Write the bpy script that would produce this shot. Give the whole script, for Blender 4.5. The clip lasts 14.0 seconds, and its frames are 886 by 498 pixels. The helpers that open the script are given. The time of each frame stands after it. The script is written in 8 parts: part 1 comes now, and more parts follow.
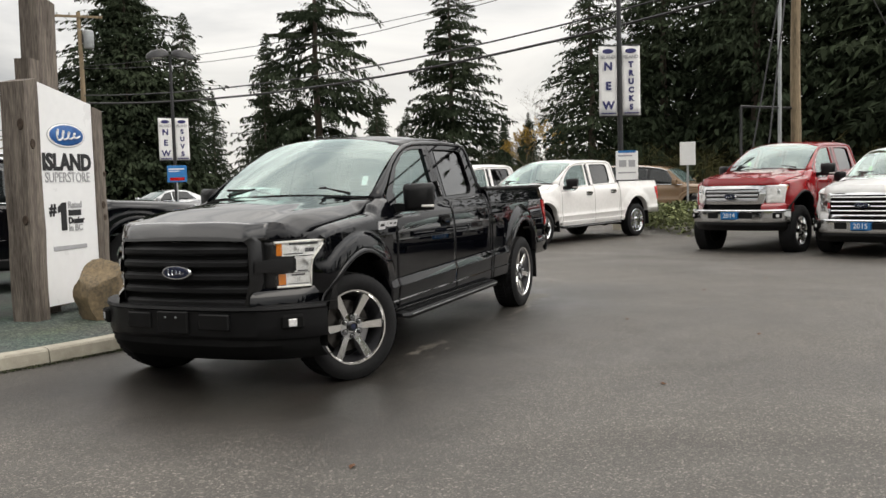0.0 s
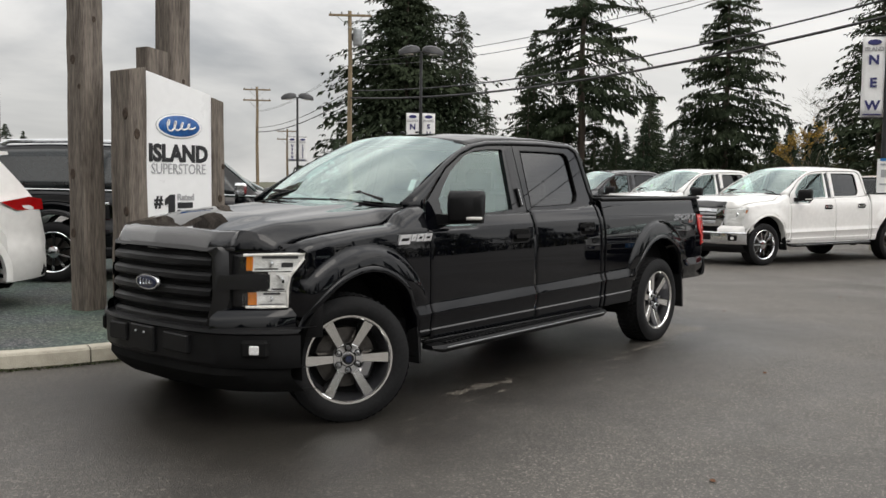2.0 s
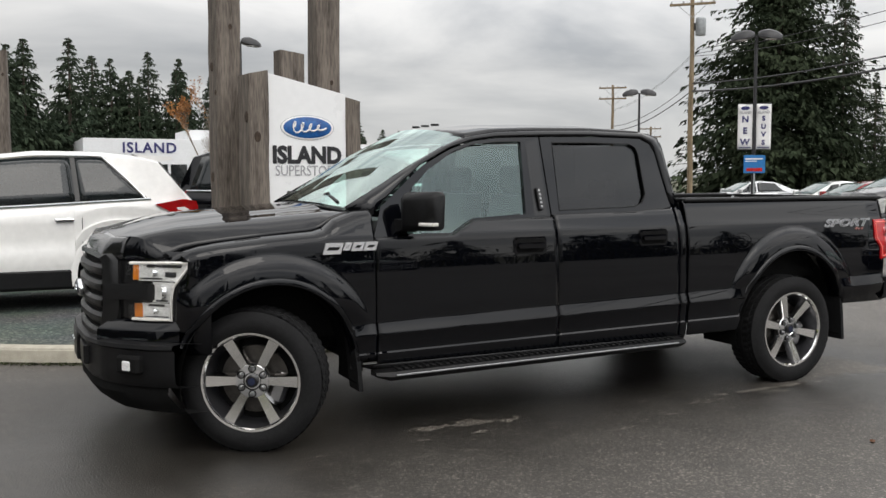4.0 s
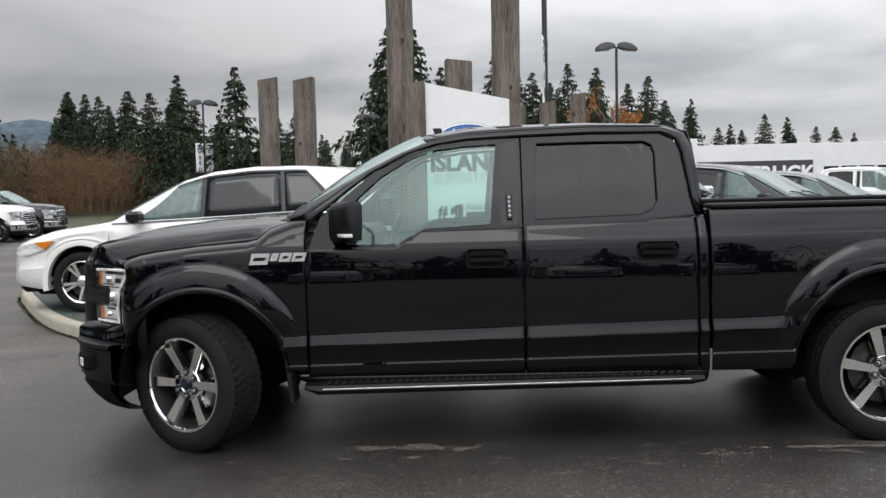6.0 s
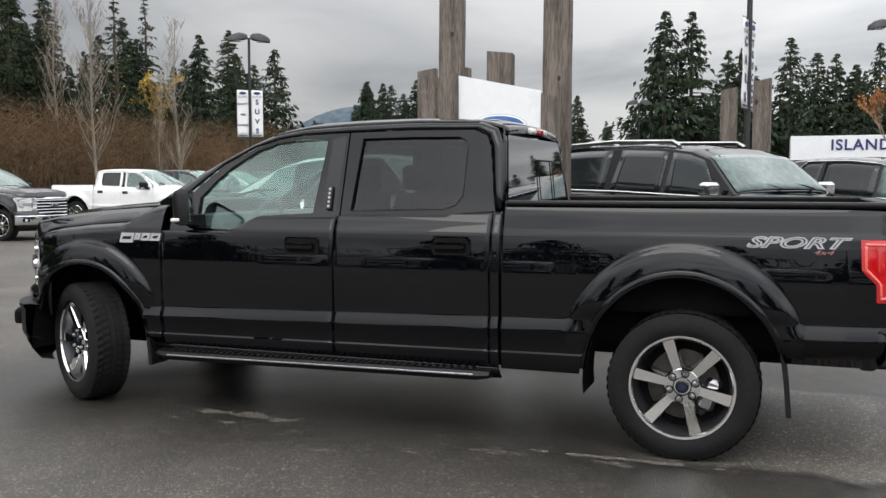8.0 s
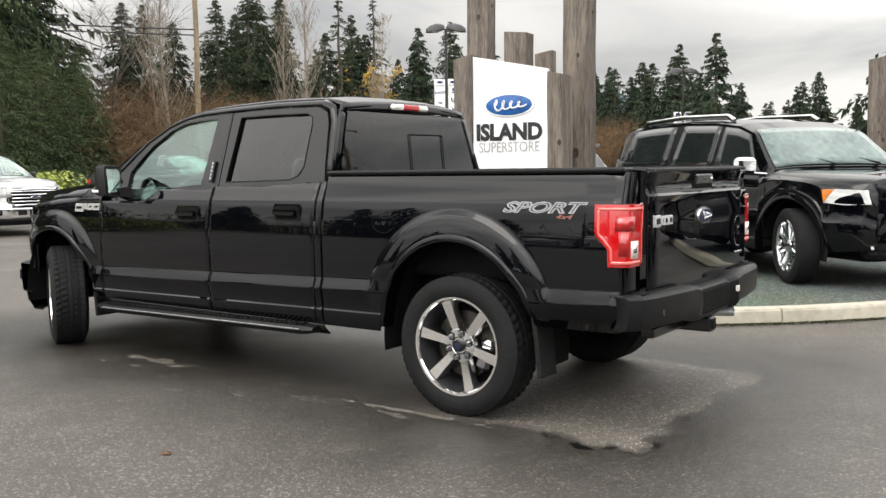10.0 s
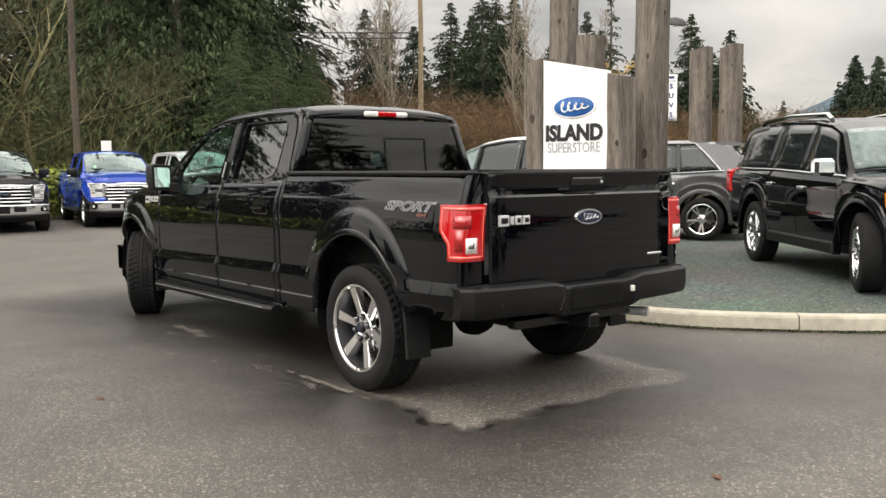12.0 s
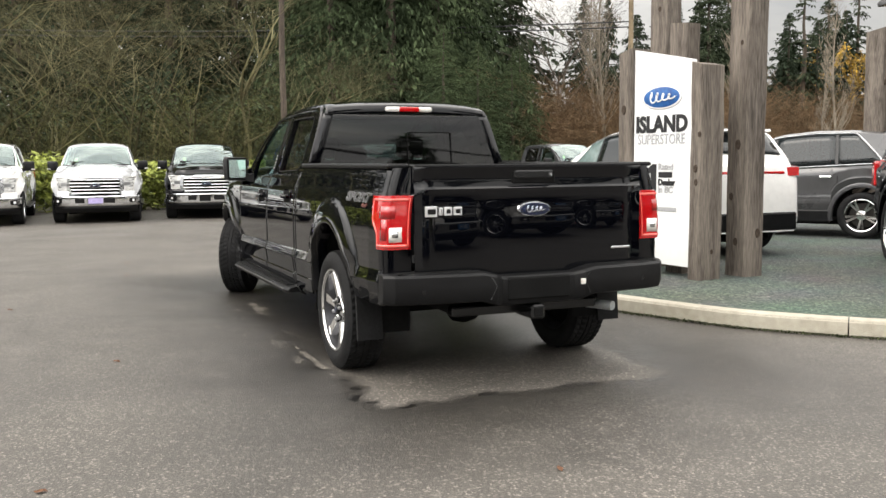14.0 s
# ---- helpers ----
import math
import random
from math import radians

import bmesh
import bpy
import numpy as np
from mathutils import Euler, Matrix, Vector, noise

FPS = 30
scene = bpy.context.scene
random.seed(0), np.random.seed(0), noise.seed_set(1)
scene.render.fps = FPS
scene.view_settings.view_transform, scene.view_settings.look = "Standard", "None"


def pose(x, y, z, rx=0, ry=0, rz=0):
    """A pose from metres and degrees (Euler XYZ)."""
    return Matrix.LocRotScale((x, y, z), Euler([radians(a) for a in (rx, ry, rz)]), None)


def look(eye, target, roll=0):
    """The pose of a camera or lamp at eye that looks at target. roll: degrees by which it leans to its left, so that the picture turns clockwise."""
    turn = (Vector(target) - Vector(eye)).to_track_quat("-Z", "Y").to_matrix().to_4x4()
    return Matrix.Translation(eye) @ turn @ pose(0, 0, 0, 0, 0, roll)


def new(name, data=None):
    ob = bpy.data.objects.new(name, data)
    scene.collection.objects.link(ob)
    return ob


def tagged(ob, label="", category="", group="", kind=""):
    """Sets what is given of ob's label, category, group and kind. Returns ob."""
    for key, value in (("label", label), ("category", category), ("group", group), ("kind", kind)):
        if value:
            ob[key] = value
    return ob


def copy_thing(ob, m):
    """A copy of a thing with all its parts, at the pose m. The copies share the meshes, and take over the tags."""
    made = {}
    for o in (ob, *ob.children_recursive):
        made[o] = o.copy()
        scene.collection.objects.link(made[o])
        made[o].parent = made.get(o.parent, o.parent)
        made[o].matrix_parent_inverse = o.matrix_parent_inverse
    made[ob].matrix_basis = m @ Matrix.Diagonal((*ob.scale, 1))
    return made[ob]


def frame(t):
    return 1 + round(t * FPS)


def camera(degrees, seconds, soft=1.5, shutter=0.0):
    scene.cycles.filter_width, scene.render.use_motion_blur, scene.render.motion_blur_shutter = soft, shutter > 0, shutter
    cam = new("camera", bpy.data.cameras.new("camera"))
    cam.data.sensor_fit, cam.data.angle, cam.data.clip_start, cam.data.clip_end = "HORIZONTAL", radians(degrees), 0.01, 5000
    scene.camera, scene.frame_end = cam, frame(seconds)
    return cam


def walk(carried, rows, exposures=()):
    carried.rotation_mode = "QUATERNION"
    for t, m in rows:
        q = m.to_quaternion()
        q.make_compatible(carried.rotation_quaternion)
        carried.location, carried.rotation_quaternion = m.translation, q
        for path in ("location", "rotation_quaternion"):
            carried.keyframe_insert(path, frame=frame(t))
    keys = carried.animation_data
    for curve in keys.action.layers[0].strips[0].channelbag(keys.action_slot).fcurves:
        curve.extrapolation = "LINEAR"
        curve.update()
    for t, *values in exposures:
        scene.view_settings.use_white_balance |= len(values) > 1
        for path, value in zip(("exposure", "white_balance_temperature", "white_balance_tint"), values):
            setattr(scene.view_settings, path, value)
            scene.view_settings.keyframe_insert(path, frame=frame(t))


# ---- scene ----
cam = camera(52.1, 14.0)
PATH = [
    (0, (-7.893, -4.107, 1.439), (-6.052, -3.337, 1.292), -1.6),
    (0.5, (-7.533, -4.216, 1.47), (-5.73, -3.366, 1.312), -2.3),
    (1, (-7.075, -4.466, 1.484), (-5.361, -3.445, 1.355), -1.7),
    (1.5, (-6.514, -4.68, 1.484), (-4.894, -3.514, 1.354), -0.2),
    (2, (-5.9, -4.943, 1.49), (-4.377, -3.654, 1.344), 0.6),
    (2.5, (-5.258, -5.177, 1.48), (-3.87, -3.744, 1.332), 0.3),
    (3, (-4.581, -5.434, 1.486), (-3.327, -3.885, 1.322), 0.1),
    (3.5, (-3.9, -5.648, 1.487), (-2.851, -3.954, 1.313), -0.7),
    (4, (-3.232, -5.831, 1.505), (-2.366, -4.034, 1.353), -0.1),
    (4.2, (-2.965, -5.882, 1.515), (-2.197, -4.04, 1.384), -0.1),
    (6.3, (0.039, -6.101, 1.484), (-0.11, -4.111, 1.353), -1.1),
    (6.5, (0.317, -6.045, 1.482), (0.109, -4.06, 1.352), -0.8),
    (7, (1.028, -5.981, 1.49), (0.639, -4.024, 1.358), -0.7),
    (7.5, (1.733, -5.874, 1.486), (1.173, -3.959, 1.348), -0.6),
    (8, (2.46, -5.819, 1.493), (1.765, -3.95, 1.341), -0.1),
    (8.2, (2.735, -5.78, 1.484), (1.986, -3.932, 1.326), 0.0),
    (10.3, (5.163, -4.862, 1.378), (3.938, -3.289, 1.22), -1.0),
    (10.5, (5.365, -4.761, 1.382), (4.103, -3.216, 1.24), -1.1),
    (11, (5.887, -4.542, 1.387), (4.527, -3.082, 1.25), -0.8),
    (11.5, (6.326, -4.259, 1.383), (4.873, -2.892, 1.237), -0.5),
    (12, (6.754, -3.992, 1.397), (5.185, -2.764, 1.217), -0.4),
    (12.5, (7.113, -3.682, 1.381), (5.439, -2.604, 1.186), -0.3),
    (13, (7.421, -3.36, 1.392), (5.694, -2.372, 1.187), -0.1),
    (13.5, (7.693, -3.007, 1.399), (5.913, -2.121, 1.185), 1.3),
    (14, (7.855, -2.629, 1.394), (6.022, -1.853, 1.199), -0.4),
]
EXPOSURES = [(0.0, -0.01, 6970, 10), (0.5, 0.16, 6900, 10), (1.0, 0.10, 6850, 10), (2.5, -0.20, 6800, 10), (4.0, -0.10, 6700, 10), (6.5, -0.10, 6450, 10), (7.0, -0.04, 6450, 10), (7.5, 0.09, 6480, 10), (8.2, 0.16, 6550, 10), (10.3, 0.70, 6950, 10), (11.0, 0.62, 7000, 10), (12.0, 0.60, 7200, 10), (12.5, 1.02, 7250, 10), (13.0, 1.0, 7250, 10), (13.5, 1.20, 7100, 10), (14.0, 0.78, 7050, 10)]
walk(cam, [(t, look(eye, target, roll)) for t, eye, target, roll in PATH], EXPOSURES)

# ---------------------------------------------------------------- world and sun
SUN_ELEV, SUN_ROT = radians(42), radians(200)
world = bpy.data.worlds.new("overcast")
scene.world = world
world.use_nodes = True
wn, wl = world.node_tree.nodes, world.node_tree.links
wn.clear()
w_out = wn.new("ShaderNodeOutputWorld")
w_bg = wn.new("ShaderNodeBackground")
w_sky = wn.new("ShaderNodeTexSky")
w_sky.sky_type, w_sky.sun_disc, w_sky.sun_elevation, w_sky.sun_rotation = "NISHITA", False, SUN_ELEV, SUN_ROT
w_gain = wn.new("ShaderNodeMix")
w_gain.data_type, w_gain.blend_type = "RGBA", "MULTIPLY"
w_gain.inputs[0].default_value = 1.0
w_gain.inputs[7].default_value = (0.1, 0.1, 0.1, 1)
wl.new(w_sky.outputs[0], w_gain.inputs[6])
w_co = wn.new("ShaderNodeTexCoord")
w_map = wn.new("ShaderNodeMapping")
w_map.inputs["Scale"].default_value = (1.0, 1.0, 3.4)
w_map.inputs["Location"].default_value = (0.35, 1.1, 0.2)
w_noise = wn.new("ShaderNodeTexNoise")
w_noise.inputs["Scale"].default_value = 2.3
w_noise.inputs["Detail"].default_value = 7.0
w_noise.inputs["Roughness"].default_value = 0.52
w_noise.inputs["Distortion"].default_value = 0.5
w_ramp = wn.new("ShaderNodeValToRGB")
w_ramp.color_ramp.elements[0].position, w_ramp.color_ramp.elements[1].position = 0.36, 0.60
w_ramp.color_ramp.elements[0].color = (0.47, 0.49, 0.52, 1)
w_ramp.color_ramp.elements[1].color = (0.90, 0.905, 0.91, 1)
wl.new(w_co.outputs["Generated"], w_map.inputs["Vector"])
wl.new(w_map.outputs[0], w_noise.inputs["Vector"])
wl.new(w_noise.outputs["Fac"], w_ramp.inputs[0])
w_mix = wn.new("ShaderNodeMix")
w_mix.data_type = "RGBA"
w_mix.inputs[0].default_value = 0.93
wl.new(w_gain.outputs[2], w_mix.inputs[6])
wl.new(w_ramp.outputs[0], w_mix.inputs[7])
w_sep = wn.new("ShaderNodeSeparateXYZ")
wl.new(w_co.outputs["Generated"], w_sep.inputs[0])
w_up = wn.new("ShaderNodeMapRange")
w_up.inputs["From Min"].default_value, w_up.inputs["From Max"].default_value = 0.12, 0.62
w_up.inputs["To Min"].default_value, w_up.inputs["To Max"].default_value = 1.0, 2.7
wl.new(w_sep.outputs[2], w_up.inputs["Value"])
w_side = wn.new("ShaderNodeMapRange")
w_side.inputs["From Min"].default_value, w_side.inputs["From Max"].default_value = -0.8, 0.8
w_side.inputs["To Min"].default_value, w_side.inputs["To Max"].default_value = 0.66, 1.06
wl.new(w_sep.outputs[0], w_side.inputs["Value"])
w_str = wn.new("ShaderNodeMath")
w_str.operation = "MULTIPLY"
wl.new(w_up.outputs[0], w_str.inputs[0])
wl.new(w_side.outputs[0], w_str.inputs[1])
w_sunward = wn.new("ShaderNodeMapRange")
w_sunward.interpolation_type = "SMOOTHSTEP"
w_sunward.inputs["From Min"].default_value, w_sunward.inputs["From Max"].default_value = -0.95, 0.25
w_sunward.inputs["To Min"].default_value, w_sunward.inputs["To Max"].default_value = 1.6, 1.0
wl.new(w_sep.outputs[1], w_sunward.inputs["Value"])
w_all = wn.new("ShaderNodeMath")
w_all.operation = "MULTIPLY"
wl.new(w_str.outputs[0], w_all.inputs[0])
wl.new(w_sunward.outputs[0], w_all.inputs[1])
# heavier cloud lying over the ridge
w_dot = wn.new("ShaderNodeVectorMath")
w_dot.operation = "DOT_PRODUCT"
w_dot.inputs[1].default_value = Vector((-0.46, 0.87, 0.16)).normalized()
wl.new(w_co.outputs["Generated"], w_dot.inputs[0])
w_heavy = wn.new("ShaderNodeMapRange")
w_heavy.interpolation_type = "SMOOTHSTEP"
w_heavy.inputs["From Min"].default_value, w_heavy.inputs["From Max"].default_value = 0.86, 0.995
w_heavy.inputs["To Min"].default_value, w_heavy.inputs["To Max"].default_value = 1.0, 0.84
wl.new(w_dot.outputs["Value"], w_heavy.inputs["Value"])
w_sum = wn.new("ShaderNodeMath")
w_sum.operation = "MULTIPLY"
wl.new(w_all.outputs[0], w_sum.inputs[0])
wl.new(w_heavy.outputs[0], w_sum.inputs[1])
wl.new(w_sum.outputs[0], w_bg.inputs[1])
wl.new(w_mix.outputs[2], w_bg.inputs[0])
wl.new(w_bg.outputs[0], w_out.inputs[0])

sun_data = bpy.data.lights.new("sun", "SUN")
sun_data.energy, sun_data.angle, sun_data.color = 0.8, radians(35), (1.0, 0.97, 0.93)
sun = new("sun", sun_data)
sun.matrix_world = look((-4, -19, 28), (0, 0, 0))

# ---------------------------------------------------------------- materials


def material(name, colour, rough=0.5, metal=0.0, coat=0.0, spec=0.5, var=0.0, var_scale=5.0, bump=0.0, bump_scale=60.0,
             colour2=None, rough_var=0.0, stretch=(1, 1, 1), island=0.0):
    """A procedural surface: two scales of colour variation, roughness wear and fine relief."""
    m = bpy.data.materials.new(name)
    m.use_nodes = True
    n, l = m.node_tree.nodes, m.node_tree.links
    b = n["Principled BSDF"]
    b.inputs["Base Color"].default_value = (*colour, 1)
    b.inputs["Roughness"].default_value = rough
    b.inputs["Metallic"].default_value = metal
    b.inputs["Coat Weight"].default_value = coat
    b.inputs["Coat Roughness"].default_value = 0.015
    b.inputs["Coat IOR"].default_value = 1.5
    b.inputs["Specular IOR Level"].default_value = spec
    if not (var or bump or rough_var or island):
        return m
    co = n.new("ShaderNodeTexCoord")
    mp = n.new("ShaderNodeMapping")
    mp.inputs["Scale"].default_value = stretch
    l.new(co.outputs["Object"], mp.inputs[0])
    if var:
        big, small, mixed, ramp = n.new("ShaderNodeTexNoise"), n.new("ShaderNodeTexNoise"), n.new("ShaderNodeMath"), n.new("ShaderNodeMix")
        big.inputs["Scale"].default_value, big.inputs["Detail"].default_value = var_scale, 3
        small.inputs["Scale"].default_value, small.inputs["Detail"].default_value = var_scale * 9, 4
        l.new(mp.outputs[0], big.inputs["Vector"])
        l.new(mp.outputs[0], small.inputs["Vector"])
        mixed.operation = "MULTIPLY_ADD"
        mixed.inputs[1].default_value = 0.5
        half = n.new("ShaderNodeMath")
        half.operation = "MULTIPLY"
        half.inputs[1].default_value = 0.5
        l.new(small.outputs["Fac"], mixed.inputs[0])
        l.new(big.outputs["Fac"], half.inputs[0])
        l.new(half.outputs[0], mixed.inputs[2])
        widen = n.new("ShaderNodeMapRange")
        widen.inputs["From Min"].default_value, widen.inputs["From Max"].default_value = 0.36, 0.64
        l.new(mixed.outputs[0], widen.inputs["Value"])
        ramp.data_type = "RGBA"
        lo = colour2 or tuple(c * (1 - var) for c in colour)
        hi = colour if colour2 else tuple(min(1, c * (1 + var)) for c in colour)
        ramp.inputs[6].default_value, ramp.inputs[7].default_value = (*lo, 1), (*hi, 1)
        l.new(widen.outputs[0], ramp.inputs[0])
        out = ramp.outputs[2]
        if island:
            geo, hsv, rng = n.new("ShaderNodeNewGeometry"), n.new("ShaderNodeHueSaturation"), n.new("ShaderNodeMapRange")
            rng.inputs["To Min"].default_value, rng.inputs["To Max"].default_value = 1 - island, 1 + island
            l.new(geo.outputs["Random Per Island"], rng.inputs["Value"])
            l.new(rng.outputs[0], hsv.inputs["Value"])
            l.new(out, hsv.inputs["Color"])
            out = hsv.outputs[0]
        l.new(out, b.inputs["Base Color"])
    if rough_var:
        rn, rr = n.new("ShaderNodeTexNoise"), n.new("ShaderNodeMapRange")
        rn.inputs["Scale"].default_value, rn.inputs["Detail"].default_value = var_scale * 1.7, 5
        l.new(mp.outputs[0], rn.inputs["Vector"])
        rr.inputs["From Min"].default_value, rr.inputs["From Max"].default_value = 0.35, 0.65
        rr.inputs["To Min"].default_value, rr.inputs["To Max"].default_value = max(0.02, rough - rough_var), min(1, rough + rough_var)
        l.new(rn.outputs["Fac"], rr.inputs["Value"])
        l.new(rr.outputs[0], b.inputs["Roughness"])
    if bump:
        bn, bp = n.new("ShaderNodeTexNoise"), n.new("ShaderNodeBump")
        bn.inputs["Scale"].default_value, bn.inputs["Detail"].default_value = bump_scale, 4
        l.new(mp.outputs[0], bn.inputs["Vector"])
        bp.inputs["Strength"].default_value, bp.inputs["Distance"].default_value = bump, 0.01
        l.new(bn.outputs["Fac"], bp.inputs["Height"])
        l.new(bp.outputs[0], b.inputs["Normal"])
    return m


def paint(name, colour, metal=0.0):
    return material(name, colour, rough=0.22 if not metal else 0.3, metal=metal, coat=1.0, spec=0.05, var=0.06, var_scale=1.5, rough_var=0.05)


def pane_material(name, tint, gloss=(1.0, 1.0, 1.0), low=0.065):
    """A thin pane: what lies behind it, tinted, with a mirror gloss that grows at grazing angles."""
    m = bpy.data.materials.new(name)
    m.use_nodes = True
    n, l = m.node_tree.nodes, m.node_tree.links
    n.clear()
    out, mix, tr, gl, lw = (n.new("ShaderNode" + k) for k in ("OutputMaterial", "MixShader", "BsdfTransparent", "BsdfGlossy", "LayerWeight"))
    tr.inputs[0].default_value = (*tint, 1)
    gl.inputs["Roughness"].default_value = 0.02
    gl.inputs["Color"].default_value = (*gloss, 1)
    lw.inputs["Blend"].default_value = 0.5
    power, rng = n.new("ShaderNodeMath"), n.new("ShaderNodeMapRange")
    power.operation = "POWER"
    power.inputs[1].default_value = 3.4
    rng.inputs["To Min"].default_value, rng.inputs["To Max"].default_value = low, 0.95
    l.new(lw.outputs["Facing"], power.inputs[0])
    l.new(power.outputs[0], rng.inputs["Value"])
    l.new(rng.outputs[0], mix.inputs[0])
    l.new(tr.outputs[0], mix.inputs[1])
    l.new(gl.outputs[0], mix.inputs[2])
    l.new(mix.outputs[0], out.inputs[0])
    return m


BLACK_PAINT = paint("black_paint", (0.0012, 0.0014, 0.0024))
BLACK_PAINT.node_tree.nodes["Principled BSDF"].inputs["Coat IOR"].default_value = 1.43
BLACK_PAINT.node_tree.nodes["Principled BSDF"].inputs["Specular IOR Level"].default_value = 0.0
WHITE_PAINT = paint("white_paint", (0.80, 0.80, 0.79))
PEARL_PAINT = paint("pearl_white_paint", (0.74, 0.73, 0.71))
LIGHT_SILVER = paint("light_silver_paint", (0.62, 0.63, 0.65), 0.2)
SILVER_PAINT = paint("silver_paint", (0.50, 0.51, 0.52), 0.4)
GREY_PAINT = paint("grey_paint", (0.060, 0.060, 0.062), 0.4)
DARKGREY_PAINT = paint("dark_grey_paint", (0.03, 0.031, 0.033), 0.2)
RED_PAINT = paint("red_paint", (0.23, 0.009, 0.012))
BLUE_PAINT = paint("blue_paint", (0.012, 0.045, 0.30))
TAN_PAINT = paint("tan_paint", (0.23, 0.15, 0.09))
RUBBER = material("tyre_rubber", (0.008, 0.008, 0.0085), 0.8, spec=0.25, var=0.4, var_scale=6, bump=0.25, bump_scale=120)
PLASTIC = material("black_plastic", (0.006, 0.006, 0.0065), 0.42, spec=0.22, var=0.3, var_scale=8, bump=0.12, bump_scale=400)
SATIN = material("satin_black", (0.006, 0.006, 0.0065), 0.25, spec=0.42, var=0.2, var_scale=5)
SMOKED = material("smoked_plastic", (0.010, 0.010, 0.011), 0.16, coat=0.8, var=0.2, var_scale=5)
CAVITY = material("underbody_black", (0.007, 0.007, 0.007), 0.85, spec=0.1, var=0.3, var_scale=6)
CHROME = material("chrome", (0.72, 0.73, 0.74), 0.08, 1.0, var=0.05, var_scale=7, rough_var=0.04)
PLATE = material("pale_nameplate", (0.66, 0.66, 0.67), 0.22, 0.5, var=0.05, var_scale=9)
LILAC = material("lilac_card", (0.42, 0.36, 0.62), 0.5, var=0.2, var_scale=20)
DECAL = material("pale_decal", (0.33, 0.33, 0.34), 0.3, 0.6, var=0.15, var_scale=12)
RED_DECAL = material("red_grey_decal", (0.30, 0.12, 0.10), 0.4, 0.3, var=0.2, var_scale=20)
DARK_CHROME = material("dark_chrome", (0.36, 0.36, 0.37), 0.28, 1.0, var=0.1, var_scale=9)
MACHINED = material("machined_alloy", (0.88, 0.87, 0.85), 0.11, 1.0, var=0.03, var_scale=3)
DARK_ALLOY = material("dark_alloy", (0.055, 0.055, 0.06), 0.35, 0.7, var=0.2, var_scale=9)
DISC = material("brake_disc", (0.07, 0.065, 0.06), 0.4, 0.9, var=0.3, var_scale=20)
GLASS = pane_material("clear_glass", (0.68, 0.86, 0.81), (0.86, 1.0, 0.97), 0.21)
SIDE_GLASS = pane_material("side_glass", (0.64, 0.84, 0.78), (0.84, 1.0, 0.97), 0.10)
TINT = pane_material("tinted_glass", (0.07, 0.076, 0.078), (1.0, 1.0, 1.0), 0.035)
LAMP_GLASS = pane_material("lamp_glass", (0.96, 0.96, 0.95), (1.0, 1.0, 1.0), 0.06)
DARK_GLASS = material("dark_window", (0.012, 0.015, 0.016), 0.03, spec=0.5, var=0.3, var_scale=2)
SCREEN_GLASS = material("windscreen", (0.095, 0.135, 0.128), 0.03, spec=0.6, var=0.35, var_scale=1.5)
RED_LENS = material("red_lens", (0.42, 0.004, 0.006), 0.08, coat=1.0, var=0.15, var_scale=12)
DEEP_RED = material("deep_red_lens", (0.34, 0.003, 0.005), 0.15, coat=1.0, var=0.3, var_scale=30)
RED_GLOW = material("bright_red_lens", (0.80, 0.10, 0.08), 0.1, coat=1.0, var=0.1, var_scale=20)
WHITE_LENS = material("white_lens", (0.72, 0.70, 0.66), 0.12, coat=1.0, var=0.2, var_scale=30)
AMBER = material("amber_lens", (0.58, 0.17, 0.012), 0.08, coat=1.0, var=0.15, var_scale=20)
LAMP_CHROME = material("lamp_reflector", (0.86, 0.86, 0.84), 0.24, 0.25, coat=0.8, var=0.35, var_scale=8, stretch=(1, 1, 3))
MIRROR = material("mirror_glass", (0.72, 0.75, 0.74), 0.02, 1.0)
SEAT = material("seat_cloth", (0.07, 0.071, 0.073), 0.9, var=0.2, var_scale=10, bump=0.2, bump_scale=200)
HEADLINER = material("headliner_cloth", (0.42, 0.42, 0.40), 0.95, var=0.1, var_scale=6)
EMBLEM_BLUE = material("emblem_blue", (0.004, 0.011, 0.042), 0.2, coat=0.6, var=0.15, var_scale=10)
CARD_BLUE = material("card_blue", (0.015, 0.16, 0.42), 0.4, var=0.1, var_scale=10)
WHITE_CARD = material("white_card", (0.80, 0.80, 0.79), 0.5, var=0.04, var_scale=3)
INK = material("black_ink", (0.012, 0.012, 0.014), 0.5, var=0.2, var_scale=20)
GREY_INK = material("grey_ink", (0.36, 0.36, 0.37), 0.5, var=0.1, var_scale=20)
NAVY_INK = material("navy_ink", (0.02, 0.022, 0.12), 0.5, var=0.1, var_scale=20)
BOARD = material("sign_board", (0.80, 0.80, 0.80), 0.35, var=0.03, var_scale=1.2, rough_var=0.08)
BANNER = material("banner_cloth", (0.78, 0.78, 0.77), 0.8, var=0.05, var_scale=2, bump=0.2, bump_scale=20)
WOOD = material("weathered_timber", (0.205, 0.173, 0.145), 0.85, var=1.0, var_scale=2.2, colour2=(0.045, 0.035, 0.028), bump=1.0, bump_scale=14, stretch=(4, 4, 0.35))
KNOT = material("timber_knot", (0.045, 0.03, 0.02), 0.9, var=0.4, var_scale=20)
POLEWOOD = material("pole_timber", (0.21, 0.16, 0.10), 0.9, var=0.5, var_scale=1.6, bump=0.5, bump_scale=10, stretch=(4, 4, 0.3))
METAL_DARK = material("dark_metal", (0.03, 0.03, 0.032), 0.45, 0.3, var=0.25, var_scale=3)
GALV = material("galvanised", (0.42, 0.44, 0.45), 0.45, 0.7, var=0.2, var_scale=4)
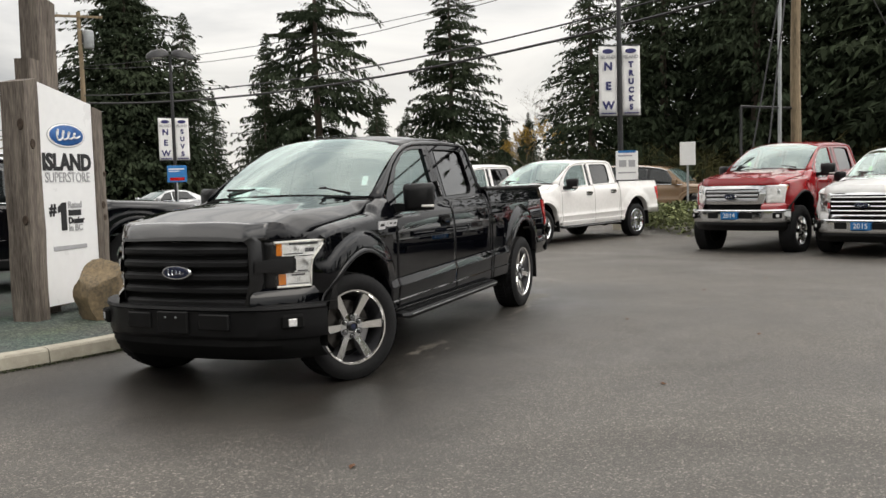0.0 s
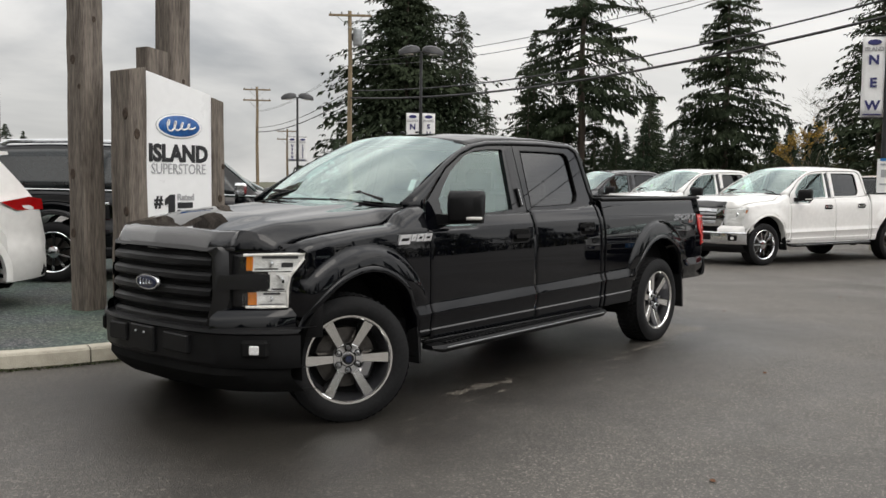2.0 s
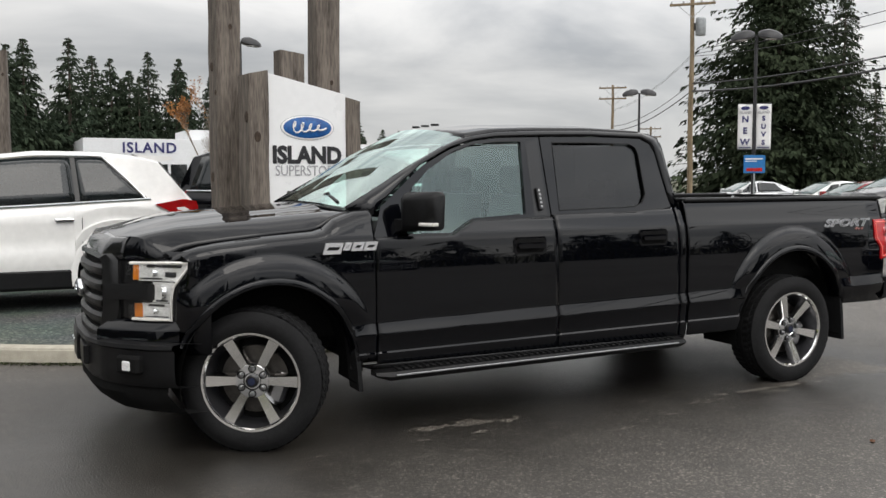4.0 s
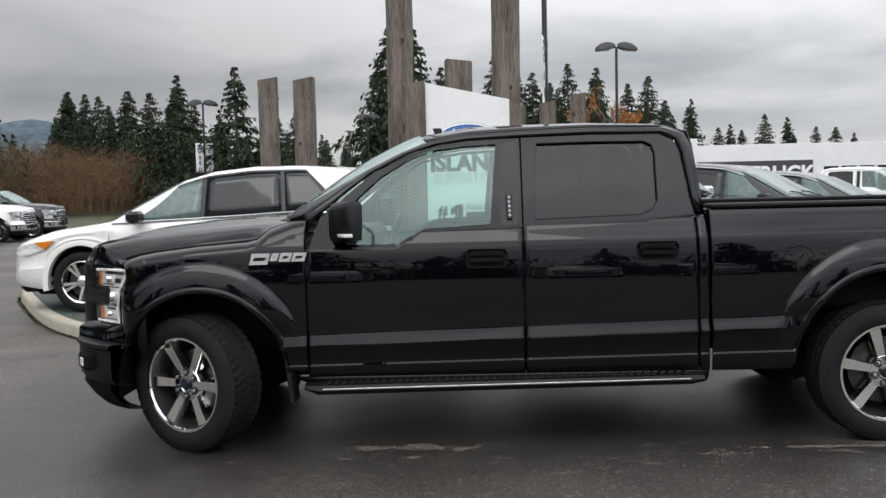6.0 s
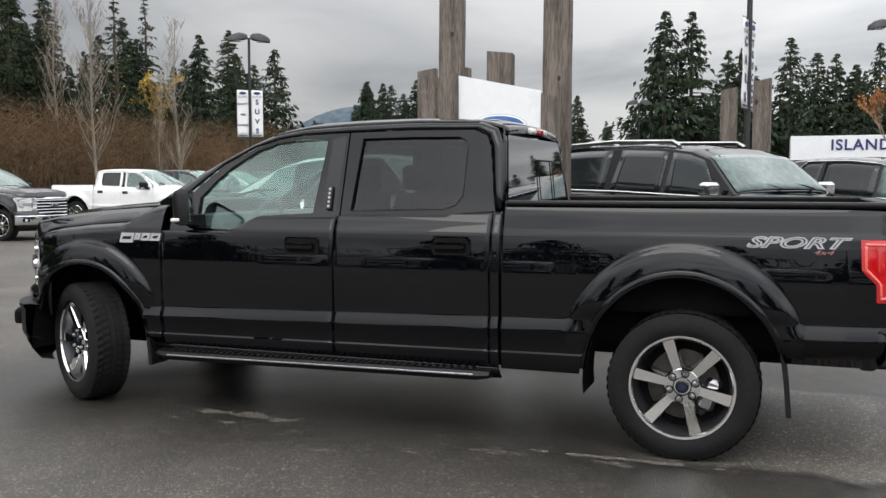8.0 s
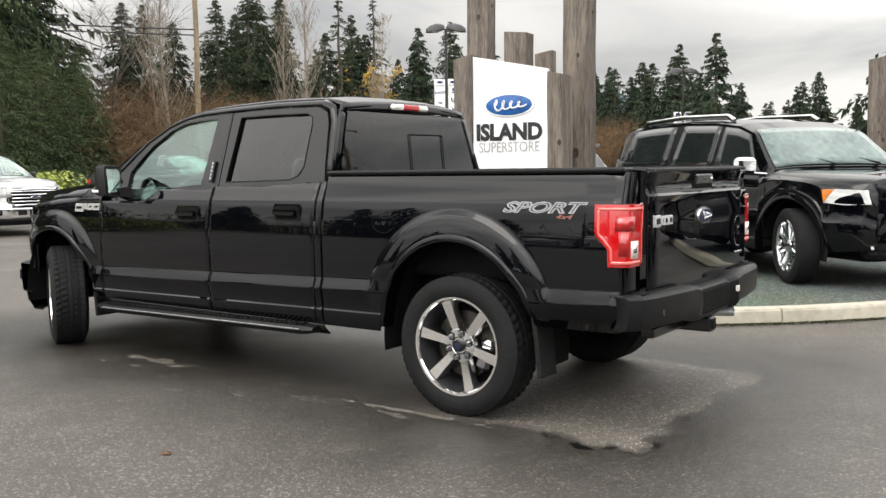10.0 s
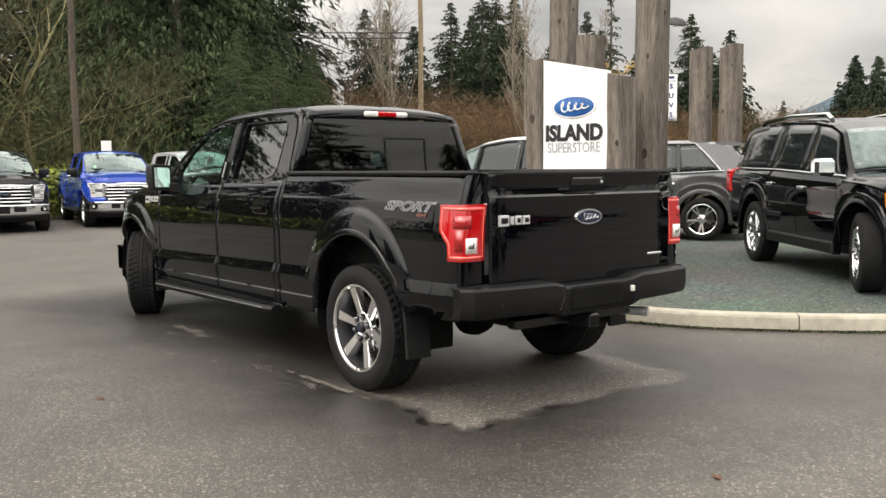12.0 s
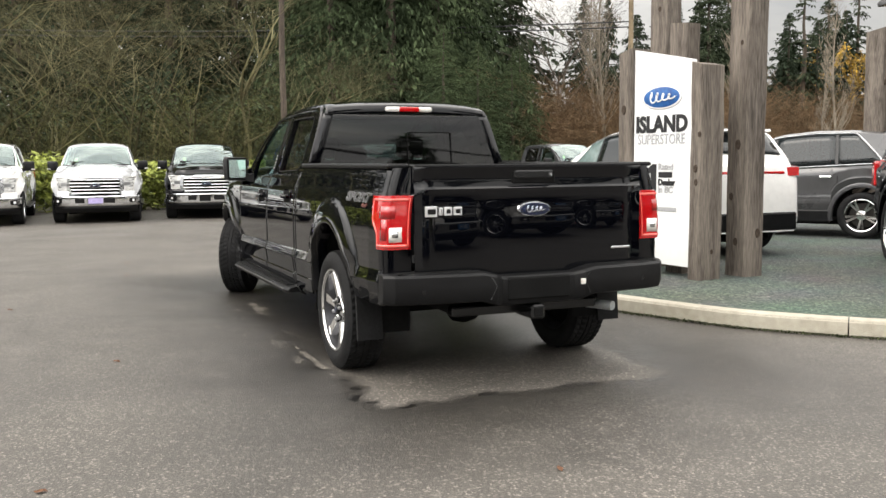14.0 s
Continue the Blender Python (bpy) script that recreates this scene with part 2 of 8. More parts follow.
WIRE = material("cable", (0.02, 0.02, 0.022), 0.6)
CONCRETE = material("kerb_concrete", (0.42, 0.39, 0.32), 0.9, var=1.0, var_scale=1.6, colour2=(0.30, 0.275, 0.22), bump=0.5, bump_scale=90)
ROCK = material("boulder_stone", (0.26, 0.19, 0.11), 0.9, var=1.0, var_scale=3.5, colour2=(0.10, 0.08, 0.055), bump=1.0, bump_scale=14)
BARK = material("conifer_bark", (0.075, 0.058, 0.045), 0.95, var=0.5, var_scale=3, bump=0.6, bump_scale=12, stretch=(3, 3, 0.5))
GREYBARK = material("bare_bark", (0.22, 0.185, 0.145), 0.95, var=0.4, var_scale=3)
DUSKBARK = material("dusky_bark", (0.105, 0.088, 0.072), 0.95, var=0.4, var_scale=3)
LICHEN = material("lichen_twigs", (0.20, 0.185, 0.10), 0.95, spec=0.1, var=1.0, var_scale=0.4, colour2=(0.045, 0.040, 0.024), island=0.6)
TWIG = material("brown_twigs", (0.17, 0.105, 0.058), 0.95, spec=0.1, var=1.0, var_scale=0.25, colour2=(0.085, 0.062, 0.04), island=0.5)
MOSSTWIG = material("mossy_twigs", (0.115, 0.11, 0.046), 0.95, spec=0.1, var=1.0, var_scale=0.3, colour2=(0.022, 0.021, 0.013), island=0.75)
NEEDLE = material("conifer_needles", (0.048, 0.060, 0.034), 0.95, spec=0.08, var=1.0, var_scale=0.5, colour2=(0.020, 0.029, 0.017), island=0.45)
NEEDLE2 = material("far_needles", (0.048, 0.062, 0.037), 0.95, spec=0.08, var=1.0, var_scale=0.4, colour2=(0.022, 0.033, 0.022), island=0.4)
CEDAR = material("cedar_sprays", (0.072, 0.094, 0.045), 0.95, spec=0.08, var=1.0, var_scale=0.5, colour2=(0.028, 0.041, 0.022), island=0.45)
LEAF_YELLOW = material("yellow_leaves", (0.40, 0.25, 0.035), 0.9, var=0.4, var_scale=2, island=0.4)
LEAF_ORANGE = material("orange_leaves", (0.34, 0.14, 0.035), 0.9, var=0.4, var_scale=2, island=0.4)
HEDGE = material("hedge_leaves", (0.31, 0.35, 0.075), 0.8, var=1.0, var_scale=1.2, colour2=(0.17, 0.205, 0.045), island=0.5)
SHRUB = material("dark_shrub_leaves", (0.055, 0.075, 0.022), 0.8, var=1.0, var_scale=1.2, colour2=(0.022, 0.036, 0.012), island=0.5)
DRYGRASS = material("grass_tuft", (0.13, 0.15, 0.06), 0.9, var=0.5, var_scale=2, island=0.5)
MOSS = material("kerb_moss", (0.05, 0.06, 0.02), 0.95, var=1.0, var_scale=6, colour2=(0.018, 0.022, 0.010), island=0.5)
STICKER = material("green_sticker", (0.30, 0.62, 0.18), 0.5, var=0.2, var_scale=30)
SOIL = material("rough_ground", (0.085, 0.075, 0.045), 0.95, var=1.0, var_scale=0.12, colour2=(0.045, 0.055, 0.025), bump=0.6, bump_scale=6)
# the hill's haze is put into its base colour
HILL = material("hazed_hill", (0.085, 0.11, 0.13), 1.0, spec=0.0, var=0.3, var_scale=0.02)
WALL_WHITE = material("white_cladding", (0.72, 0.73, 0.74), 0.6, var=0.06, var_scale=0.6)
WALL_DARK = material("dark_fascia", (0.045, 0.047, 0.05), 0.5, var=0.1, var_scale=0.6)
LEAF_DEAD = material("dead_leaf", (0.11, 0.05, 0.025), 0.9, var=0.4, var_scale=30)


def asphalt():
    """Damp worn asphalt: aggregate speckle, darker damp blotches that are also smoother, the pickup's shade painted in
    with them, pale dried water marks.
    """
    m = material("asphalt", (0.060, 0.058, 0.055), 0.62)
    n, l = m.node_tree.nodes, m.node_tree.links
    b = n["Principled BSDF"]
    co = n.new("ShaderNodeTexCoord")

    def noise_node(scale, detail=4, dist=0.0):
        k = n.new("ShaderNodeTexNoise")
        k.inputs["Scale"].default_value, k.inputs["Detail"].default_value, k.inputs["Distortion"].default_value = scale, detail, dist
        l.new(co.outputs["Object"], k.inputs["Vector"])
        return k.outputs["Fac"]

    def rng(value, a, z, lo, hi):
        k = n.new("ShaderNodeMapRange")
        k.inputs["From Min"].default_value, k.inputs["From Max"].default_value = a, z
        k.inputs["To Min"].default_value, k.inputs["To Max"].default_value = lo, hi
        l.new(value, k.inputs["Value"])
        return k.outputs[0]

    def times(a, z):
        k = n.new("ShaderNodeMath")
        k.operation = "MULTIPLY"
        l.new(a, k.inputs[0])
        l.new(z, k.inputs[1])
        return k.outputs[0]

    def math_node(op, a, z=None, clamp=False):
        k = n.new("ShaderNodeMath")
        k.operation, k.use_clamp = op, clamp
        for i, q in enumerate((a, z)):
            if q is None:
                continue
            if isinstance(q, (int, float)):
                k.inputs[i].default_value = q
            else:
                l.new(q, k.inputs[i])
        return k.outputs[0]

    speck = rng(noise_node(110, 3), 0.36, 0.66, 0.62, 1.40)
    grit = n.new("ShaderNodeTexVoronoi")
    grit.inputs["Scale"].default_value = 95
    l.new(co.outputs["Object"], grit.inputs["Vector"])
    cell = n.new("ShaderNodeSeparateColor")
    l.new(grit.outputs["Color"], cell.inputs[0])
    stones = rng(math_node("POWER", cell.outputs[0], 7.0), 0.0, 1.0, 0.86, 3.2)
    patch = rng(noise_node(0.55, 5, 0.6), 0.36, 0.62, 0.86, 1.12)
    streak = rng(noise_node(2.6, 6, 1.0), 0.3, 0.7, 0.9, 1.08)
    # water that ran off the pickup: a dry footprint, a wet rim, a ragged damp surround with its shade painted in
    sep = n.new("ShaderNodeSeparateXYZ")
    l.new(co.outputs["Object"], sep.inputs[0])
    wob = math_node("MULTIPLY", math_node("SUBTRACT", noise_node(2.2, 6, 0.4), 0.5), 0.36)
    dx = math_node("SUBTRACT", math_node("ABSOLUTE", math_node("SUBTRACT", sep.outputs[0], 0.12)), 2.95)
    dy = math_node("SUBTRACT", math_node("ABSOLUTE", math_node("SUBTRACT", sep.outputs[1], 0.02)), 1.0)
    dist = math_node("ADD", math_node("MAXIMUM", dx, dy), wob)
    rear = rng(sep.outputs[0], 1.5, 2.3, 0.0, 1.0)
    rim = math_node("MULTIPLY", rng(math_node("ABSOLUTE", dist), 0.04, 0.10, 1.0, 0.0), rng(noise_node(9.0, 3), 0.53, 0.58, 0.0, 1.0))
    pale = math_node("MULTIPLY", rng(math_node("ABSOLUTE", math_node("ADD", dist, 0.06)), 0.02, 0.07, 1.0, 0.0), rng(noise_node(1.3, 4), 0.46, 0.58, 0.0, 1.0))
    damp_shade = math_node("MULTIPLY", rng(math_node("ADD", dist, math_node("MULTIPLY", wob, 1.6)), 0.05, 1.5, 1.0, 0.0), math_node("MAXIMUM", rng(dist, -0.04, 0.06, 0.0, 1.0), rng(sep.outputs[0], 1.5, 2.3, 1.0, 0.0)))
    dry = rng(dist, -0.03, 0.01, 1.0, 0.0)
    wet_shade = math_node("ADD", math_node("MULTIPLY", math_node("MULTIPLY", rim, rear), 0.42), math_node("MULTIPLY", damp_shade, 0.68), True)
    stain_shade = math_node("ADD", math_node("ADD", math_node("SUBTRACT", 1.0, wet_shade), math_node("MULTIPLY", math_node("MULTIPLY", dry, rear), 0.22)), math_node("MULTIPLY", math_node("MULTIPLY", pale, rear), 0.35))
    # pale ragged marks where puddles dried beside the pickup
    long = n.new("ShaderNodeMapping")
    long.inputs["Scale"].default_value = (1.5, 5.5, 1.0)
    l.new(co.outputs["Object"], long.inputs["Vector"])
    mark = n.new("ShaderNodeTexNoise")
    mark.inputs["Scale"].default_value, mark.inputs["Detail"].default_value, mark.inputs["Roughness"].default_value = 1.7, 7, 0.62
    l.new(long.outputs[0], mark.inputs["Vector"])
    near = math_node("MULTIPLY", rng(math_node("ABSOLUTE", math_node("SUBTRACT", dist, 0.22)), 0.10, 0.42, 1.0, 0.0), math_node("MULTIPLY", rng(sep.outputs[0], -2.2, -1.4, 0.0, 1.0), rng(sep.outputs[0], 1.7, 2.3, 1.0, 0.0)))
    pool = math_node("MULTIPLY", near, rng(mark.outputs["Fac"], 0.60, 0.63, 0.0, 1.0))
    stain_shade = math_node("ADD", stain_shade, math_node("MULTIPLY", pool, 0.9))
    # long pale ragged marks below the running board and beside the rear wheel
    torn = math_node("MULTIPLY", math_node("SUBTRACT", noise_node(6.5, 7, 0.5), 0.5), 4.2)
    for mx, my, hx, hy in ((-0.74, -0.935, 0.40, 0.060), (1.62, -1.03, 0.45, 0.022)):
        ex = math_node("DIVIDE", math_node("SUBTRACT", sep.outputs[0], mx), hx)
        ey = math_node("DIVIDE", math_node("SUBTRACT", sep.outputs[1], my), hy)
        far = math_node("SQRT", math_node("ADD", math_node("MULTIPLY", ex, ex), math_node("MULTIPLY", ey, ey)))
        stain_shade = math_node("ADD", stain_shade, math_node("MULTIPLY", rng(math_node("ADD", far, torn), 0.80, 0.98, 1.0, 0.0), 1.3))
    value = times(times(times(speck, stones), times(patch, streak)), stain_shade)
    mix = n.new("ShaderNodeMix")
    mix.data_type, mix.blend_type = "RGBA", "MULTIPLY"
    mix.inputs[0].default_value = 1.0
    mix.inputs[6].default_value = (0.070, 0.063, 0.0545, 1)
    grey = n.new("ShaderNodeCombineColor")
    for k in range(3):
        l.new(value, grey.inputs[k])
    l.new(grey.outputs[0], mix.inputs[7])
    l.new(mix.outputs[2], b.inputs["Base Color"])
    l.new(math_node("SUBTRACT", rng(noise_node(0.5, 5, 0.6), 0.36, 0.62, 0.50, 0.66), math_node("MULTIPLY", wet_shade, 0.30)), b.inputs["Roughness"])
    bp = n.new("ShaderNodeBump")
    bp.inputs["Strength"].default_value, bp.inputs["Distance"].default_value = 0.6, 0.008
    l.new(noise_node(95, 3), bp.inputs["Height"])
    l.new(bp.outputs[0], b.inputs["Normal"])
    return m


def gravel():
    """Fine grey-green crushed stone."""
    m = material("green_gravel", (0.075, 0.095, 0.082), 0.9)
    n, l = m.node_tree.nodes, m.node_tree.links
    b = n["Principled BSDF"]
    co, vor, ns, ramp, mix = (n.new("ShaderNode" + k) for k in ("TexCoord", "TexVoronoi", "TexNoise", "ValToRGB", "Mix"))
    vor.inputs["Scale"].default_value = 48
    ns.inputs["Scale"].default_value, ns.inputs["Detail"].default_value = 1.2, 5
    for k in (vor, ns):
        l.new(co.outputs["Object"], k.inputs["Vector"])
    sep = n.new("ShaderNodeSeparateColor")
    l.new(vor.outputs["Color"], sep.inputs[0])
    e = ramp.color_ramp.elements
    e[0].position, e[0].color = 0.0, (0.035, 0.048, 0.042, 1)
    e[1].position, e[1].color = 1.0, (0.21, 0.225, 0.20, 1)
    e.new(0.75).color = (0.085, 0.105, 0.09, 1)
    l.new(sep.outputs[0], ramp.inputs[0])
    mix.data_type, mix.blend_type = "RGBA", "MULTIPLY"
    mix.inputs[0].default_value = 0.5
    l.new(ramp.outputs[0], mix.inputs[6])
    l.new(ns.outputs["Color"], mix.inputs[7])
    l.new(mix.outputs[2], b.inputs["Base Color"])
    bp = n.new("ShaderNodeBump")
    bp.inputs["Strength"].default_value, bp.inputs["Distance"].default_value = 0.8, 0.012
    l.new(vor.outputs["Distance"], bp.inputs["Height"])
    l.new(bp.outputs[0], b.inputs["Normal"])
    return m


ASPHALT, GRAVEL = asphalt(), gravel()


# ---------------------------------------------------------------- mesh helpers


class Geo:
    """Collects vertices and faces of one mesh."""

    def __init__(self):
        self.v, self.f = [], []

    def add(self, verts, faces):
        k = len(self.v)
        self.v += [tuple(p) for p in verts]
        self.f += [tuple(i + k for i in f) for f in faces]
        return self

    def grid(self, rows, loop=False):
        """Rows of points, all of one length."""
        w = len(rows[0])
        faces = []
        for a in range(len(rows) - 1):
            for c in range(w - (0 if loop else 1)):
                d = (c + 1) % w
                faces.append((a * w + c, a * w + d, (a + 1) * w + d, (a + 1) * w + c))
        return self.add([p for r in rows for p in r], faces)

    def loft(self, rings, caps=True):
        n = len(rings[0])
        k = len(self.v)
        self.grid(rings, loop=True)
        if caps:
            self.f.append(tuple(k + i for i in range(n))[::-1])
            self.f.append(tuple(k + (len(rings) - 1) * n + i for i in range(n)))
        return self

    def box(self, x0, x1, y0, y1, z0, z1, r=0.0):
        """A box with chamfered edges."""
        if r <= 0:
            v = [(x, y, z) for x in (x0, x1) for y in (y0, y1) for z in (z0, z1)]
            return self.add(v, [(0, 1, 3, 2), (4, 6, 7, 5), (0, 4, 5, 1), (2, 3, 7, 6), (0, 2, 6, 4), (1, 5, 7, 3)])
        def ring(z, d):
            return [(x0 + r + d, y0 + d, z), (x1 - r - d, y0 + d, z), (x1 - d, y0 + r + d, z), (x1 - d, y1 - r - d, z),
                    (x1 - r - d, y1 - d, z), (x0 + r + d, y1 - d, z), (x0 + d, y1 - r - d, z), (x0 + d, y0 + r + d, z)]
        return self.loft([ring(z0, r * 0.7), ring(z0 + r, 0), ring(z1 - r, 0), ring(z1, r * 0.7)])

    def prism(self, outline, axis, a, b):
        """An outline of (u, w) pushed along an axis from a to b: x takes (y, z), y takes (x, z), z takes (x, y)."""
        put = {"x": lambda u, w, d: (d, u, w), "y": lambda u, w, d: (u, d, w), "z": lambda u, w, d: (u, w, d)}[axis]
        return self.loft([[put(u, w, a) for u, w in outline], [put(u, w, b) for u, w in outline]])

    def lathe(self, profile, centre, axis="y", n=32, caps=False):
        """A profile of (radius, along) turned about an axis through centre."""
        rings = []
        for r, d in profile:
            ring = []
            for k in range(n):
                c, s = r * math.cos(2 * math.pi * k / n), r * math.sin(2 * math.pi * k / n)
                p = {"y": (c, d, s), "z": (c, s, d), "x": (d, c, s)}[axis]
                ring.append(tuple(centre[i] + p[i] for i in range(3)))
            rings.append(ring)
        return self.loft(rings, caps)

    def tube(self, path, radius, n=6, taper=1.0):
        rings = []
        pts = [Vector(p) for p in path]
        for k, p in enumerate(pts):
            d = (pts[min(k + 1, len(pts) - 1)] - pts[max(k - 1, 0)]).normalized()
            side = d.cross(Vector((0.13, 0.31, 0.94)) if abs(d.z) < 0.9 else Vector((1, 0, 0))).normalized()
            up = side.cross(d)
            r = radius * (1 + (taper - 1) * k / (len(pts) - 1))
            rings.append([tuple(p + r * (math.cos(2 * math.pi * i / n) * side + math.sin(2 * math.pi * i / n) * up)) for i in range(n)])
        return self.loft(rings)

    def moved(self, m):
        self.v = [tuple(m @ Vector(p)) for p in self.v]
        return self

    def mesh(self, name, mat, smooth=True, angle=32, clean=True):
        me = bpy.data.meshes.new(name)
        me.from_pydata(self.v, [], self.f)
        if clean:
            bm = bmesh.new()
            bm.from_mesh(me)
            bmesh.ops.remove_doubles(bm, verts=bm.verts, dist=0.0004)
            bmesh.ops.dissolve_degenerate(bm, edges=bm.edges, dist=0.0003)
            bmesh.ops.recalc_face_normals(bm, faces=bm.faces)
            bm.to_mesh(me)
            bm.free()
        me.materials.append(mat)
        if smooth:
            me.shade_smooth()
            me.set_sharp_from_angle(angle=radians(angle))
        return me


def part(name, geo, mat, parent=None, label="", m=None, solid=0.0, smooth=True, angle=32):
    """One mesh object, under a thing or a part."""
    ob = new(name, geo.mesh(name, mat, smooth, angle) if isinstance(geo, Geo) else geo)
    if parent is not None:
        ob.parent = parent
    if m is not None:
        ob.matrix_basis = m
    if label:
        ob["label"] = label
    if solid:
        mod = ob.modifiers.new("thickness", "SOLIDIFY")
        mod.thickness, mod.offset = solid, 0.0
    return ob


def thing(name, label, category, m=None, group="", kind=""):
    ob = new(name)
    ob.empty_display_size = 0.2
    if m is not None:
        ob.matrix_basis = m
    return tagged(ob, label, category, group, kind)


def lettering(text, size, mat, m, parent, name="lettering", depth=0.003, align="CENTER", stretch=1.0, bold=0.0, spacing=1.0, slant=0.0, single=False):
    """Raised letters in the built-in font, in the xz plane of m, facing -y; single makes each letter a piece of its own."""
    cu = bpy.data.curves.new("letters", "FONT")
    cu.body, cu.size, cu.extrude, cu.align_x, cu.align_y = text, size, depth, align, "CENTER"
    cu.offset, cu.space_character, cu.resolution_u, cu.shear = bold, spacing, 3, slant
    tmp = bpy.data.objects.new("letters", cu)
    scene.collection.objects.link(tmp)
    me = bpy.data.meshes.new_from_object(tmp.evaluated_get(bpy.context.evaluated_depsgraph_get()))
    bpy.data.objects.remove(tmp)
    bpy.data.curves.remove(cu)
    me.materials.clear()
    me.materials.append(mat)
    place = m @ pose(0, 0, 0, 90) @ Matrix.Diagonal((stretch, 1, 1, 1))
    if single:
        bm = bmesh.new()
        bm.from_mesh(me)
        bmesh.ops.remove_doubles(bm, verts=bm.verts, dist=0.00005)
        left, ob = set(bm.verts), None
        while left:
            stack = [left.pop()]
            seen = {stack[0]}
            while stack:
                for e in stack.pop().link_edges:
                    for q in e.verts:
                        if q not in seen:
                            seen.add(q)
                            stack.append(q)
            left -= seen
            order = sorted(seen, key=lambda q: q.index)
            at = {q: i for i, q in enumerate(order)}
            faces = [tuple(at[q] for q in f.verts) for f in bm.faces if f.verts[0] in seen]
            one = bpy.data.meshes.new("letter")
            one.from_pydata([tuple(q.co) for q in order], [], faces)
            one.materials.append(mat)
            ob = new("letter", one)
            ob.parent = parent
            ob.matrix_basis = place
        bm.free()
        bpy.data.meshes.remove(me)
        return ob
    ob = new(name, me)
    ob.parent = parent
    ob.matrix_basis = place
    return ob


def oval(a, b, x, y0, y1, n=36):
    """An elliptical plate in the xz plane, from y0 to y1, with a rounded rim."""
    def ring(k, y):
        return [(x + a * k * math.cos(2 * math.pi * i / n), y, b * k * math.sin(2 * math.pi * i / n)) for i in range(n)]
    d = y1 - y0
    return Geo().loft([ring(1, y0), ring(1, y0 + 0.6 * d), ring(0.94, y1)])


def squiggle(w, h, y, r):
    """A plain pale wave, like an unreadable flourish, in the xz plane."""
    pts = []
    for k in range(41):
        t = k / 40
        pts.append((w * (t - 0.5) + h * 0.35 * math.sin(t * 8 * math.pi + 1.2), y, h * (0.75 - 0.5 * t) * math.sin(t * 8 * math.pi) * 0.9))
    return Geo().tube(pts, r, 5)


def smoothstep(a, b, x):
    k = min(1, max(0, (x - a) / (b - a)))
    return k * k * (3 - 2 * k)


def table(x, xs, ys):
    return float(np.interp(x, xs, ys))

# ---------------------------------------------------------------- wheels
WHEEL_MESHES = {}


def tyre_geo(r, w, rim, blocks):
    g = Geo()
    h = w / 2
    g.lathe([(rim - 0.012, -h * 0.80), (rim + 0.01, -h * 0.93), (rim + (r - rim) * 0.45, -h * 1.02), (r - 0.035, -h * 0.93), (r - 0.008, -h * 0.80), (r - 0.007, 0),
             (r - 0.008, h * 0.80), (r - 0.035, h * 0.93), (rim + (r - rim) * 0.45, h * 1.02), (rim + 0.01, h * 0.93), (rim - 0.012, h * 0.80)], (0, 0, 0), n=64)
    if blocks:
        n = 156
        rows = []
        for row, y in enumerate((-0.80, -0.56, -0.54, -0.50, -0.48, -0.17, -0.15, -0.12, -0.10, 0.10, 0.12, 0.15, 0.17, 0.48, 0.50, 0.54, 0.56, 0.80)):
            ring = []
            groove = row in (2, 3, 6, 7, 10, 11, 14, 15)
            for k in range(n):
                cut = groove or ((k + (row // 4) * 1) % 3 == 0 and row not in (8, 9))
                a = 2 * math.pi * (k + 0.8 * math.sin(row * 1.3)) / n
                rr = r - 0.007 if cut else r
                ring.append((rr * math.cos(a), y * h, rr * math.sin(a)))
            rows.append(ring)
        g.grid(rows, loop=True)
    return g


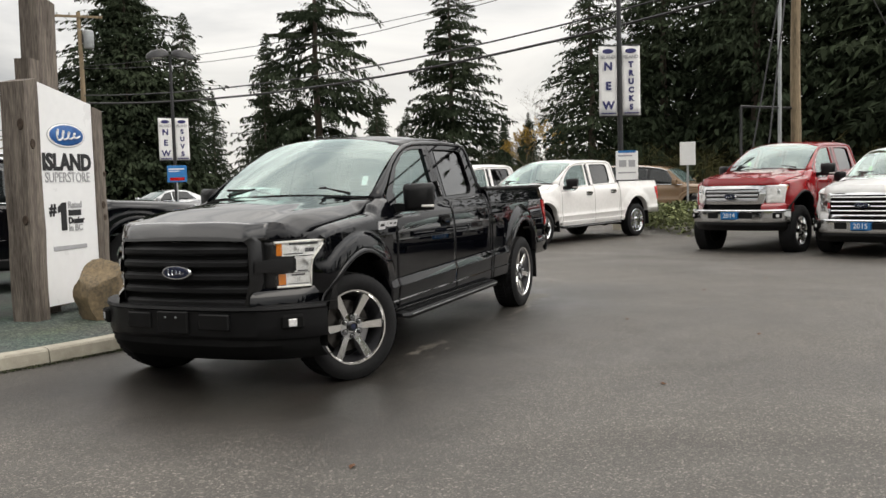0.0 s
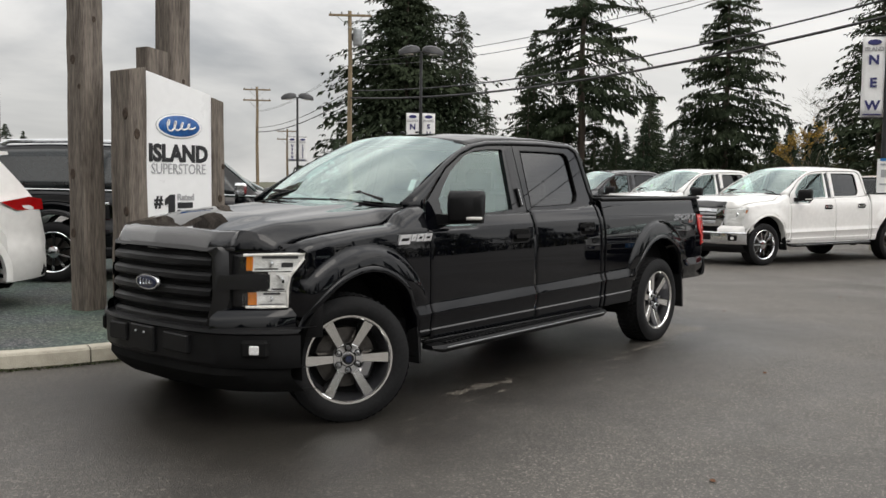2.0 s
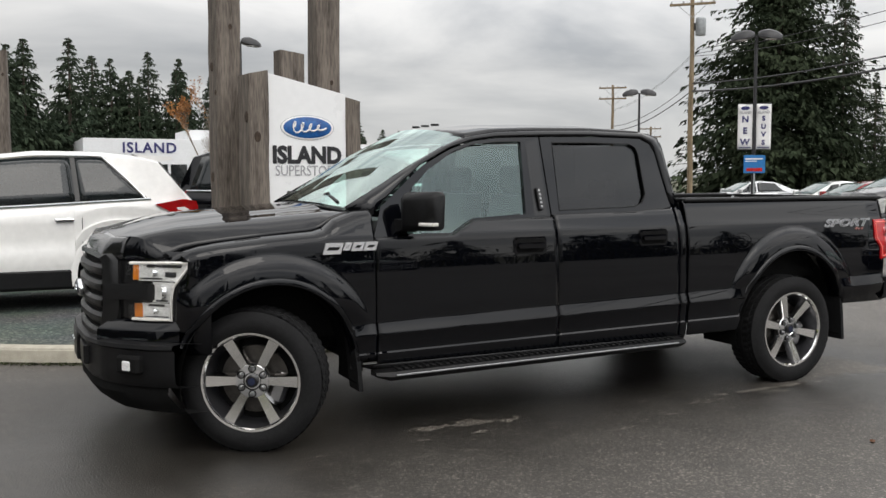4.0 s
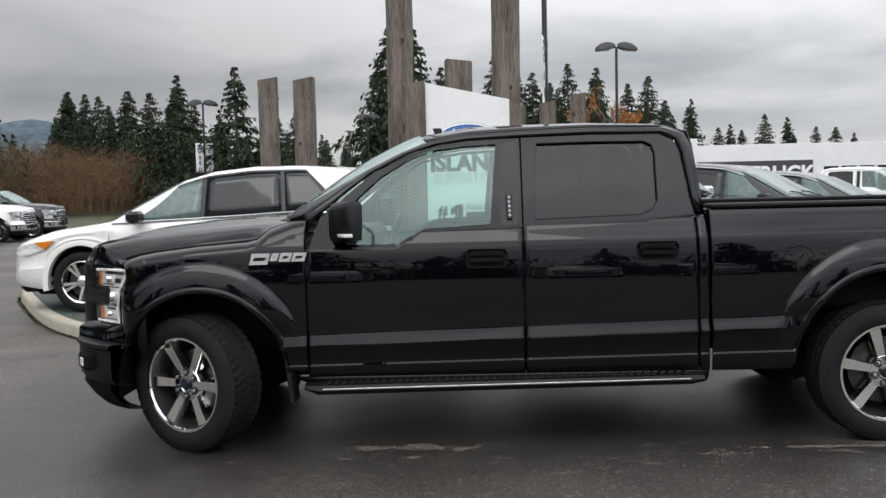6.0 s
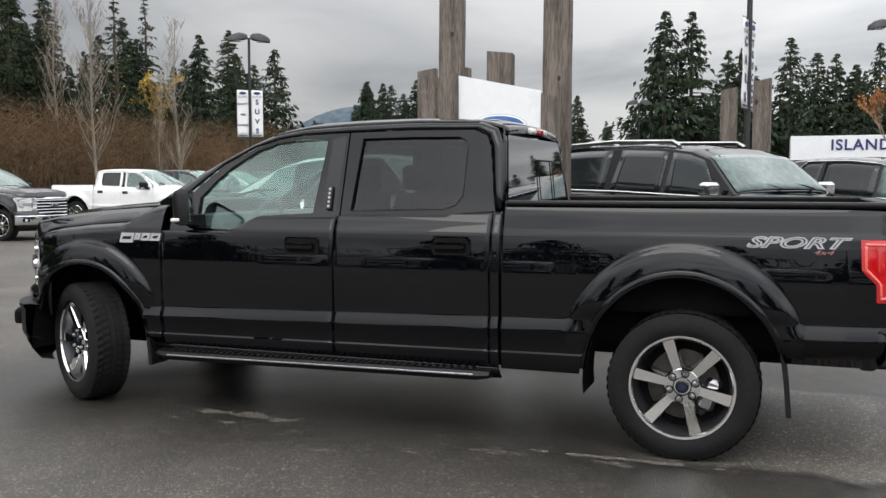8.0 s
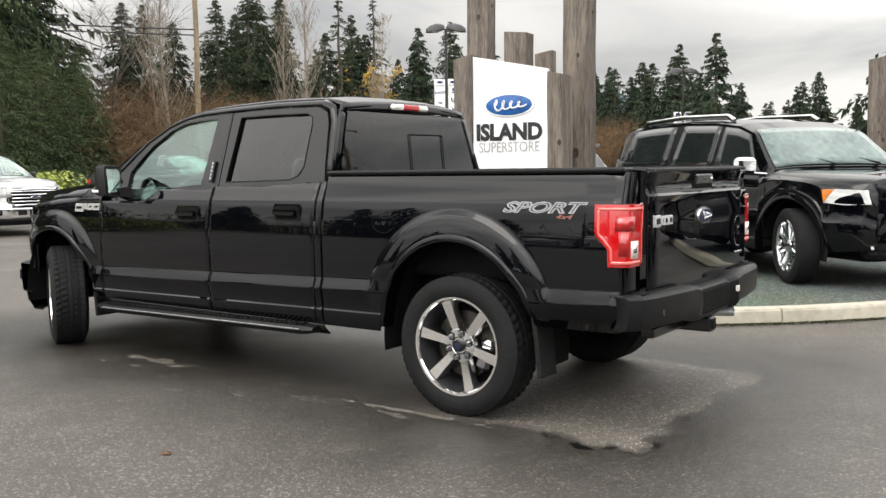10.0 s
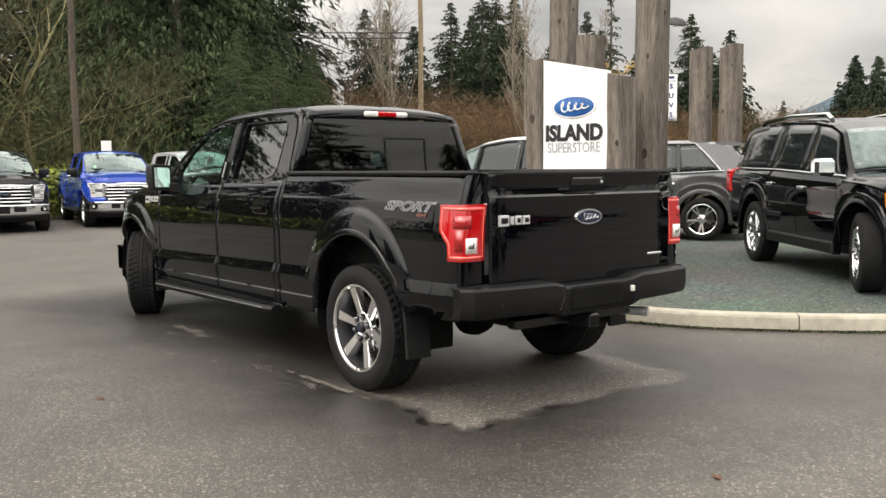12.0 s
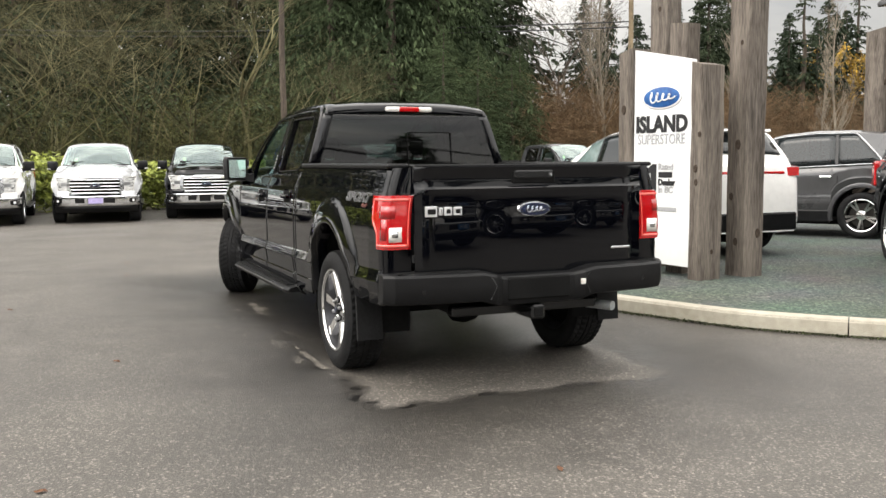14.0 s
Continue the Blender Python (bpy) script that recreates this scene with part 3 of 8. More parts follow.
def wheel_meshes(style, r, w, rim):
    key = (style, r, w, rim)
    if key in WHEEL_MESHES:
        return WHEEL_MESHES[key]
    h = w / 2
    fine = style == "six"
    d = {"tyre": tyre_geo(r, w, rim, fine).mesh("tyre", RUBBER, angle=40)}
    barrel = Geo().lathe([(rim + 0.004, -h * 0.86), (rim - 0.004, -h * 0.90), (rim - 0.016, -h * 0.84), (rim - 0.03, -h * 0.45), (rim - 0.05, h * 0.5), (rim - 0.01, h * 0.8)], (0, 0, 0), n=48)
    d["barrel"] = barrel.mesh("wheel", DARK_ALLOY if fine else CHROME)
    d["disc"] = Geo().lathe([(0.02, -h * 0.1), (0.19, -h * 0.1), (0.19, h * 0.1), (0.02, h * 0.1)], (0, 0, 0), n=32).mesh("brake_disc", DISC)
    d["backing"] = Geo().lathe([(0.001, h * 0.15), (rim - 0.03, h * 0.15), (rim - 0.03, h * 0.2)], (0, 0, 0), n=32).mesh("hub_backing", CAVITY)
    y = -h * 0.78
    if fine:
        sp = Geo()
        out = [(0.050, 0.040), (0.10, 0.026), (rim - 0.014, 0.036)]
        ring_f = [(x, s) for x, s in out] + [(x, -s) for x, s in out[::-1]]
        back = [(x, s * 1.25) for x, s in out] + [(x, -s * 1.25) for x, s in out[::-1]]
        def lay(pts, dy, k):
            return [(x, y + dy + (0.030 * (1 - (x - 0.05) / (rim - 0.06))), s * k) for x, s in pts]
        sp.loft([lay(back, 0.045, 1.0), lay(ring_f, 0.010, 1.0), lay(ring_f, 0.0, 0.86)])
        d["spoke"] = sp.mesh("spoke", MACHINED, angle=25)
        d["flange"] = Geo().lathe([(0.098, y + 0.06), (0.098, y + 0.030), (0.092, y + 0.021), (0.050, y + 0.017), (0.044, y + 0.022), (0.001, y + 0.022)], (0, 0, 0), n=36).mesh("hub_flange", CHROME)
        d["recess"] = Geo().lathe([(0.0215, y + 0.024), (0.0215, y + 0.0135), (0.018, y + 0.0130), (0.015, y + 0.020)], (0, 0, 0), n=16).mesh("nut_recess", CAVITY)
        d["hub"] = Geo().lathe([(0.036, y + 0.024), (0.035, y + 0.006), (0.029, y + 0.001), (0.001, y)], (0, 0, 0), n=28).mesh("hub_cap", SATIN)
        d["badge"] = Geo().lathe([(0.021, y + 0.002), (0.020, y - 0.001), (0.001, y - 0.0015)], (0, 0, 0), n=24).mesh("hub_badge", EMBLEM_BLUE)
        d["lip"] = Geo().lathe([(rim - 0.002, -h * 0.88), (rim + 0.002, -h * 0.93), (rim - 0.010, -h * 0.92), (rim - 0.016, -h * 0.84)], (0, 0, 0), n=56).mesh("rim_lip", MACHINED)
        d["nut"] = Geo().lathe([(0.0125, y + 0.03), (0.0125, y + 0.004), (0.008, y - 0.003), (0.001, y - 0.004)], (0, 0, 0), n=8).mesh("lug_nut", DARK_CHROME)
        d["caliper"] = Geo().box(0.10, 0.19, -h * 0.35, h * 0.3, -0.09, 0.09, 0.02).mesh("brake_caliper", DARK_CHROME)
    else:
        n = 10 if style == "ten" else 5
        sp = Geo()
        for k in range(n):
            for off in ((-0.16, 0.16) if n == 5 else (0.0,)):
                a = 2 * math.pi * k / n
                b = a + off
                c0, s0, c1, s1 = math.cos(a + off * 0.35), math.sin(a + off * 0.35), math.cos(b), math.sin(b)
                w0, w1 = 0.016, 0.022
                ring = lambda dy, t: [(0.05 * c0 - w0 * t * s0, y + 0.02 + dy, 0.05 * s0 + w0 * t * c0), (0.05 * c0 + w0 * t * s0, y + 0.02 + dy, 0.05 * s0 - w0 * t * c0),
                                      ((rim - 0.012) * c1 + w1 * t * s1, y + dy, (rim - 0.012) * s1 - w1 * t * c1), ((rim - 0.012) * c1 - w1 * t * s1, y + dy, (rim - 0.012) * s1 + w1 * t * c1)]
                sp.loft([ring(0.035, 1.2), ring(0.0, 0.85)])
        sp.lathe([(0.075, y + 0.05), (0.075, y + 0.012), (0.04, y), (0.001, y - 0.002)], (0, 0, 0), n=20)
        d["spokes"] = sp.mesh("spoke_star", CHROME if style == "ten" else MACHINED, angle=25)
    WHEEL_MESHES[key] = d
    return d


def wheel(parent, x, y, z, turn=0.0, style="six", r=0.40, w=0.27, rim=0.275, spin=0.0):
    """A wheel whose outer face looks to -y, or to +y where y is positive."""
    d = wheel_meshes(style, r, w, rim)
    m = pose(x, y, z, 0, 0, turn + (180 if y > 0 else 0)) @ pose(0, 0, 0, 0, spin, 0)
    hub = part("wheel", d["barrel"], None, parent, m=m)
    part("tyre", d["tyre"], None, hub)
    part("brake_disc", d["disc"], None, hub)
    part("hub_backing", d["backing"], None, hub)
    if style == "six":
        part("rim_lip", d["lip"], None, hub)
        part("hub_flange", d["flange"], None, hub)
        part("hub_cap", d["hub"], None, hub)
        part("hub_badge", d["badge"], None, hub)
        part("brake_caliper", d["caliper"], None, hub, m=pose(0, 0, 0, 0, -spin + 20, 0))
        for k in range(6):
            part("spoke", d["spoke"], None, hub, m=pose(0, 0, 0, 0, 60 * k, 0))
            at = pose(0.071 * math.cos(radians(60 * k + 30)), 0, 0.071 * math.sin(radians(60 * k + 30)))
            part("nut_recess", d["recess"], None, hub, m=at)
            part("lug_nut", d["nut"], None, hub, m=at)
    else:
        part("spoke_star", d["spokes"], None, hub)
    return hub


# ---------------------------------------------------------------- pickup truck
HUB_Z = 0.395
LIP, FLARE = 1.05, 1.25


def creases(x):
    """Heights of the sill ridge, the lower and upper edge of the door band, and the shoulder line; the body rakes forward."""
    return 0.512 + 0.0125 * x, 0.640 + 0.020 * x, 0.700 + 0.022 * x, 1.189 + 0.003 * x


def section(x, bed):
    """The body side's cross section at x, as rows of heights and half widths."""
    z0, zb, zt, zs = creases(x)
    zz = [0.36, 0.40, 0.44, z0 - 0.010, z0 - 0.003, z0 + 0.006, zb - 0.012, zb - 0.003, zb + 0.003, zt - 0.004, zt + 0.006, 0.80, 0.86, 0.92, 0.98, 1.04, 1.10, 1.15, zs - 0.003, zs + 0.003]
    yy = [0.885, 0.928, 0.948, 0.959, 0.960, 0.951, 0.965, 0.972, 0.971, 0.9515, 0.950, 0.9510, 0.9518, 0.9518, 0.9508, 0.9480, 0.9430, 0.9368, 0.9300, 0.9275]
    if bed:
        return zz + [1.22, 1.26, 1.30, 1.335, 1.36], yy + [0.9195, 0.9085, 0.8970, 0.8860, 0.8720]
    return zz + [1.22, 1.245, 1.27, 1.29, 1.31], yy + [0.9140, 0.9050, 0.8940, 0.8830, 0.8690]


FRONT_Y = [0.0, 0.30, 0.50, 0.56, 0.61, 0.68, 0.78, 0.85, 0.90, 0.935]
FRONT_X = [-2.815, -2.80, -2.765, -2.73, -2.68, -2.605, -2.49, -2.41, -2.34, -2.25]
HOOD_X = [-2.82, -2.76, -2.72, -2.55, -2.37, -2.10, -1.90, -1.57, -1.36]
HOOD_Z = [1.130, 1.155, 1.170, 1.205, 1.240, 1.268, 1.283, 1.305, 1.335]
SHUT_X = [-2.52, -2.457, -2.415, -2.378, -2.30, -2.20, -1.95, -1.66, -1.60, -1.528, -1.40, -1.31]
SHUT_Z = [1.076, 1.084, 1.104, 1.123, 1.145, 1.162, 1.190, 1.211, 1.226, 1.282, 1.325, 1.335]
SHUT_Y = [0.775, 0.782, 0.785, 0.788, 0.802, 0.816, 0.824, 0.806, 0.800, 0.794, 0.79, 0.79]


def hood_front(y):
    return table(abs(y), [0, 0.5, 0.62, 0.72, 0.795], [-2.80, -2.755, -2.665, -2.565, -2.445])


def hood_top(x, y):
    """The hood with its crease rounded off a little."""
    y = min(abs(y), table(x, SHUT_X, SHUT_Y))
    d = min(0.045, table(x, SHUT_X, SHUT_Y) - y)
    return sum(hood_raw(x, y + d * k) * w for k, w in ((-1, 0.16), (-0.5, 0.22), (0, 0.24), (0.5, 0.22), (1, 0.16)))


def hood_raw(x, y):
    """The hood: a raised centre, a crease, and a slope down to the shut line of the fender."""
    crease, edge, ys = table(x, HOOD_X, HOOD_Z), table(x, SHUT_X, SHUT_Z), table(x, SHUT_X, SHUT_Y)
    y = abs(y)
    if y <= 0.665:
        return crease + 0.034 * (1 - (y / 0.665) ** 2) + 0.014 * (1 - smoothstep(0.42, 0.52, y)) * smoothstep(-2.75, -2.3, x)
    k = min(1.0, (y - 0.665) / (ys - 0.665))
    return crease + (edge - crease) * (0.42 * k + 0.58 * k * k)


def front_x(y, z):
    return table(abs(y), FRONT_Y, FRONT_X) + 0.08 * max(0, z - 0.85) ** 1.3


def arch_z(x, arch):
    xc, a, b = arch
    k = (x - xc) / a
    return HUB_Z + b * math.sqrt(1 - k * k) if abs(k) < 1 else 0.0


def flare(x, z, arch):
    """How far the wheel arch swells out of the body side."""
    xc, a, b = arch
    d = math.hypot((x - xc) / a, max(0, z - HUB_Z) / b)
    return 0.036 * table(d, [1.0, LIP, 1.12, 1.19, FLARE - 0.025, FLARE, FLARE + 0.018], [1.0, 1.0, 0.86, 0.66, 0.48, 0.12, 0.0]) * smoothstep(0.64, 0.84, z)


def pickup(label, body, m=None, short=0.0, front="dark", style="six", steer=0.0, hero=False, card="", lift=0.0, group=""):
    """A crew-cab pickup that faces -x, with its base at the origin. short: metres taken out of the bed."""
    AX_F, AX_R, TAIL = -1.995, 1.995 - short, 2.985 - short
    ARCHES = ((-1.925, 0.510, 0.550), (1.987 - short, 0.535, 0.600))
    truck = thing("pickup_truck", label, "pickup truck", m, group)
    dz = lift

    def P(name, g, mat, parent=truck, lab="", **k):
        if dz:
            g.moved(Matrix.Translation((0, 0, dz)))
        return part(name, g, mat, parent, lab, **k)

    def side_y(x, z, bed=False):
        y = table(z, *section(x, bed))
        y *= table(x, [-2.42, -2.32, -2.18, -2.02], [0.925, 0.962, 0.988, 1.0])
        y *= table(x, [TAIL - 0.20, TAIL - 0.05, TAIL + 0.02], [1.0, 0.99, 0.97])
        return y + sum(flare(x, z, arch) for arch in ARCHES)

    def floor_z(x, base):
        return max(base, *(arch_z(x, arch) for arch in ARCHES))

    def side_grid(x0, x1, base, top, bed=False, step=0.012 if hero else 0.045):
        n = max(3, int((x1 - x0) / step))
        rows = []
        for k in range(n + 1):
            x = x0 + (x1 - x0) * k / n
            zz = section(x, bed)[0]
            levels = zz[:11] + list(np.linspace(zz[10], zz[18], 38 if hero else 8)[1:-1]) + zz[18:]
            lo, hi = floor_z(x, base(x) if callable(base) else base), top(x) if callable(top) else top
            rows.append([(x, -side_y(x, z, bed), z) for z in (min(max(q, lo), hi) for q in levels)])
        return rows

    # fender with its rolled upper edge and the nose that closes round the lamp
    def lamp_edge(z):
        return table(z, [0.46, 0.74, 0.93, 1.055, 1.075], [0.836, 0.836, 0.842, 0.894, 0.896])

    for s in (1, -1):
        rows = side_grid(-2.36, -1.3135, 0.46, lambda x: table(x, [-2.36, -2.2, -1.95, -1.66, -1.50, -1.31], [1.074, 1.107, 1.135, 1.160, 1.195, 1.265]))
        for r in rows:
            x, y, z = r[-1]
            ys = table(x, SHUT_X, SHUT_Y) + 0.003
            for a in (20, 40, 60, 76, 90):
                r.append((x, -ys + (y + ys) * math.cos(radians(a)), z + (table(x, SHUT_X, SHUT_Z) - z) * math.sin(radians(a))))
        nose, middle, ramp = [], [], len(rows[0]) - 5
        for k, (x, y, z) in enumerate(rows[0]):
            if k < ramp:
                yq = lamp_edge(z)
                q = (min(front_x(yq, z), -2.365), -yq, z)
            else:
                t = (k - ramp + 1) / 5
                q = (-2.366 - 0.088 * t, -0.893 + 0.106 * t, 1.066 + 0.016 * t)
            nose.append(q)
            middle.append(((q[0] + x) / 2 - 0.004, (q[1] + y) / 2 - 0.006, (q[2] + z) / 2 + (0.004 if k >= ramp else 0)))
        rows = [[(x + 0.035, y + 0.012, z) for x, y, z in nose], nose, middle] + rows
        def flip(rws):
            return [[(x, y * s, z) for x, y, z in r] for r in rws]
        P("fender", Geo().grid(flip(rows)), body, solid=0.008)
        # doors
        belt_f = lambda x: table(x, [-1.31, -0.80, -0.64, -0.06], [1.165, 1.165, 1.252, 1.262])
        d1 = P("door", Geo().grid(flip(side_grid(-1.3085, -0.0635, 0.435, belt_f, step=0.03))), body, solid=0.01)
        d2 = P("door", Geo().grid(flip(side_grid(-0.0585, 0.9255, 0.435, lambda x: table(x, [0, 0.6, 0.93], [1.275, 1.285, 1.31]), step=0.03))), body, solid=0.01)
        for door, xa, xb, edge in ((d1, -1.30, -0.065, belt_f), (d2, -0.057, 0.92, lambda x: table(x, [0, 0.6, 0.93], [1.275, 1.285, 1.31]))):
            P("belt_seal", Geo().grid([[(x, -s * (side_y(x, edge(x)) - 0.004), edge(x) - 0.003), (x, -s * (side_y(x, edge(x)) - 0.012), edge(x) + 0.004), (x, -s * (0.845 - (edge(x) - 1.289) * 0.3147), edge(x) + 0.008)] for x in np.linspace(xa, xb, 30)]), SATIN, door)
        P("cab_corner", Geo().grid(flip(side_grid(0.930, 0.985, 0.435, 1.31, step=0.02))), body, solid=0.01)
        P("rocker_panel", Geo().grid(flip(side_grid(-1.42, 0.985, 0.35, 0.43, step=0.2))), SATIN if front == "dark" else body, solid=0.01)
        bed_low = lambda x: table(x, [1.0, AX_R - 0.01, AX_R, TAIL], [0.43, 0.43, 0.56, 0.56])
        bedp = P("bed_side", Geo().grid(flip(side_grid(1.0, TAIL - 0.012, bed_low, 1.355, True))), body, solid=0.012)

        # upper door frames: rings between the outer and the glass outlines
        def up_y(z):
            return 0.852 - (z - 1.289) * 0.3147
        def ring(outer, inner, dy=0.0):
            k, g = len(outer), Geo()
            o = [(x, -s * (up_y(z) + dy), z) for x, z in outer]
            i = [(x, -s * (up_y(z) + dy), z) for x, z in inner]
            b = [(x, -s * (up_y(z) - 0.035), z) for x, z in inner]
            return g.grid([list(c) for c in (o, i, b)], loop=True)
        win1 = [(-1.082, 1.185), (-1.085, 1.380), (-0.985, 1.485), (-0.878, 1.577), (-0.705, 1.681), (-0.57, 1.727), (-0.385, 1.747), (-0.203, 1.753), (-0.245, 1.290), (-0.63, 1.268), (-0.785, 1.183)]
        out1 = [(-1.30, 1.165), (-1.235, 1.345), (-1.05, 1.495), (-0.935, 1.588), (-0.72, 1.697), (-0.55, 1.750), (-0.38, 1.772), (-0.062, 1.785), (-0.062, 1.263), (-0.64, 1.250), (-0.80, 1.164)]
        win2 = [(0.012, 1.305), (0.038, 1.748), (0.36, 1.752), (0.67, 1.748), (0.715, 1.725), (0.730, 1.68), (0.728, 1.40), (0.69, 1.345), (0.62, 1.32)]
        out2 = [(-0.052, 1.276), (-0.052, 1.785), (0.36, 1.793), (0.76, 1.788), (0.84, 1.75), (0.868, 1.68), (0.905, 1.42), (0.93, 1.31), (0.62, 1.286)]
        P("window_frame", ring(out1, win1), body, d1)
        P("window_frame", ring(out2, win2), body, d2)
        def glass(w, mat, parent):
            g = Geo().add([(x, -s * (up_y(z) - 0.02), z) for x, z in w], [tuple(range(len(w)))])
            ob = P("window_pane", g, mat, parent, smooth=False)
            ob.visible_shadow = False
        glass(win1, SIDE_GLASS, d1)
        glass(win2, TINT, d2)
        P("window_seal", ring([(x * 0.995 - 0.002, z + 0.006) for x, z in win2], win2, 0.004), PLASTIC, d2)
        # pillar trims at the B pillar
        P("pillar_trim", Geo().prism([(-0.185, 1.275), (-0.085, 1.275), (-0.075, 1.77), (-0.17, 1.745)], "y", 0, 0.004).moved(
            Matrix.Translation((0, -s * 0.79, 0)) @ Matrix.Shear("XZ", 4, (0, 0)) @ Matrix(((1, 0, 0, 0), (0, 1, s * 0.3147, -s * 0.3147 * 1.49), (0, 0, 1, 0), (0, 0, 0, 1)))), SATIN, d1)
        P("door_jamb", Geo().grid([[(x, -s * (up_y(z) - 0.040), z) for x in (-0.12, 0.02)] for z in (1.20, 1.5, 1.80)]), CAVITY, solid=0.01)
        # roof rail and A pillar strip, from the door frames to the windscreen and roof edge
        lo = [(-1.318, 1.262), (-1.25, 1.352), (-1.06, 1.505), (-0.94, 1.598), (-0.725, 1.706), (-0.55, 1.758), (-0.38, 1.780), (-0.05, 1.793), (0.36, 1.801), (0.77, 1.795), (0.845, 1.757), (0.876, 1.68), (0.912, 1.42), (0.935, 1.308)]
        hi = [(-1.44, 1.345), (-1.30, 1.425), (-1.08, 1.547), (-0.95, 1.617), (-0.76, 1.711), (-0.60, 1.775), (-0.37, 1.815), (-0.05, 1.832), (0.36, 1.842), (0.80, 1.832), (0.905, 1.79), (0.945, 1.70), (0.972, 1.42), (0.986, 1.308)]
        rows = []
        for (xa, za), (xb, zb) in zip(lo, hi):
            ya, yb = up_y(za), up_y(zb) - (0.02 if xb < 0.9 else 0.0)
            if xb < -1.2:
                yb = 0.775
            rows.append([(xa, -s * ya, za), ((xa + xb) / 2, -s * ((ya + yb) / 2 + 0.006), (za + zb) / 2), (xb, -s * yb, zb)])
        P("roof_pillar", Geo().grid(rows), body, solid=0.012)
        # wheel arch lip
        for arch, a0, a1 in ((ARCHES[0], 22, 180), (ARCHES[1], 6, 158)):
            xc, aa, ab = arch
            rows = []
            for k in range(57):
                a = radians(a0 + (a1 - a0) * k / 56)
                c, q = -math.cos(a), math.sin(a)
                zl = HUB_Z + ab * 1.04 * q
                fade = smoothstep(0.55, 0.85, zl)
                r = []
                for sc, off in ((0.962, -0.10), (0.970, -0.004 + 0.008 * fade), (0.982, 0.002 + 0.012 * fade), (1.030, 0.002 + 0.014 * fade), (1.044, 0.001 + 0.008 * fade), (1.050, -0.006)):
                    r.append((xc + aa * sc * c, -s * (side_y(xc + aa * 1.04 * c, max(zl, 0.42), xc > 0) + off), HUB_Z + ab * sc * q))
                rows.append(r)
            P("arch_lip", Geo().grid(rows), PLASTIC if dz else body, angle=50)
            liner = [[(xc - aa * 0.985 * math.cos(radians(a)), -s * y, HUB_Z + ab * 0.985 * math.sin(radians(a))) for y in (0.93, 0.60)] for a in range(-8, 189, 7)]
            P("wheel_liner", Geo().grid(liner), CAVITY)
            P("wheel_well", Geo().box(xc - 0.56, xc + 0.56, min(-s * 0.58, -s * 0.61), max(-s * 0.58, -s * 0.61), 0.56, 1.06), CAVITY)
            flap = Geo()
            for yy, cut in ((0.955, 0.0), (0.955, 0.026), (0.79, 0.026), (0.79, 0.0)):
                flap.v += [(xc + aa * 0.90 + cut, -s * yy, 0.68), (xc + aa * 0.955 + cut, -s * yy, 0.46), (xc + aa * 0.985 + cut, -s * yy, 0.28)]
            flap.f = [(0, 3, 4, 1), (1, 4, 5, 2), (3, 6, 7, 4), (4, 7, 8, 5), (6, 9, 10, 7), (7, 10, 11, 8), (9, 0, 1, 10), (10, 1, 2, 11), (0, 9, 6, 3), (2, 5, 8, 11)]
            P("mud_flap", flap, RUBBER)
        # mirror
        mir = Geo().loft([[(x, -s * y, z) for x, y, z in ring_pts] for ring_pts in (
            [(-1.02, 1.00, 1.215), (-1.02, 1.235, 1.225), (-1.02, 1.245, 1.41), (-1.02, 1.225, 1.435), (-1.02, 1.01, 1.43), (-1.02, 0.995, 1.40)],
            [(-1.10, 0.99, 1.205), (-1.09, 1.24, 1.215), (-1.09, 1.252, 1.41), (-1.09, 1.23, 1.44), (-1.10, 1.005, 1.435), (-1.10, 0.985, 1.40)],
            [(-1.17, 1.00, 1.215), (-1.15, 1.215, 1.225), (-1.15, 1.225, 1.40), (-1.15, 1.205, 1.425), (-1.17, 1.015, 1.42), (-1.17, 0.995, 1.39)],
            [(-1.20, 1.03, 1.25), (-1.175, 1.17, 1.255), (-1.175, 1.18, 1.38), (-1.175, 1.17, 1.395), (-1.20, 1.04, 1.39), (-1.20, 1.03, 1.37)])])
        turned = pose(-1.065, -s * 1.055, 0, 0, 0, s * 28) @ Matrix.Diagonal((0.66, 1, 1, 1)) @ Matrix.Translation((1.11, s * 1.12, 0))
        housing = P("door_mirror", mir.moved(turned), PLASTIC, angle=75)
        P("mirror_glass", Geo().box(-0.003, 0.003, -0.098, 0.098, -0.085, 0.085).moved(turned @ pose(-1.0145, -s * 1.12, 1.325, 0, -4, 0)), MIRROR, housing)
        P("mirror_arm", Geo().loft([[(x, -s * y, z) for x, y, z in q] for q in (
            [(-1.16, 0.865, 1.195), (-1.02, 0.865, 1.195), (-1.02, 0.865, 1.275), (-1.16, 0.865, 1.275)], [(-1.15, 0.965, 1.215), (-1.06, 0.965, 1.215), (-1.06, 0.965, 1.27), (-1.15, 0.965, 1.27)])]), PLASTIC, housing)
        P("turn_repeater", Geo().box(-1.185, -1.10, min(-s * 1.13, -s * 1.236), max(-s * 1.13, -s * 1.236), 1.240, 1.260, 0.004).moved(turned), WHITE_LENS, housing)
        # handles in their cups
        for xh, zh, door in ((-0.272, 1.094, d1), (0.697, 1.117, d2)):
            y = side_y(xh, zh)
            def plate(x0, x1, z0, z1, t0, t1, r):
                g = Geo().box(x0, x1, 0, 1, z0, z1, r)
                return Geo().add([(x, -s * (y + t0 + (t1 - t0) * k), z) for x, k, z in g.v], g.f)
            P("handle_rim", plate(xh - 0.118, xh + 0.118, zh - 0.054, zh + 0.054, -0.01, 0.012, 0.02), body, door)
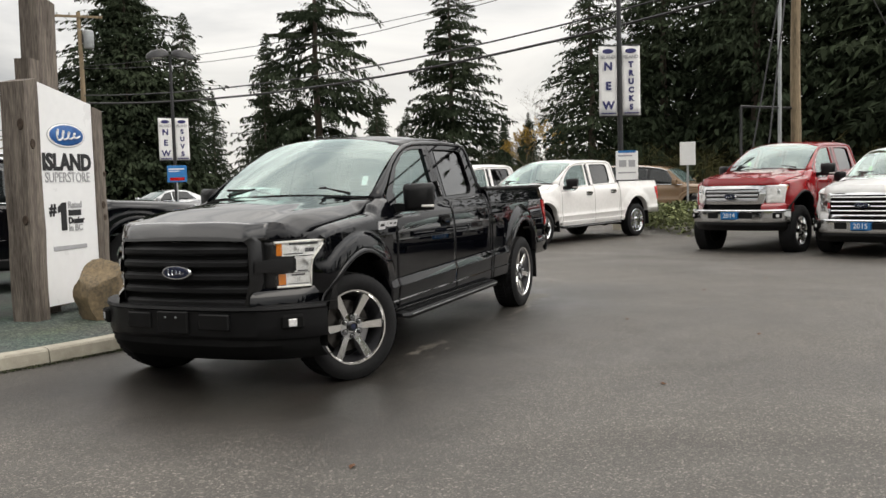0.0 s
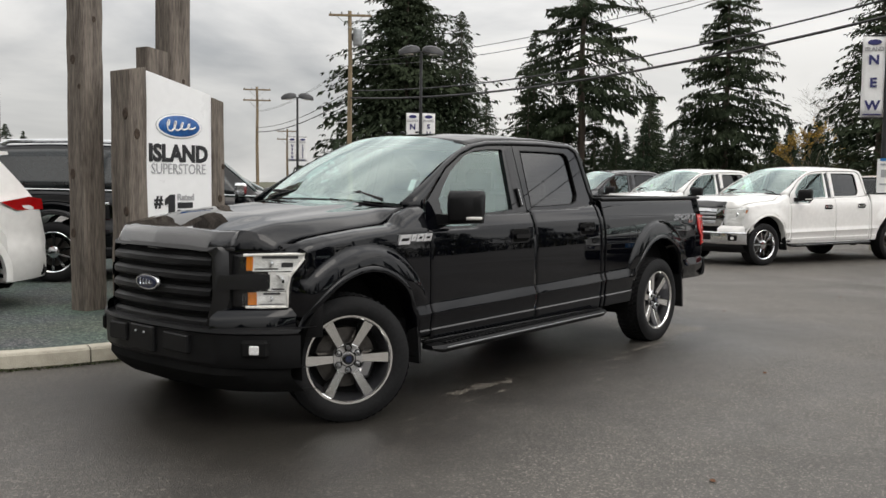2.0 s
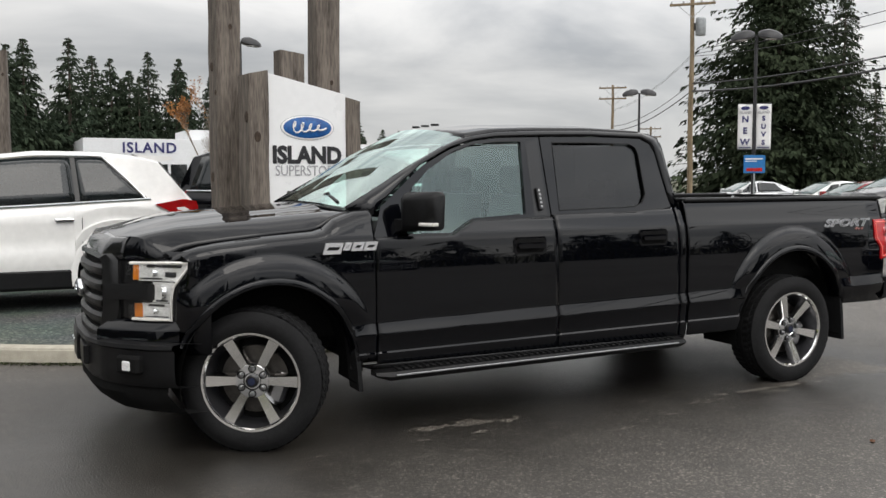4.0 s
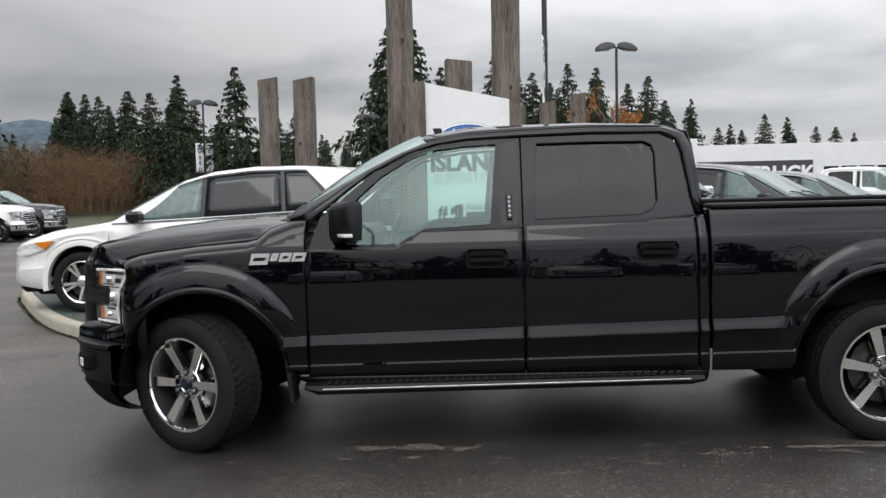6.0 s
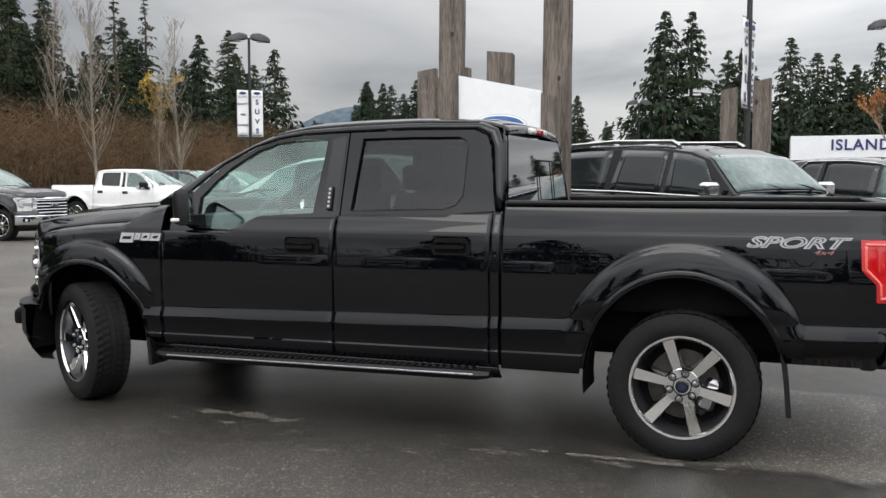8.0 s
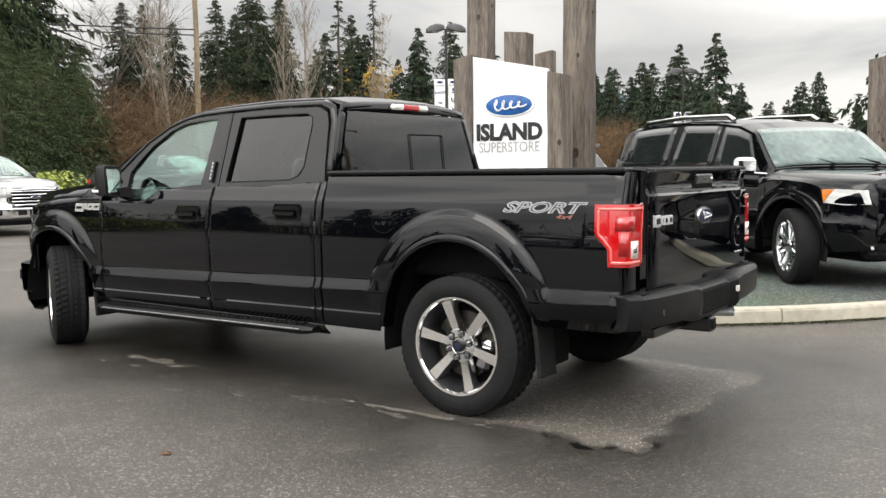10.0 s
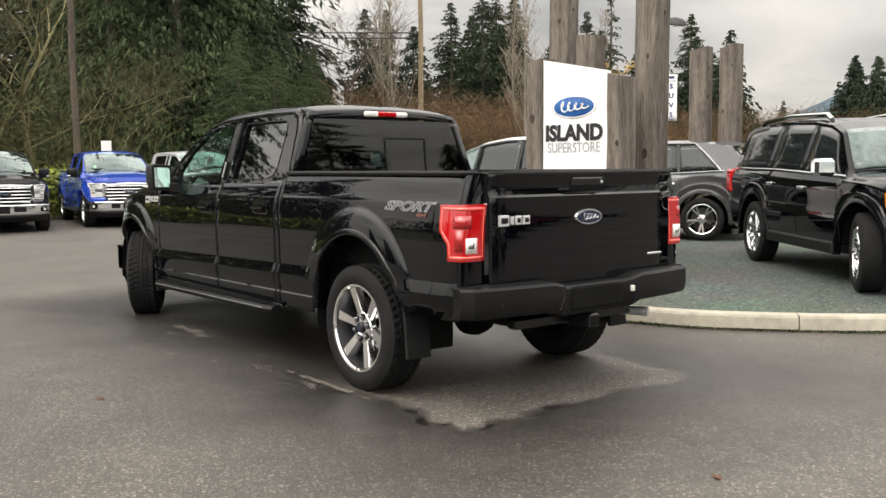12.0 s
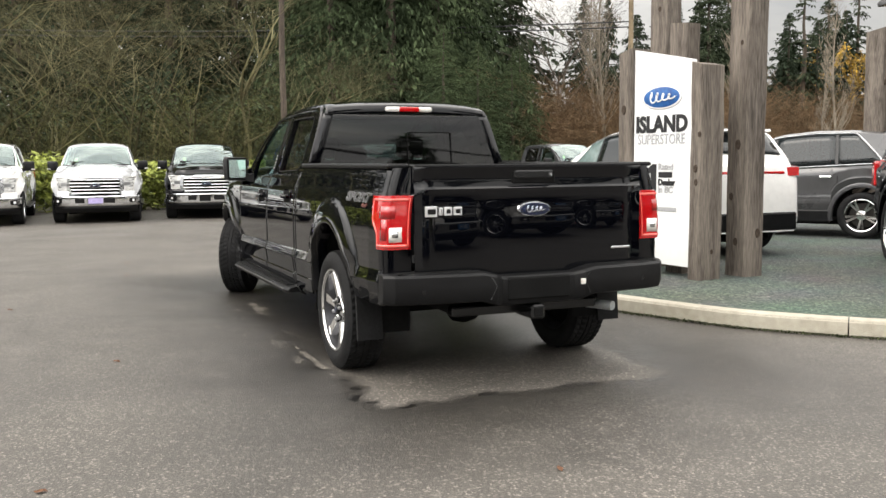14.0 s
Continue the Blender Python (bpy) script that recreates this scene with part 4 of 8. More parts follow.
            P("handle_cup", plate(xh - 0.105, xh + 0.105, zh - 0.044, zh + 0.044, -0.02, 0.0135, 0.02), CAVITY, door)
            P("handle", plate(xh - 0.10, xh + 0.09, zh - 0.016, zh + 0.020, 0.010, 0.042, 0.012), body if front == "dark" else CHROME, door)
        # running board with its metal edge strip
        rise = Matrix(((1, 0, 0, 0), (0, 1, 0, 0), (0.012, 0, 1, 0.004), (0, 0, 0, 1)))
        board = P("running_board", Geo().loft([[(x, -s * y, z) for y, z in sec] for x, sec in (
            (-1.33, [(0.90, 0.375), (0.985, 0.375), (1.0, 0.385), (0.985, 0.40), (0.90, 0.41)]), (-1.25, [(0.88, 0.35), (1.015, 0.350), (1.034, 0.376), (1.020, 0.402), (0.88, 0.415)]),
            (0.87, [(0.88, 0.35), (1.015, 0.350), (1.034, 0.376), (1.020, 0.402), (0.88, 0.415)]), (0.945, [(0.90, 0.36), (0.995, 0.36), (1.012, 0.378), (0.995, 0.395), (0.90, 0.41)]))]).moved(rise), PLASTIC)
        P("edge_strip", Geo().box(-1.22, 0.86, min(-s * 1.026, -s * 1.038), max(-s * 1.026, -s * 1.038), 0.378, 0.388, 0.002).moved(rise), DARK_CHROME, board)
        if hero:
            for k in range(46):
                xk = -1.2 + k * 0.045
                P("tread_rib", Geo().box(xk, xk + 0.022, min(-s * 0.93, -s * 1.005), max(-s * 0.93, -s * 1.005), 0.405, 0.416, 0.002).moved(rise), PLASTIC, board)
        for xk in (-1.0, -0.1, 0.7):
            P("board_bracket", Geo().box(xk - 0.04, xk + 0.04, min(-s * 0.6, -s * 0.92), max(-s * 0.6, -s * 0.92), 0.36, 0.39, 0.005), GALV if hero else CAVITY, board)
        # headlamp: upper and lower blocks, the outer column, amber ends, black bar
        def patch(y0, y1, z0, z1, out, n=6, facet=0.0, flare=0.0, slant=0.0):
            rws = []
            for k in range(n + 1):
                yy = y0 + (y1 - y0) * k / n
                fc = facet * (k % 2)
                up = flare * k / n
                rws.append([(front_x(yy + slant * (zz - 0.9) * k / n, zz) - o, -s * (yy + slant * (zz - 0.9) * k / n), zz) for zz, o in ((z0, -0.03), (z0, out - fc), (z0 + (z1 + up - z0) * 0.5, out + 0.003 - facet + fc), (z1 + up, out - fc), (z1 + up, -0.03))])
            e0 = [(p[0] + 0.03 + out, p[1], p[2]) for p in rws[0]]
            e1 = [(p[0] + 0.03 + out, p[1], p[2]) for p in rws[-1]]
            return Geo().grid([e0] + rws + [e1])
        def lens(zz, left, right, out, cols=8, flute=0.0, bowl=0.0):
            return Geo().grid([[(front_x(y, z) - out + bowl * (1 - (2 * (z - zz[0]) / (zz[-1] - zz[0]) - 1) ** 2) * math.sin(math.pi * min(1, (k + 1) / (cols + 1))) ** 0.5 + flute * (0.5 + 0.5 * math.cos(math.pi * k)), -s * y, z) for k, y in enumerate(np.linspace(table(z, *left), table(z, *right), cols + 1))] for z in zz])
        tip = ([0.74, 0.93, 1.055, 1.075], [0.826, 0.832, 0.888, 0.890])
        block = front == "bars"
        lamp = P("headlamp", lens(np.linspace(0.735, 1.075, 10), ([0.7, 1.1], [0.60, 0.60]), ([0.735, 0.93, 1.075], [0.836, 0.842, 0.900]), -0.014), SATIN if front == "dark" else LAMP_CHROME, solid=0.02)
        P("lamp_brow", patch(0.58, 0.80, 1.062, 1.090, -0.022, 10), SATIN, lamp)
        P("lamp_ledge", Geo().grid([[(front_x(yy, 0.7) - o * table(yy, [0.56, 0.62, 0.80, 0.86], [1, 1, 1, 0.35]), -s * yy, zz) for o, zz in ((-0.02, 0.752), (0.004, 0.744), (0.022, 0.728), (0.062, 0.704), (0.074, 0.690), (0.078, 0.62))] for yy in np.linspace(0.56, 0.865, 14)]), body, lamp)
        if block:
            P("reflector", lens(np.linspace(0.79, 1.05, 6), ([0.7, 1.1], [0.655, 0.635]), ([0.7, 1.1], [0.84, 0.87]), 0.006, 8, 0.004), LAMP_CHROME, lamp, angle=20)
            P("amber_lens", lens(np.linspace(0.80, 1.04, 5), ([0, 2], [0.842, 0.868]), ([0, 2], [0.885, 0.905]), 0.006, 3, 0.004), AMBER, lamp)
            P("bulb_ring", Geo().lathe([(0.05, 0.010), (0.045, -0.006), (0.03, 0.004), (0.001, -0.004)], (front_x(0.75, 0.95) - 0.012, -s * 0.75, 0.95), "x", 18), CHROME, lamp)
        else:
            P("upper_reflector", lens(np.linspace(0.962, 1.056, 9), ([0.9, 1.1], [0.692, 0.690]), tip, 0.008, 12, 0.0, 0.005), LAMP_CHROME, lamp, angle=20)
            P("side_reflector", lens(np.linspace(0.846, 0.956, 7), ([0.8, 1.0], [0.750, 0.750]), tip, 0.008, 6, 0.0, 0.004), LAMP_CHROME, lamp, angle=20)
            P("lower_reflector", lens(np.linspace(0.757, 0.842, 8), ([0.7, 0.9], [0.708, 0.708]), tip, 0.008, 9, 0.0, 0.005), LAMP_CHROME, lamp, angle=20)
            for y0, y1, z0, z1 in ((0.663, 0.690, 0.966, 1.048), (0.672, 0.706, 0.764, 0.838)):
                P("amber_lens", lens(np.linspace(z0, z1, 5), ([0, 2], [y0, y0]), ([0, 2], [y1, y1]), 0.007, 4, 0.004), AMBER if front == "dark" else LAMP_CHROME, lamp)
            P("lamp_bar", patch(0.575, 0.757, 0.858, 0.944, 0.042 if front == "dark" else 0.004), SATIN if front == "dark" else DARK_CHROME, lamp)
            for ya, yb, za, zb in ((0.725, 0.862, 1.036, 1.051), (0.70, 0.79, 0.971, 0.979), (0.80, 0.845, 0.985, 1.012), (0.735, 0.80, 0.824, 0.836), (0.72, 0.815, 0.765, 0.771), (0.765, 0.815, 0.851, 0.861)):
                P("lamp_slat", lens((za, zb), ([0, 2], [ya, ya]), ([0, 2], [yb, yb]), 0.011, 5), DARK_ALLOY, lamp)
            for yy, zz, rr in ((0.755, 1.006, 0.023), (0.792, 0.902, 0.040), (0.76, 0.797, 0.019)):
                P("projector", Geo().lathe([(rr, -0.004), (rr * 0.93, 0.002), (rr * 0.86, 0.020), (rr * 0.5, 0.030), (0.001, 0.034)], (front_x(yy, zz) - 0.016, -s * yy, zz), "x", 18), CHROME, lamp)
            edge = ((0.655, 1.056), (0.78, 1.060), (0.889, 1.062), (0.882, 1.035), (0.836, 0.935), (0.829, 0.85), (0.827, 0.752), (0.74, 0.750), (0.668, 0.752))
            P("lamp_frame", Geo().tube([(front_x(yy, zz) - 0.012, -s * yy, zz) for yy, zz in edge], 0.009, 6), WHITE_LENS, lamp)
        cover = P("lamp_cover", lens(np.linspace(0.748, 1.066, 9), ([0.74, 0.85, 0.855, 0.945, 0.95, 1.1], [0.66, 0.66, 0.745, 0.745, 0.65, 0.65]), tip, 0.020, 8), LAMP_GLASS, lamp)
        cover.visible_shadow = False
        # fog lamp
        fog = P("fog_lamp", Geo().box(-2.70, -2.58, min(-s * 0.70, -s * 0.86), max(-s * 0.70, -s * 0.86), 0.475, 0.575, 0.015).moved(pose(-2.64, -s * 0.78, 0, 0, 0, s * 38) @ Matrix.Translation((2.64, s * 0.78, 0))), CAVITY)
        P("fog_lens", Geo().box(-2.704, -2.66, min(-s * 0.75, -s * 0.81), max(-s * 0.75, -s * 0.81), 0.495, 0.548, 0.005).moved(pose(-2.64, -s * 0.78, 0, 0, 0, s * 38) @ Matrix.Translation((2.64, s * 0.78, 0))), LAMP_CHROME, fog)
        # tail lamp: red corner block with a notched front edge, a bright light guide and a white reverse lens
        def wrap(u, z, out):
            xa = TAIL - 0.035
            if u <= 0:
                return (xa + u, -s * (side_y(xa + u, z, True) + out), z)
            yo = side_y(xa, z, True) + out
            if u < 0.09:
                a = u / 0.09 * math.pi / 2
                return (xa + (0.057 + out) * math.sin(a), -s * (yo - 0.05 * (1 - math.cos(a))), z)
            return (TAIL + 0.022 + out, -s * (yo - 0.05 - (u - 0.09)), z)
        def lamp_left(z):
            return table(z, [0.88, 0.975, 1.045, 1.2], [-0.038, -0.040, -0.108, -0.115])
        U_END = 0.205
        rws = []
        for z in np.r_[0.885, 0.889, np.linspace(0.90, 1.18, 21), 1.191, 1.195]:
            edge = -0.012 if z in (0.885, 1.195) else 0.0
            left = lamp_left(z)
            cols = [left] + list(np.linspace(left + 0.004, 0.0, 6)) + list(np.linspace(0.012, 0.09, 7)) + list(np.linspace(0.11, U_END, 4))
            rws.append([wrap(u, z, 0.012 + edge - (0.012 if k == 0 else 0)) for k, u in enumerate(cols)])
        red = P("tail_lamp", Geo().grid(rws), RED_LENS, solid=0.006)
        def guide(path, wide, nm="light_guide", mat=RED_GLOW, out=0.0165):
            g = Geo()
            for (u0, z0), (u1, z1) in zip(path, path[1:]):
                n = max(2, int(math.hypot(u1 - u0, z1 - z0) / 0.012))
                q = math.hypot(u1 - u0, z1 - z0)
                nu, nz = -(z1 - z0) / q * wide / 2, (u1 - u0) / q * wide / 2
                g.grid([[wrap(u0 + (u1 - u0) * k / n + nu * e, z0 + (z1 - z0) * k / n + nz * e, out) for e in (-1, 0, 1)] for k in range(n + 1)])
            return P(nm, g, mat, red, solid=0.003)
        guide([(U_END - 0.02, 1.172), (-0.094, 1.172)], 0.014)
        guide([(-0.090, 1.166), (-0.086, 1.05), (-0.018, 0.978), (-0.016, 0.915)], 0.012)
        guide([(-0.020, 0.908), (U_END - 0.02, 0.908)], 0.016)
        guide([(U_END - 0.012, 0.90), (U_END - 0.012, 1.18)], 0.008)
        guide([(0.075, 0.972), (0.155, 0.972)], 0.085, "reverse_lens", WHITE_LENS, 0.0155)
        guide([(0.098, 0.974), (0.135, 0.974)], 0.035, "reverse_bulb", CHROME, 0.019)
        guide([(0.0, 1.10), (0.11, 1.10)], 0.07, "lamp_facet", DEEP_RED, 0.0150)
        guide([(0.015, 1.00), (0.06, 1.00)], 0.12, "lamp_facet", DEEP_RED, 0.0148)
        # bed corner behind the lamp
        rings = []
        for z in (0.60, 0.80, 1.0, 1.16, 1.24, 1.30, 1.352):
            yo = side_y(TAIL - 0.06, z, True) - 0.002
            rings.append([(TAIL - 0.10, -s * 0.772, z), (TAIL + 0.020, -s * 0.772, z), (TAIL + 0.018, -s * (yo - 0.075), z), (TAIL + 0.008, -s * (yo - 0.03), z), (TAIL - 0.012, -s * (yo - 0.006), z), (TAIL - 0.05, -s * yo, z), (TAIL - 0.10, -s * (yo - 0.004), z)])
        P("corner_post", Geo().loft(rings), body, bedp, angle=50)
        # wheels
        wz = HUB_Z
        wheel(truck, AX_F, -s * 0.835, wz, steer, style, spin=0, **({"r": 0.46, "rim": 0.26} if dz else {}))
        wheel(truck, AX_R, -s * 0.835, wz, 0, style, spin=13, **({"r": 0.46, "rim": 0.26} if dz else {}))

    # hood with raised centre
    rows = []
    for k in range(65):
        y = math.copysign(min(1.0, abs(k / 32 - 1)) ** 0.9, k - 32)
        r = []
        for i in range(33):
            u = i / 32
            yy = y * 0.80
            x = hood_front(yy) + 0.062 * (1 - smoothstep(0.46, 0.79, abs(yy))) + (-1.562 + 0.17 * y * y - hood_front(yy)) * u
            yy = y * (table(x, SHUT_X, SHUT_Y) - 0.003)
            r.append((x, yy, hood_top(x, yy)))
        x, yy, z = r[0]
        xf, low = hood_front(yy), min(1.085, z - 0.006)
        r = [(xf + 0.03, yy, low - 0.022), (xf + 0.004, yy, low - 0.012), (xf + 0.1 * (x - xf), yy, low + 0.18 * (z - low)), (xf + 0.5 * (x - xf), yy, low + 0.62 * (z - low))] + r
        rows.append(r)
    hood = P("hood", Geo().grid(rows), body, solid=0.01)
    if hero or (front == "bars" and not dz):
        rows = []
        for k in range(45):
            y = -0.62 + 1.24 * k / 44
            e = 0.5 * (1 - smoothstep(0.30, 0.62, abs(y)))
            xf = hood_front(y)
            x = xf + 0.062 * (1 - smoothstep(0.46, 0.79, abs(y)))
            z = hood_top(x, y)
            low = min(1.085, z - 0.006)
            rows.append([(xf - 0.0015 - 0.006 * e, y, low - 0.008), (xf - 0.022 * e - 0.002, y, low + 0.10 * (z - low)), (xf + 0.40 * (x - xf) - 0.022 * e - 0.002, y, low + 0.57 * (z - low) + 0.004), (xf + 0.75 * (x - xf) - 0.010 * e, y, low + 0.90 * (z - low) + 0.004 + 0.008 * e), (x, y, z + 0.002 + 0.014 * e)])
        P("bug_deflector", Geo().grid(rows), SMOKED, hood, "dark smoked plastic bug deflector", solid=0.002)
    # cowl and wipers
    P("cowl", Geo().grid([[(-1.52 + 0.11 * (y / 0.8) ** 2 + d, y, 1.335 + 0.045 * (1 - (y / 0.8) ** 2) - 0.02 - d * 0.1) for y in np.linspace(-0.8, 0.8, 13)] for d in (-0.02, 0.14)]), PLASTIC, solid=0.01)
    for y0, y1 in ((-0.70, -0.05), (0.02, 0.62)):
        P("wiper", Geo().tube([(-1.42, y0 + 0.1, 1.372), (-1.40, (y0 + y1) / 2, 1.412), (-1.375, y1, 1.418)], 0.011, 5).tube([(-1.44, y1 - 0.05, 1.37), (-1.40, (y0 + y1) / 2, 1.424)], 0.009, 5), PLASTIC)
    # windscreen
    rows = []
    for k in range(13):
        y = k / 6 - 1
        x0, z0, y0 = -1.50 + 0.10 * y * y, 1.372 - 0.03 * y * y, 0.765 * y
        x1, z1, y1 = -0.70 + 0.10 * y * y, 1.852 - 0.072 * y * y, 0.675 * y
        rows.append([(x0 + (x1 - x0) * u, y0 + (y1 - y0) * u, z0 + (z1 - z0) * u + 0.035 * math.sin(math.pi * u)) for u in np.linspace(0, 1, 9)])
    scr = P("windscreen", Geo().grid(rows), GLASS)
    scr.visible_shadow = False
    # roof
    rows = []
    for k in range(21):
        x = -0.71 + 1.63 * k / 20
        r = []
        for i in range(17):
            y = i / 8 - 1
            xx = x + (0.10 * y * y if k == 0 else 0.10 * y * y * (1 - k / 20))
            ze = table(xx, [-0.72, -0.60, -0.37, -0.05, 0.36, 0.80, 0.93], [1.735, 1.776, 1.816, 1.833, 1.843, 1.833, 1.795])
            hw = 0.852 - (ze - 1.289) * 0.3147 - 0.018
            r.append((xx, y * hw, ze + (0.068 - 0.034 * k / 20) * (1 - abs(y) ** 3.0)))
        rows.append(r)
    last = rows[-1]
    for dx, dzr, k in ((0.010, -0.008, 0.995), (0.015, -0.022, 0.99), (0.016, -0.034, 0.99)):
        rows.append([(x + dx, y * k, z + dzr) for x, y, z in last])
    roof = P("roof", Geo().grid(rows), body, solid=0.012)
    if hero:
        for y in (-0.16, 0.0, 0.16):
            P("marker_lamp", Geo().lathe([(0.03, 0.0), (0.028, 0.012), (0.001, 0.016)], (-0.56, y, 1.876), "z", 12), SATIN, roof)
    # cab back: wall below, pillars beside, tinted rear window with slider frame and high brake lamp
    back = lambda z: table(z, [0.5, 1.30, 1.72, 1.80], [0.985, 0.985, 0.945, 0.928])
    P("cab_back", Geo().grid([[(back(z), y * (0.86 if z < 1.32 else 0.852 - (z - 1.289) * 0.3147 - 0.004), z) for y in np.linspace(-1, 1, 9)] for z in (0.6, 1.0, 1.29, 1.325)]), body, solid=0.012)
    P("cab_header", Geo().grid([[(back(z) + 0.012 * (1 - abs(y)), y * (0.852 - (z - 1.289) * 0.3147 - 0.012), z + 0.036 * (1 - y * y) * smoothstep(1.70, 1.79, z)) for y in np.linspace(-1, 1, 13)] for z in (1.752, 1.765, 1.78, 1.80)]), body, solid=0.006)
    rw = P("rear_window", Geo().grid([[(back(z) + 0.004, y * (0.852 - (z - 1.289) * 0.3147 - 0.075), z) for y in np.linspace(-1, 1, 7)] for z in (1.325, 1.5, 1.72, 1.758)]), TINT)
    rw.visible_shadow = False
    for s in (1, -1):
        P("cab_back_pillar", Geo().grid([[(back(z) - 0.002, -s * (0.852 - (z - 1.289) * 0.3147 - d), z) for d in (0.0, 0.085)] for z in (1.31, 1.5, 1.72, 1.765)]), body, solid=0.01)
    gx = lambda z: back(z) + 0.012
    for a, b in (((-0.02, 1.36), (-0.02, 1.62)), ((0.36, 1.36), (0.36, 1.62)), ((-0.02, 1.62), (0.36, 1.62)), ((-0.02, 1.36), (0.36, 1.36))):
        P("slider_frame", Geo().tube([(gx(a[1]), a[0], a[1]), (gx(b[1]), b[0], b[1])], 0.004, 5), CAVITY, rw)
    brk = P("high_brake_lamp", Geo().box(0.935, 0.974, -0.20, 0.20, 1.782, 1.822, 0.012), WHITE_LENS)
    P("brake_lens", Geo().box(0.94, 0.978, -0.09, 0.09, 1.783, 1.821, 0.008), RED_LENS, brk)
    # grille
    if front == "dark":
        rows = [[(front_x(y, z) + 0.012, y, z) for z in np.linspace(0.60, 1.10, 6)] for y in np.linspace(-0.62, 0.62, 25)]
        gr = P("grille", Geo().grid(rows), CAVITY, solid=0.01)
        for z in (0.645, 0.735, 0.825, 0.915, 1.005):
            rws = []
            for y in np.linspace(-0.525, 0.525, 21):
                x = front_x(y, z)
                rws.append([(x + 0.02, y, z - 0.026), (x - 0.012, y, z - 0.024), (x - 0.026, y, z - 0.008), (x - 0.024, y, z + 0.018), (x - 0.004, y, z + 0.036), (x + 0.02, y, z + 0.038)])
            P("grille_bar", Geo().grid(rws), PLASTIC, gr)
        loop = [(-0.56, 1.105), (-0.59, 1.07), (-0.60, 0.80), (-0.56, 0.62), (-0.50, 0.595), (0.50, 0.595), (0.56, 0.62), (0.60, 0.80), (0.59, 1.07), (0.56, 1.105), (0.0, 1.115)]
        inner = [(y * 0.90, 0.855 + (z - 0.855) * 0.89) for y, z in loop]
        g = Geo().grid([[(front_x(y, z) + 0.0, y, z) for y, z in loop], [(front_x(y, z) - 0.03, y * 0.985, 0.855 + (z - 0.855) * 0.985) for y, z in loop], [(front_x(y, z) - 0.028, y, z) for y, z in inner], [(front_x(y, z) + 0.02, y, z) for y, z in inner]], loop=True)
        P("grille_frame", g, SATIN, gr)
    elif front == "bars":
        rows = [[(front_x(y, z) + 0.03, y, z) for z in np.linspace(0.60, 1.10, 6)] for y in np.linspace(-0.62, 0.62, 25)]
        gr = P("grille", Geo().grid(rows), CAVITY, solid=0.01)
        for z in (0.815, 0.885, 0.955):
            rws = [[(front_x(y, z) - 0.005 - o, y, z + q) for o, q in ((-0.03, -0.024), (0.012, -0.022), (0.022, 0.0), (0.012, 0.020), (-0.03, 0.022))] for y in np.linspace(-0.50, 0.50, 15)]
            P("grille_bar", Geo().grid(rws), DARK_CHROME, gr)
            rws = [[(front_x(y, z) - 0.008 - o, y, z + q) for o, q in ((0.0, 0.014), (0.020, 0.016), (0.018, 0.026), (0.0, 0.028))] for y in np.linspace(-0.50, 0.50, 15)]
            P("bar_edge", Geo().grid(rws), CHROME, gr)
        loop = [(-0.60, 1.055), (-0.615, 0.90), (-0.575, 0.735), (-0.3, 0.730), (0.3, 0.730), (0.575, 0.735), (0.615, 0.90), (0.60, 1.055), (0.3, 1.064), (-0.3, 1.064)]
        inner = [(y * 0.85, 0.895 + (z - 0.895) * 0.66) for y, z in loop]
        P("grille_frame", Geo().grid([[(front_x(y, z) + 0.01, y, z) for y, z in loop], [(front_x(y, z) - 0.035, y, z) for y, z in loop], [(front_x(y, z) - 0.040, y, z) for y, z in inner], [(front_x(y, z) + 0.02, y, z) for y, z in inner]], loop=True), CHROME, gr)
    else:
        rows = [[(front_x(y, z) + 0.02, y, z) for z in np.linspace(0.60, 1.10, 6)] for y in np.linspace(-0.62, 0.62, 25)]
        gr = P("grille", Geo().grid(rows), CAVITY, solid=0.01)
        for z in (0.70, 0.775, 0.85, 0.925, 1.0):
            rws = [[(front_x(y, z) - 0.005 - o, y, z + q) for o, q in ((-0.03, -0.013), (0.01, -0.012), (0.016, 0.0), (0.01, 0.012), (-0.03, 0.013))] for y in np.linspace(-0.53, 0.53, 15)]
            P("grille_bar", Geo().grid(rws), CHROME, gr)
        loop = [(-0.60, 1.07), (-0.62, 0.80), (-0.56, 0.65), (0.56, 0.65), (0.62, 0.80), (0.60, 1.07), (0.0, 1.08)]
        inner = [(y * 0.88, 0.86 + (z - 0.86) * 0.83) for y, z in loop]
        P("grille_frame", Geo().grid([[(front_x(y, z) + 0.01, y, z) for y, z in loop], [(front_x(y, z) - 0.03, y, z) for y, z in loop], [(front_x(y, z) - 0.03, y, z) for y, z in inner], [(front_x(y, z) + 0.02, y, z) for y, z in inner]], loop=True), CHROME, gr)
    badge = P("emblem", oval(0.125, 0.05, 0, 0.0, -0.022).moved(pose(front_x(0, 0.87) - 0.026, 0, 0.868, 0, 0, -90)), CHROME, gr, "chrome oval emblem")
    P("emblem_face", oval(0.108, 0.040, 0, -0.018, -0.027).moved(pose(front_x(0, 0.87) - 0.026, 0, 0.868, 0, 0, -90)), EMBLEM_BLUE, badge)
    P("emblem_stroke", squiggle(0.13, 0.034, -0.030, 0.0035).moved(pose(front_x(0, 0.87) - 0.026, 0, 0.868, 0, 0, -90)), CHROME, badge)
    # front fascia behind the lamps
    P("fascia", Geo().grid([[(front_x(y, z) + 0.035, y, z) for z in (0.56, 0.75, 0.95, 1.12)] for y in np.linspace(-0.92, 0.92, 31)]), body, solid=0.01)
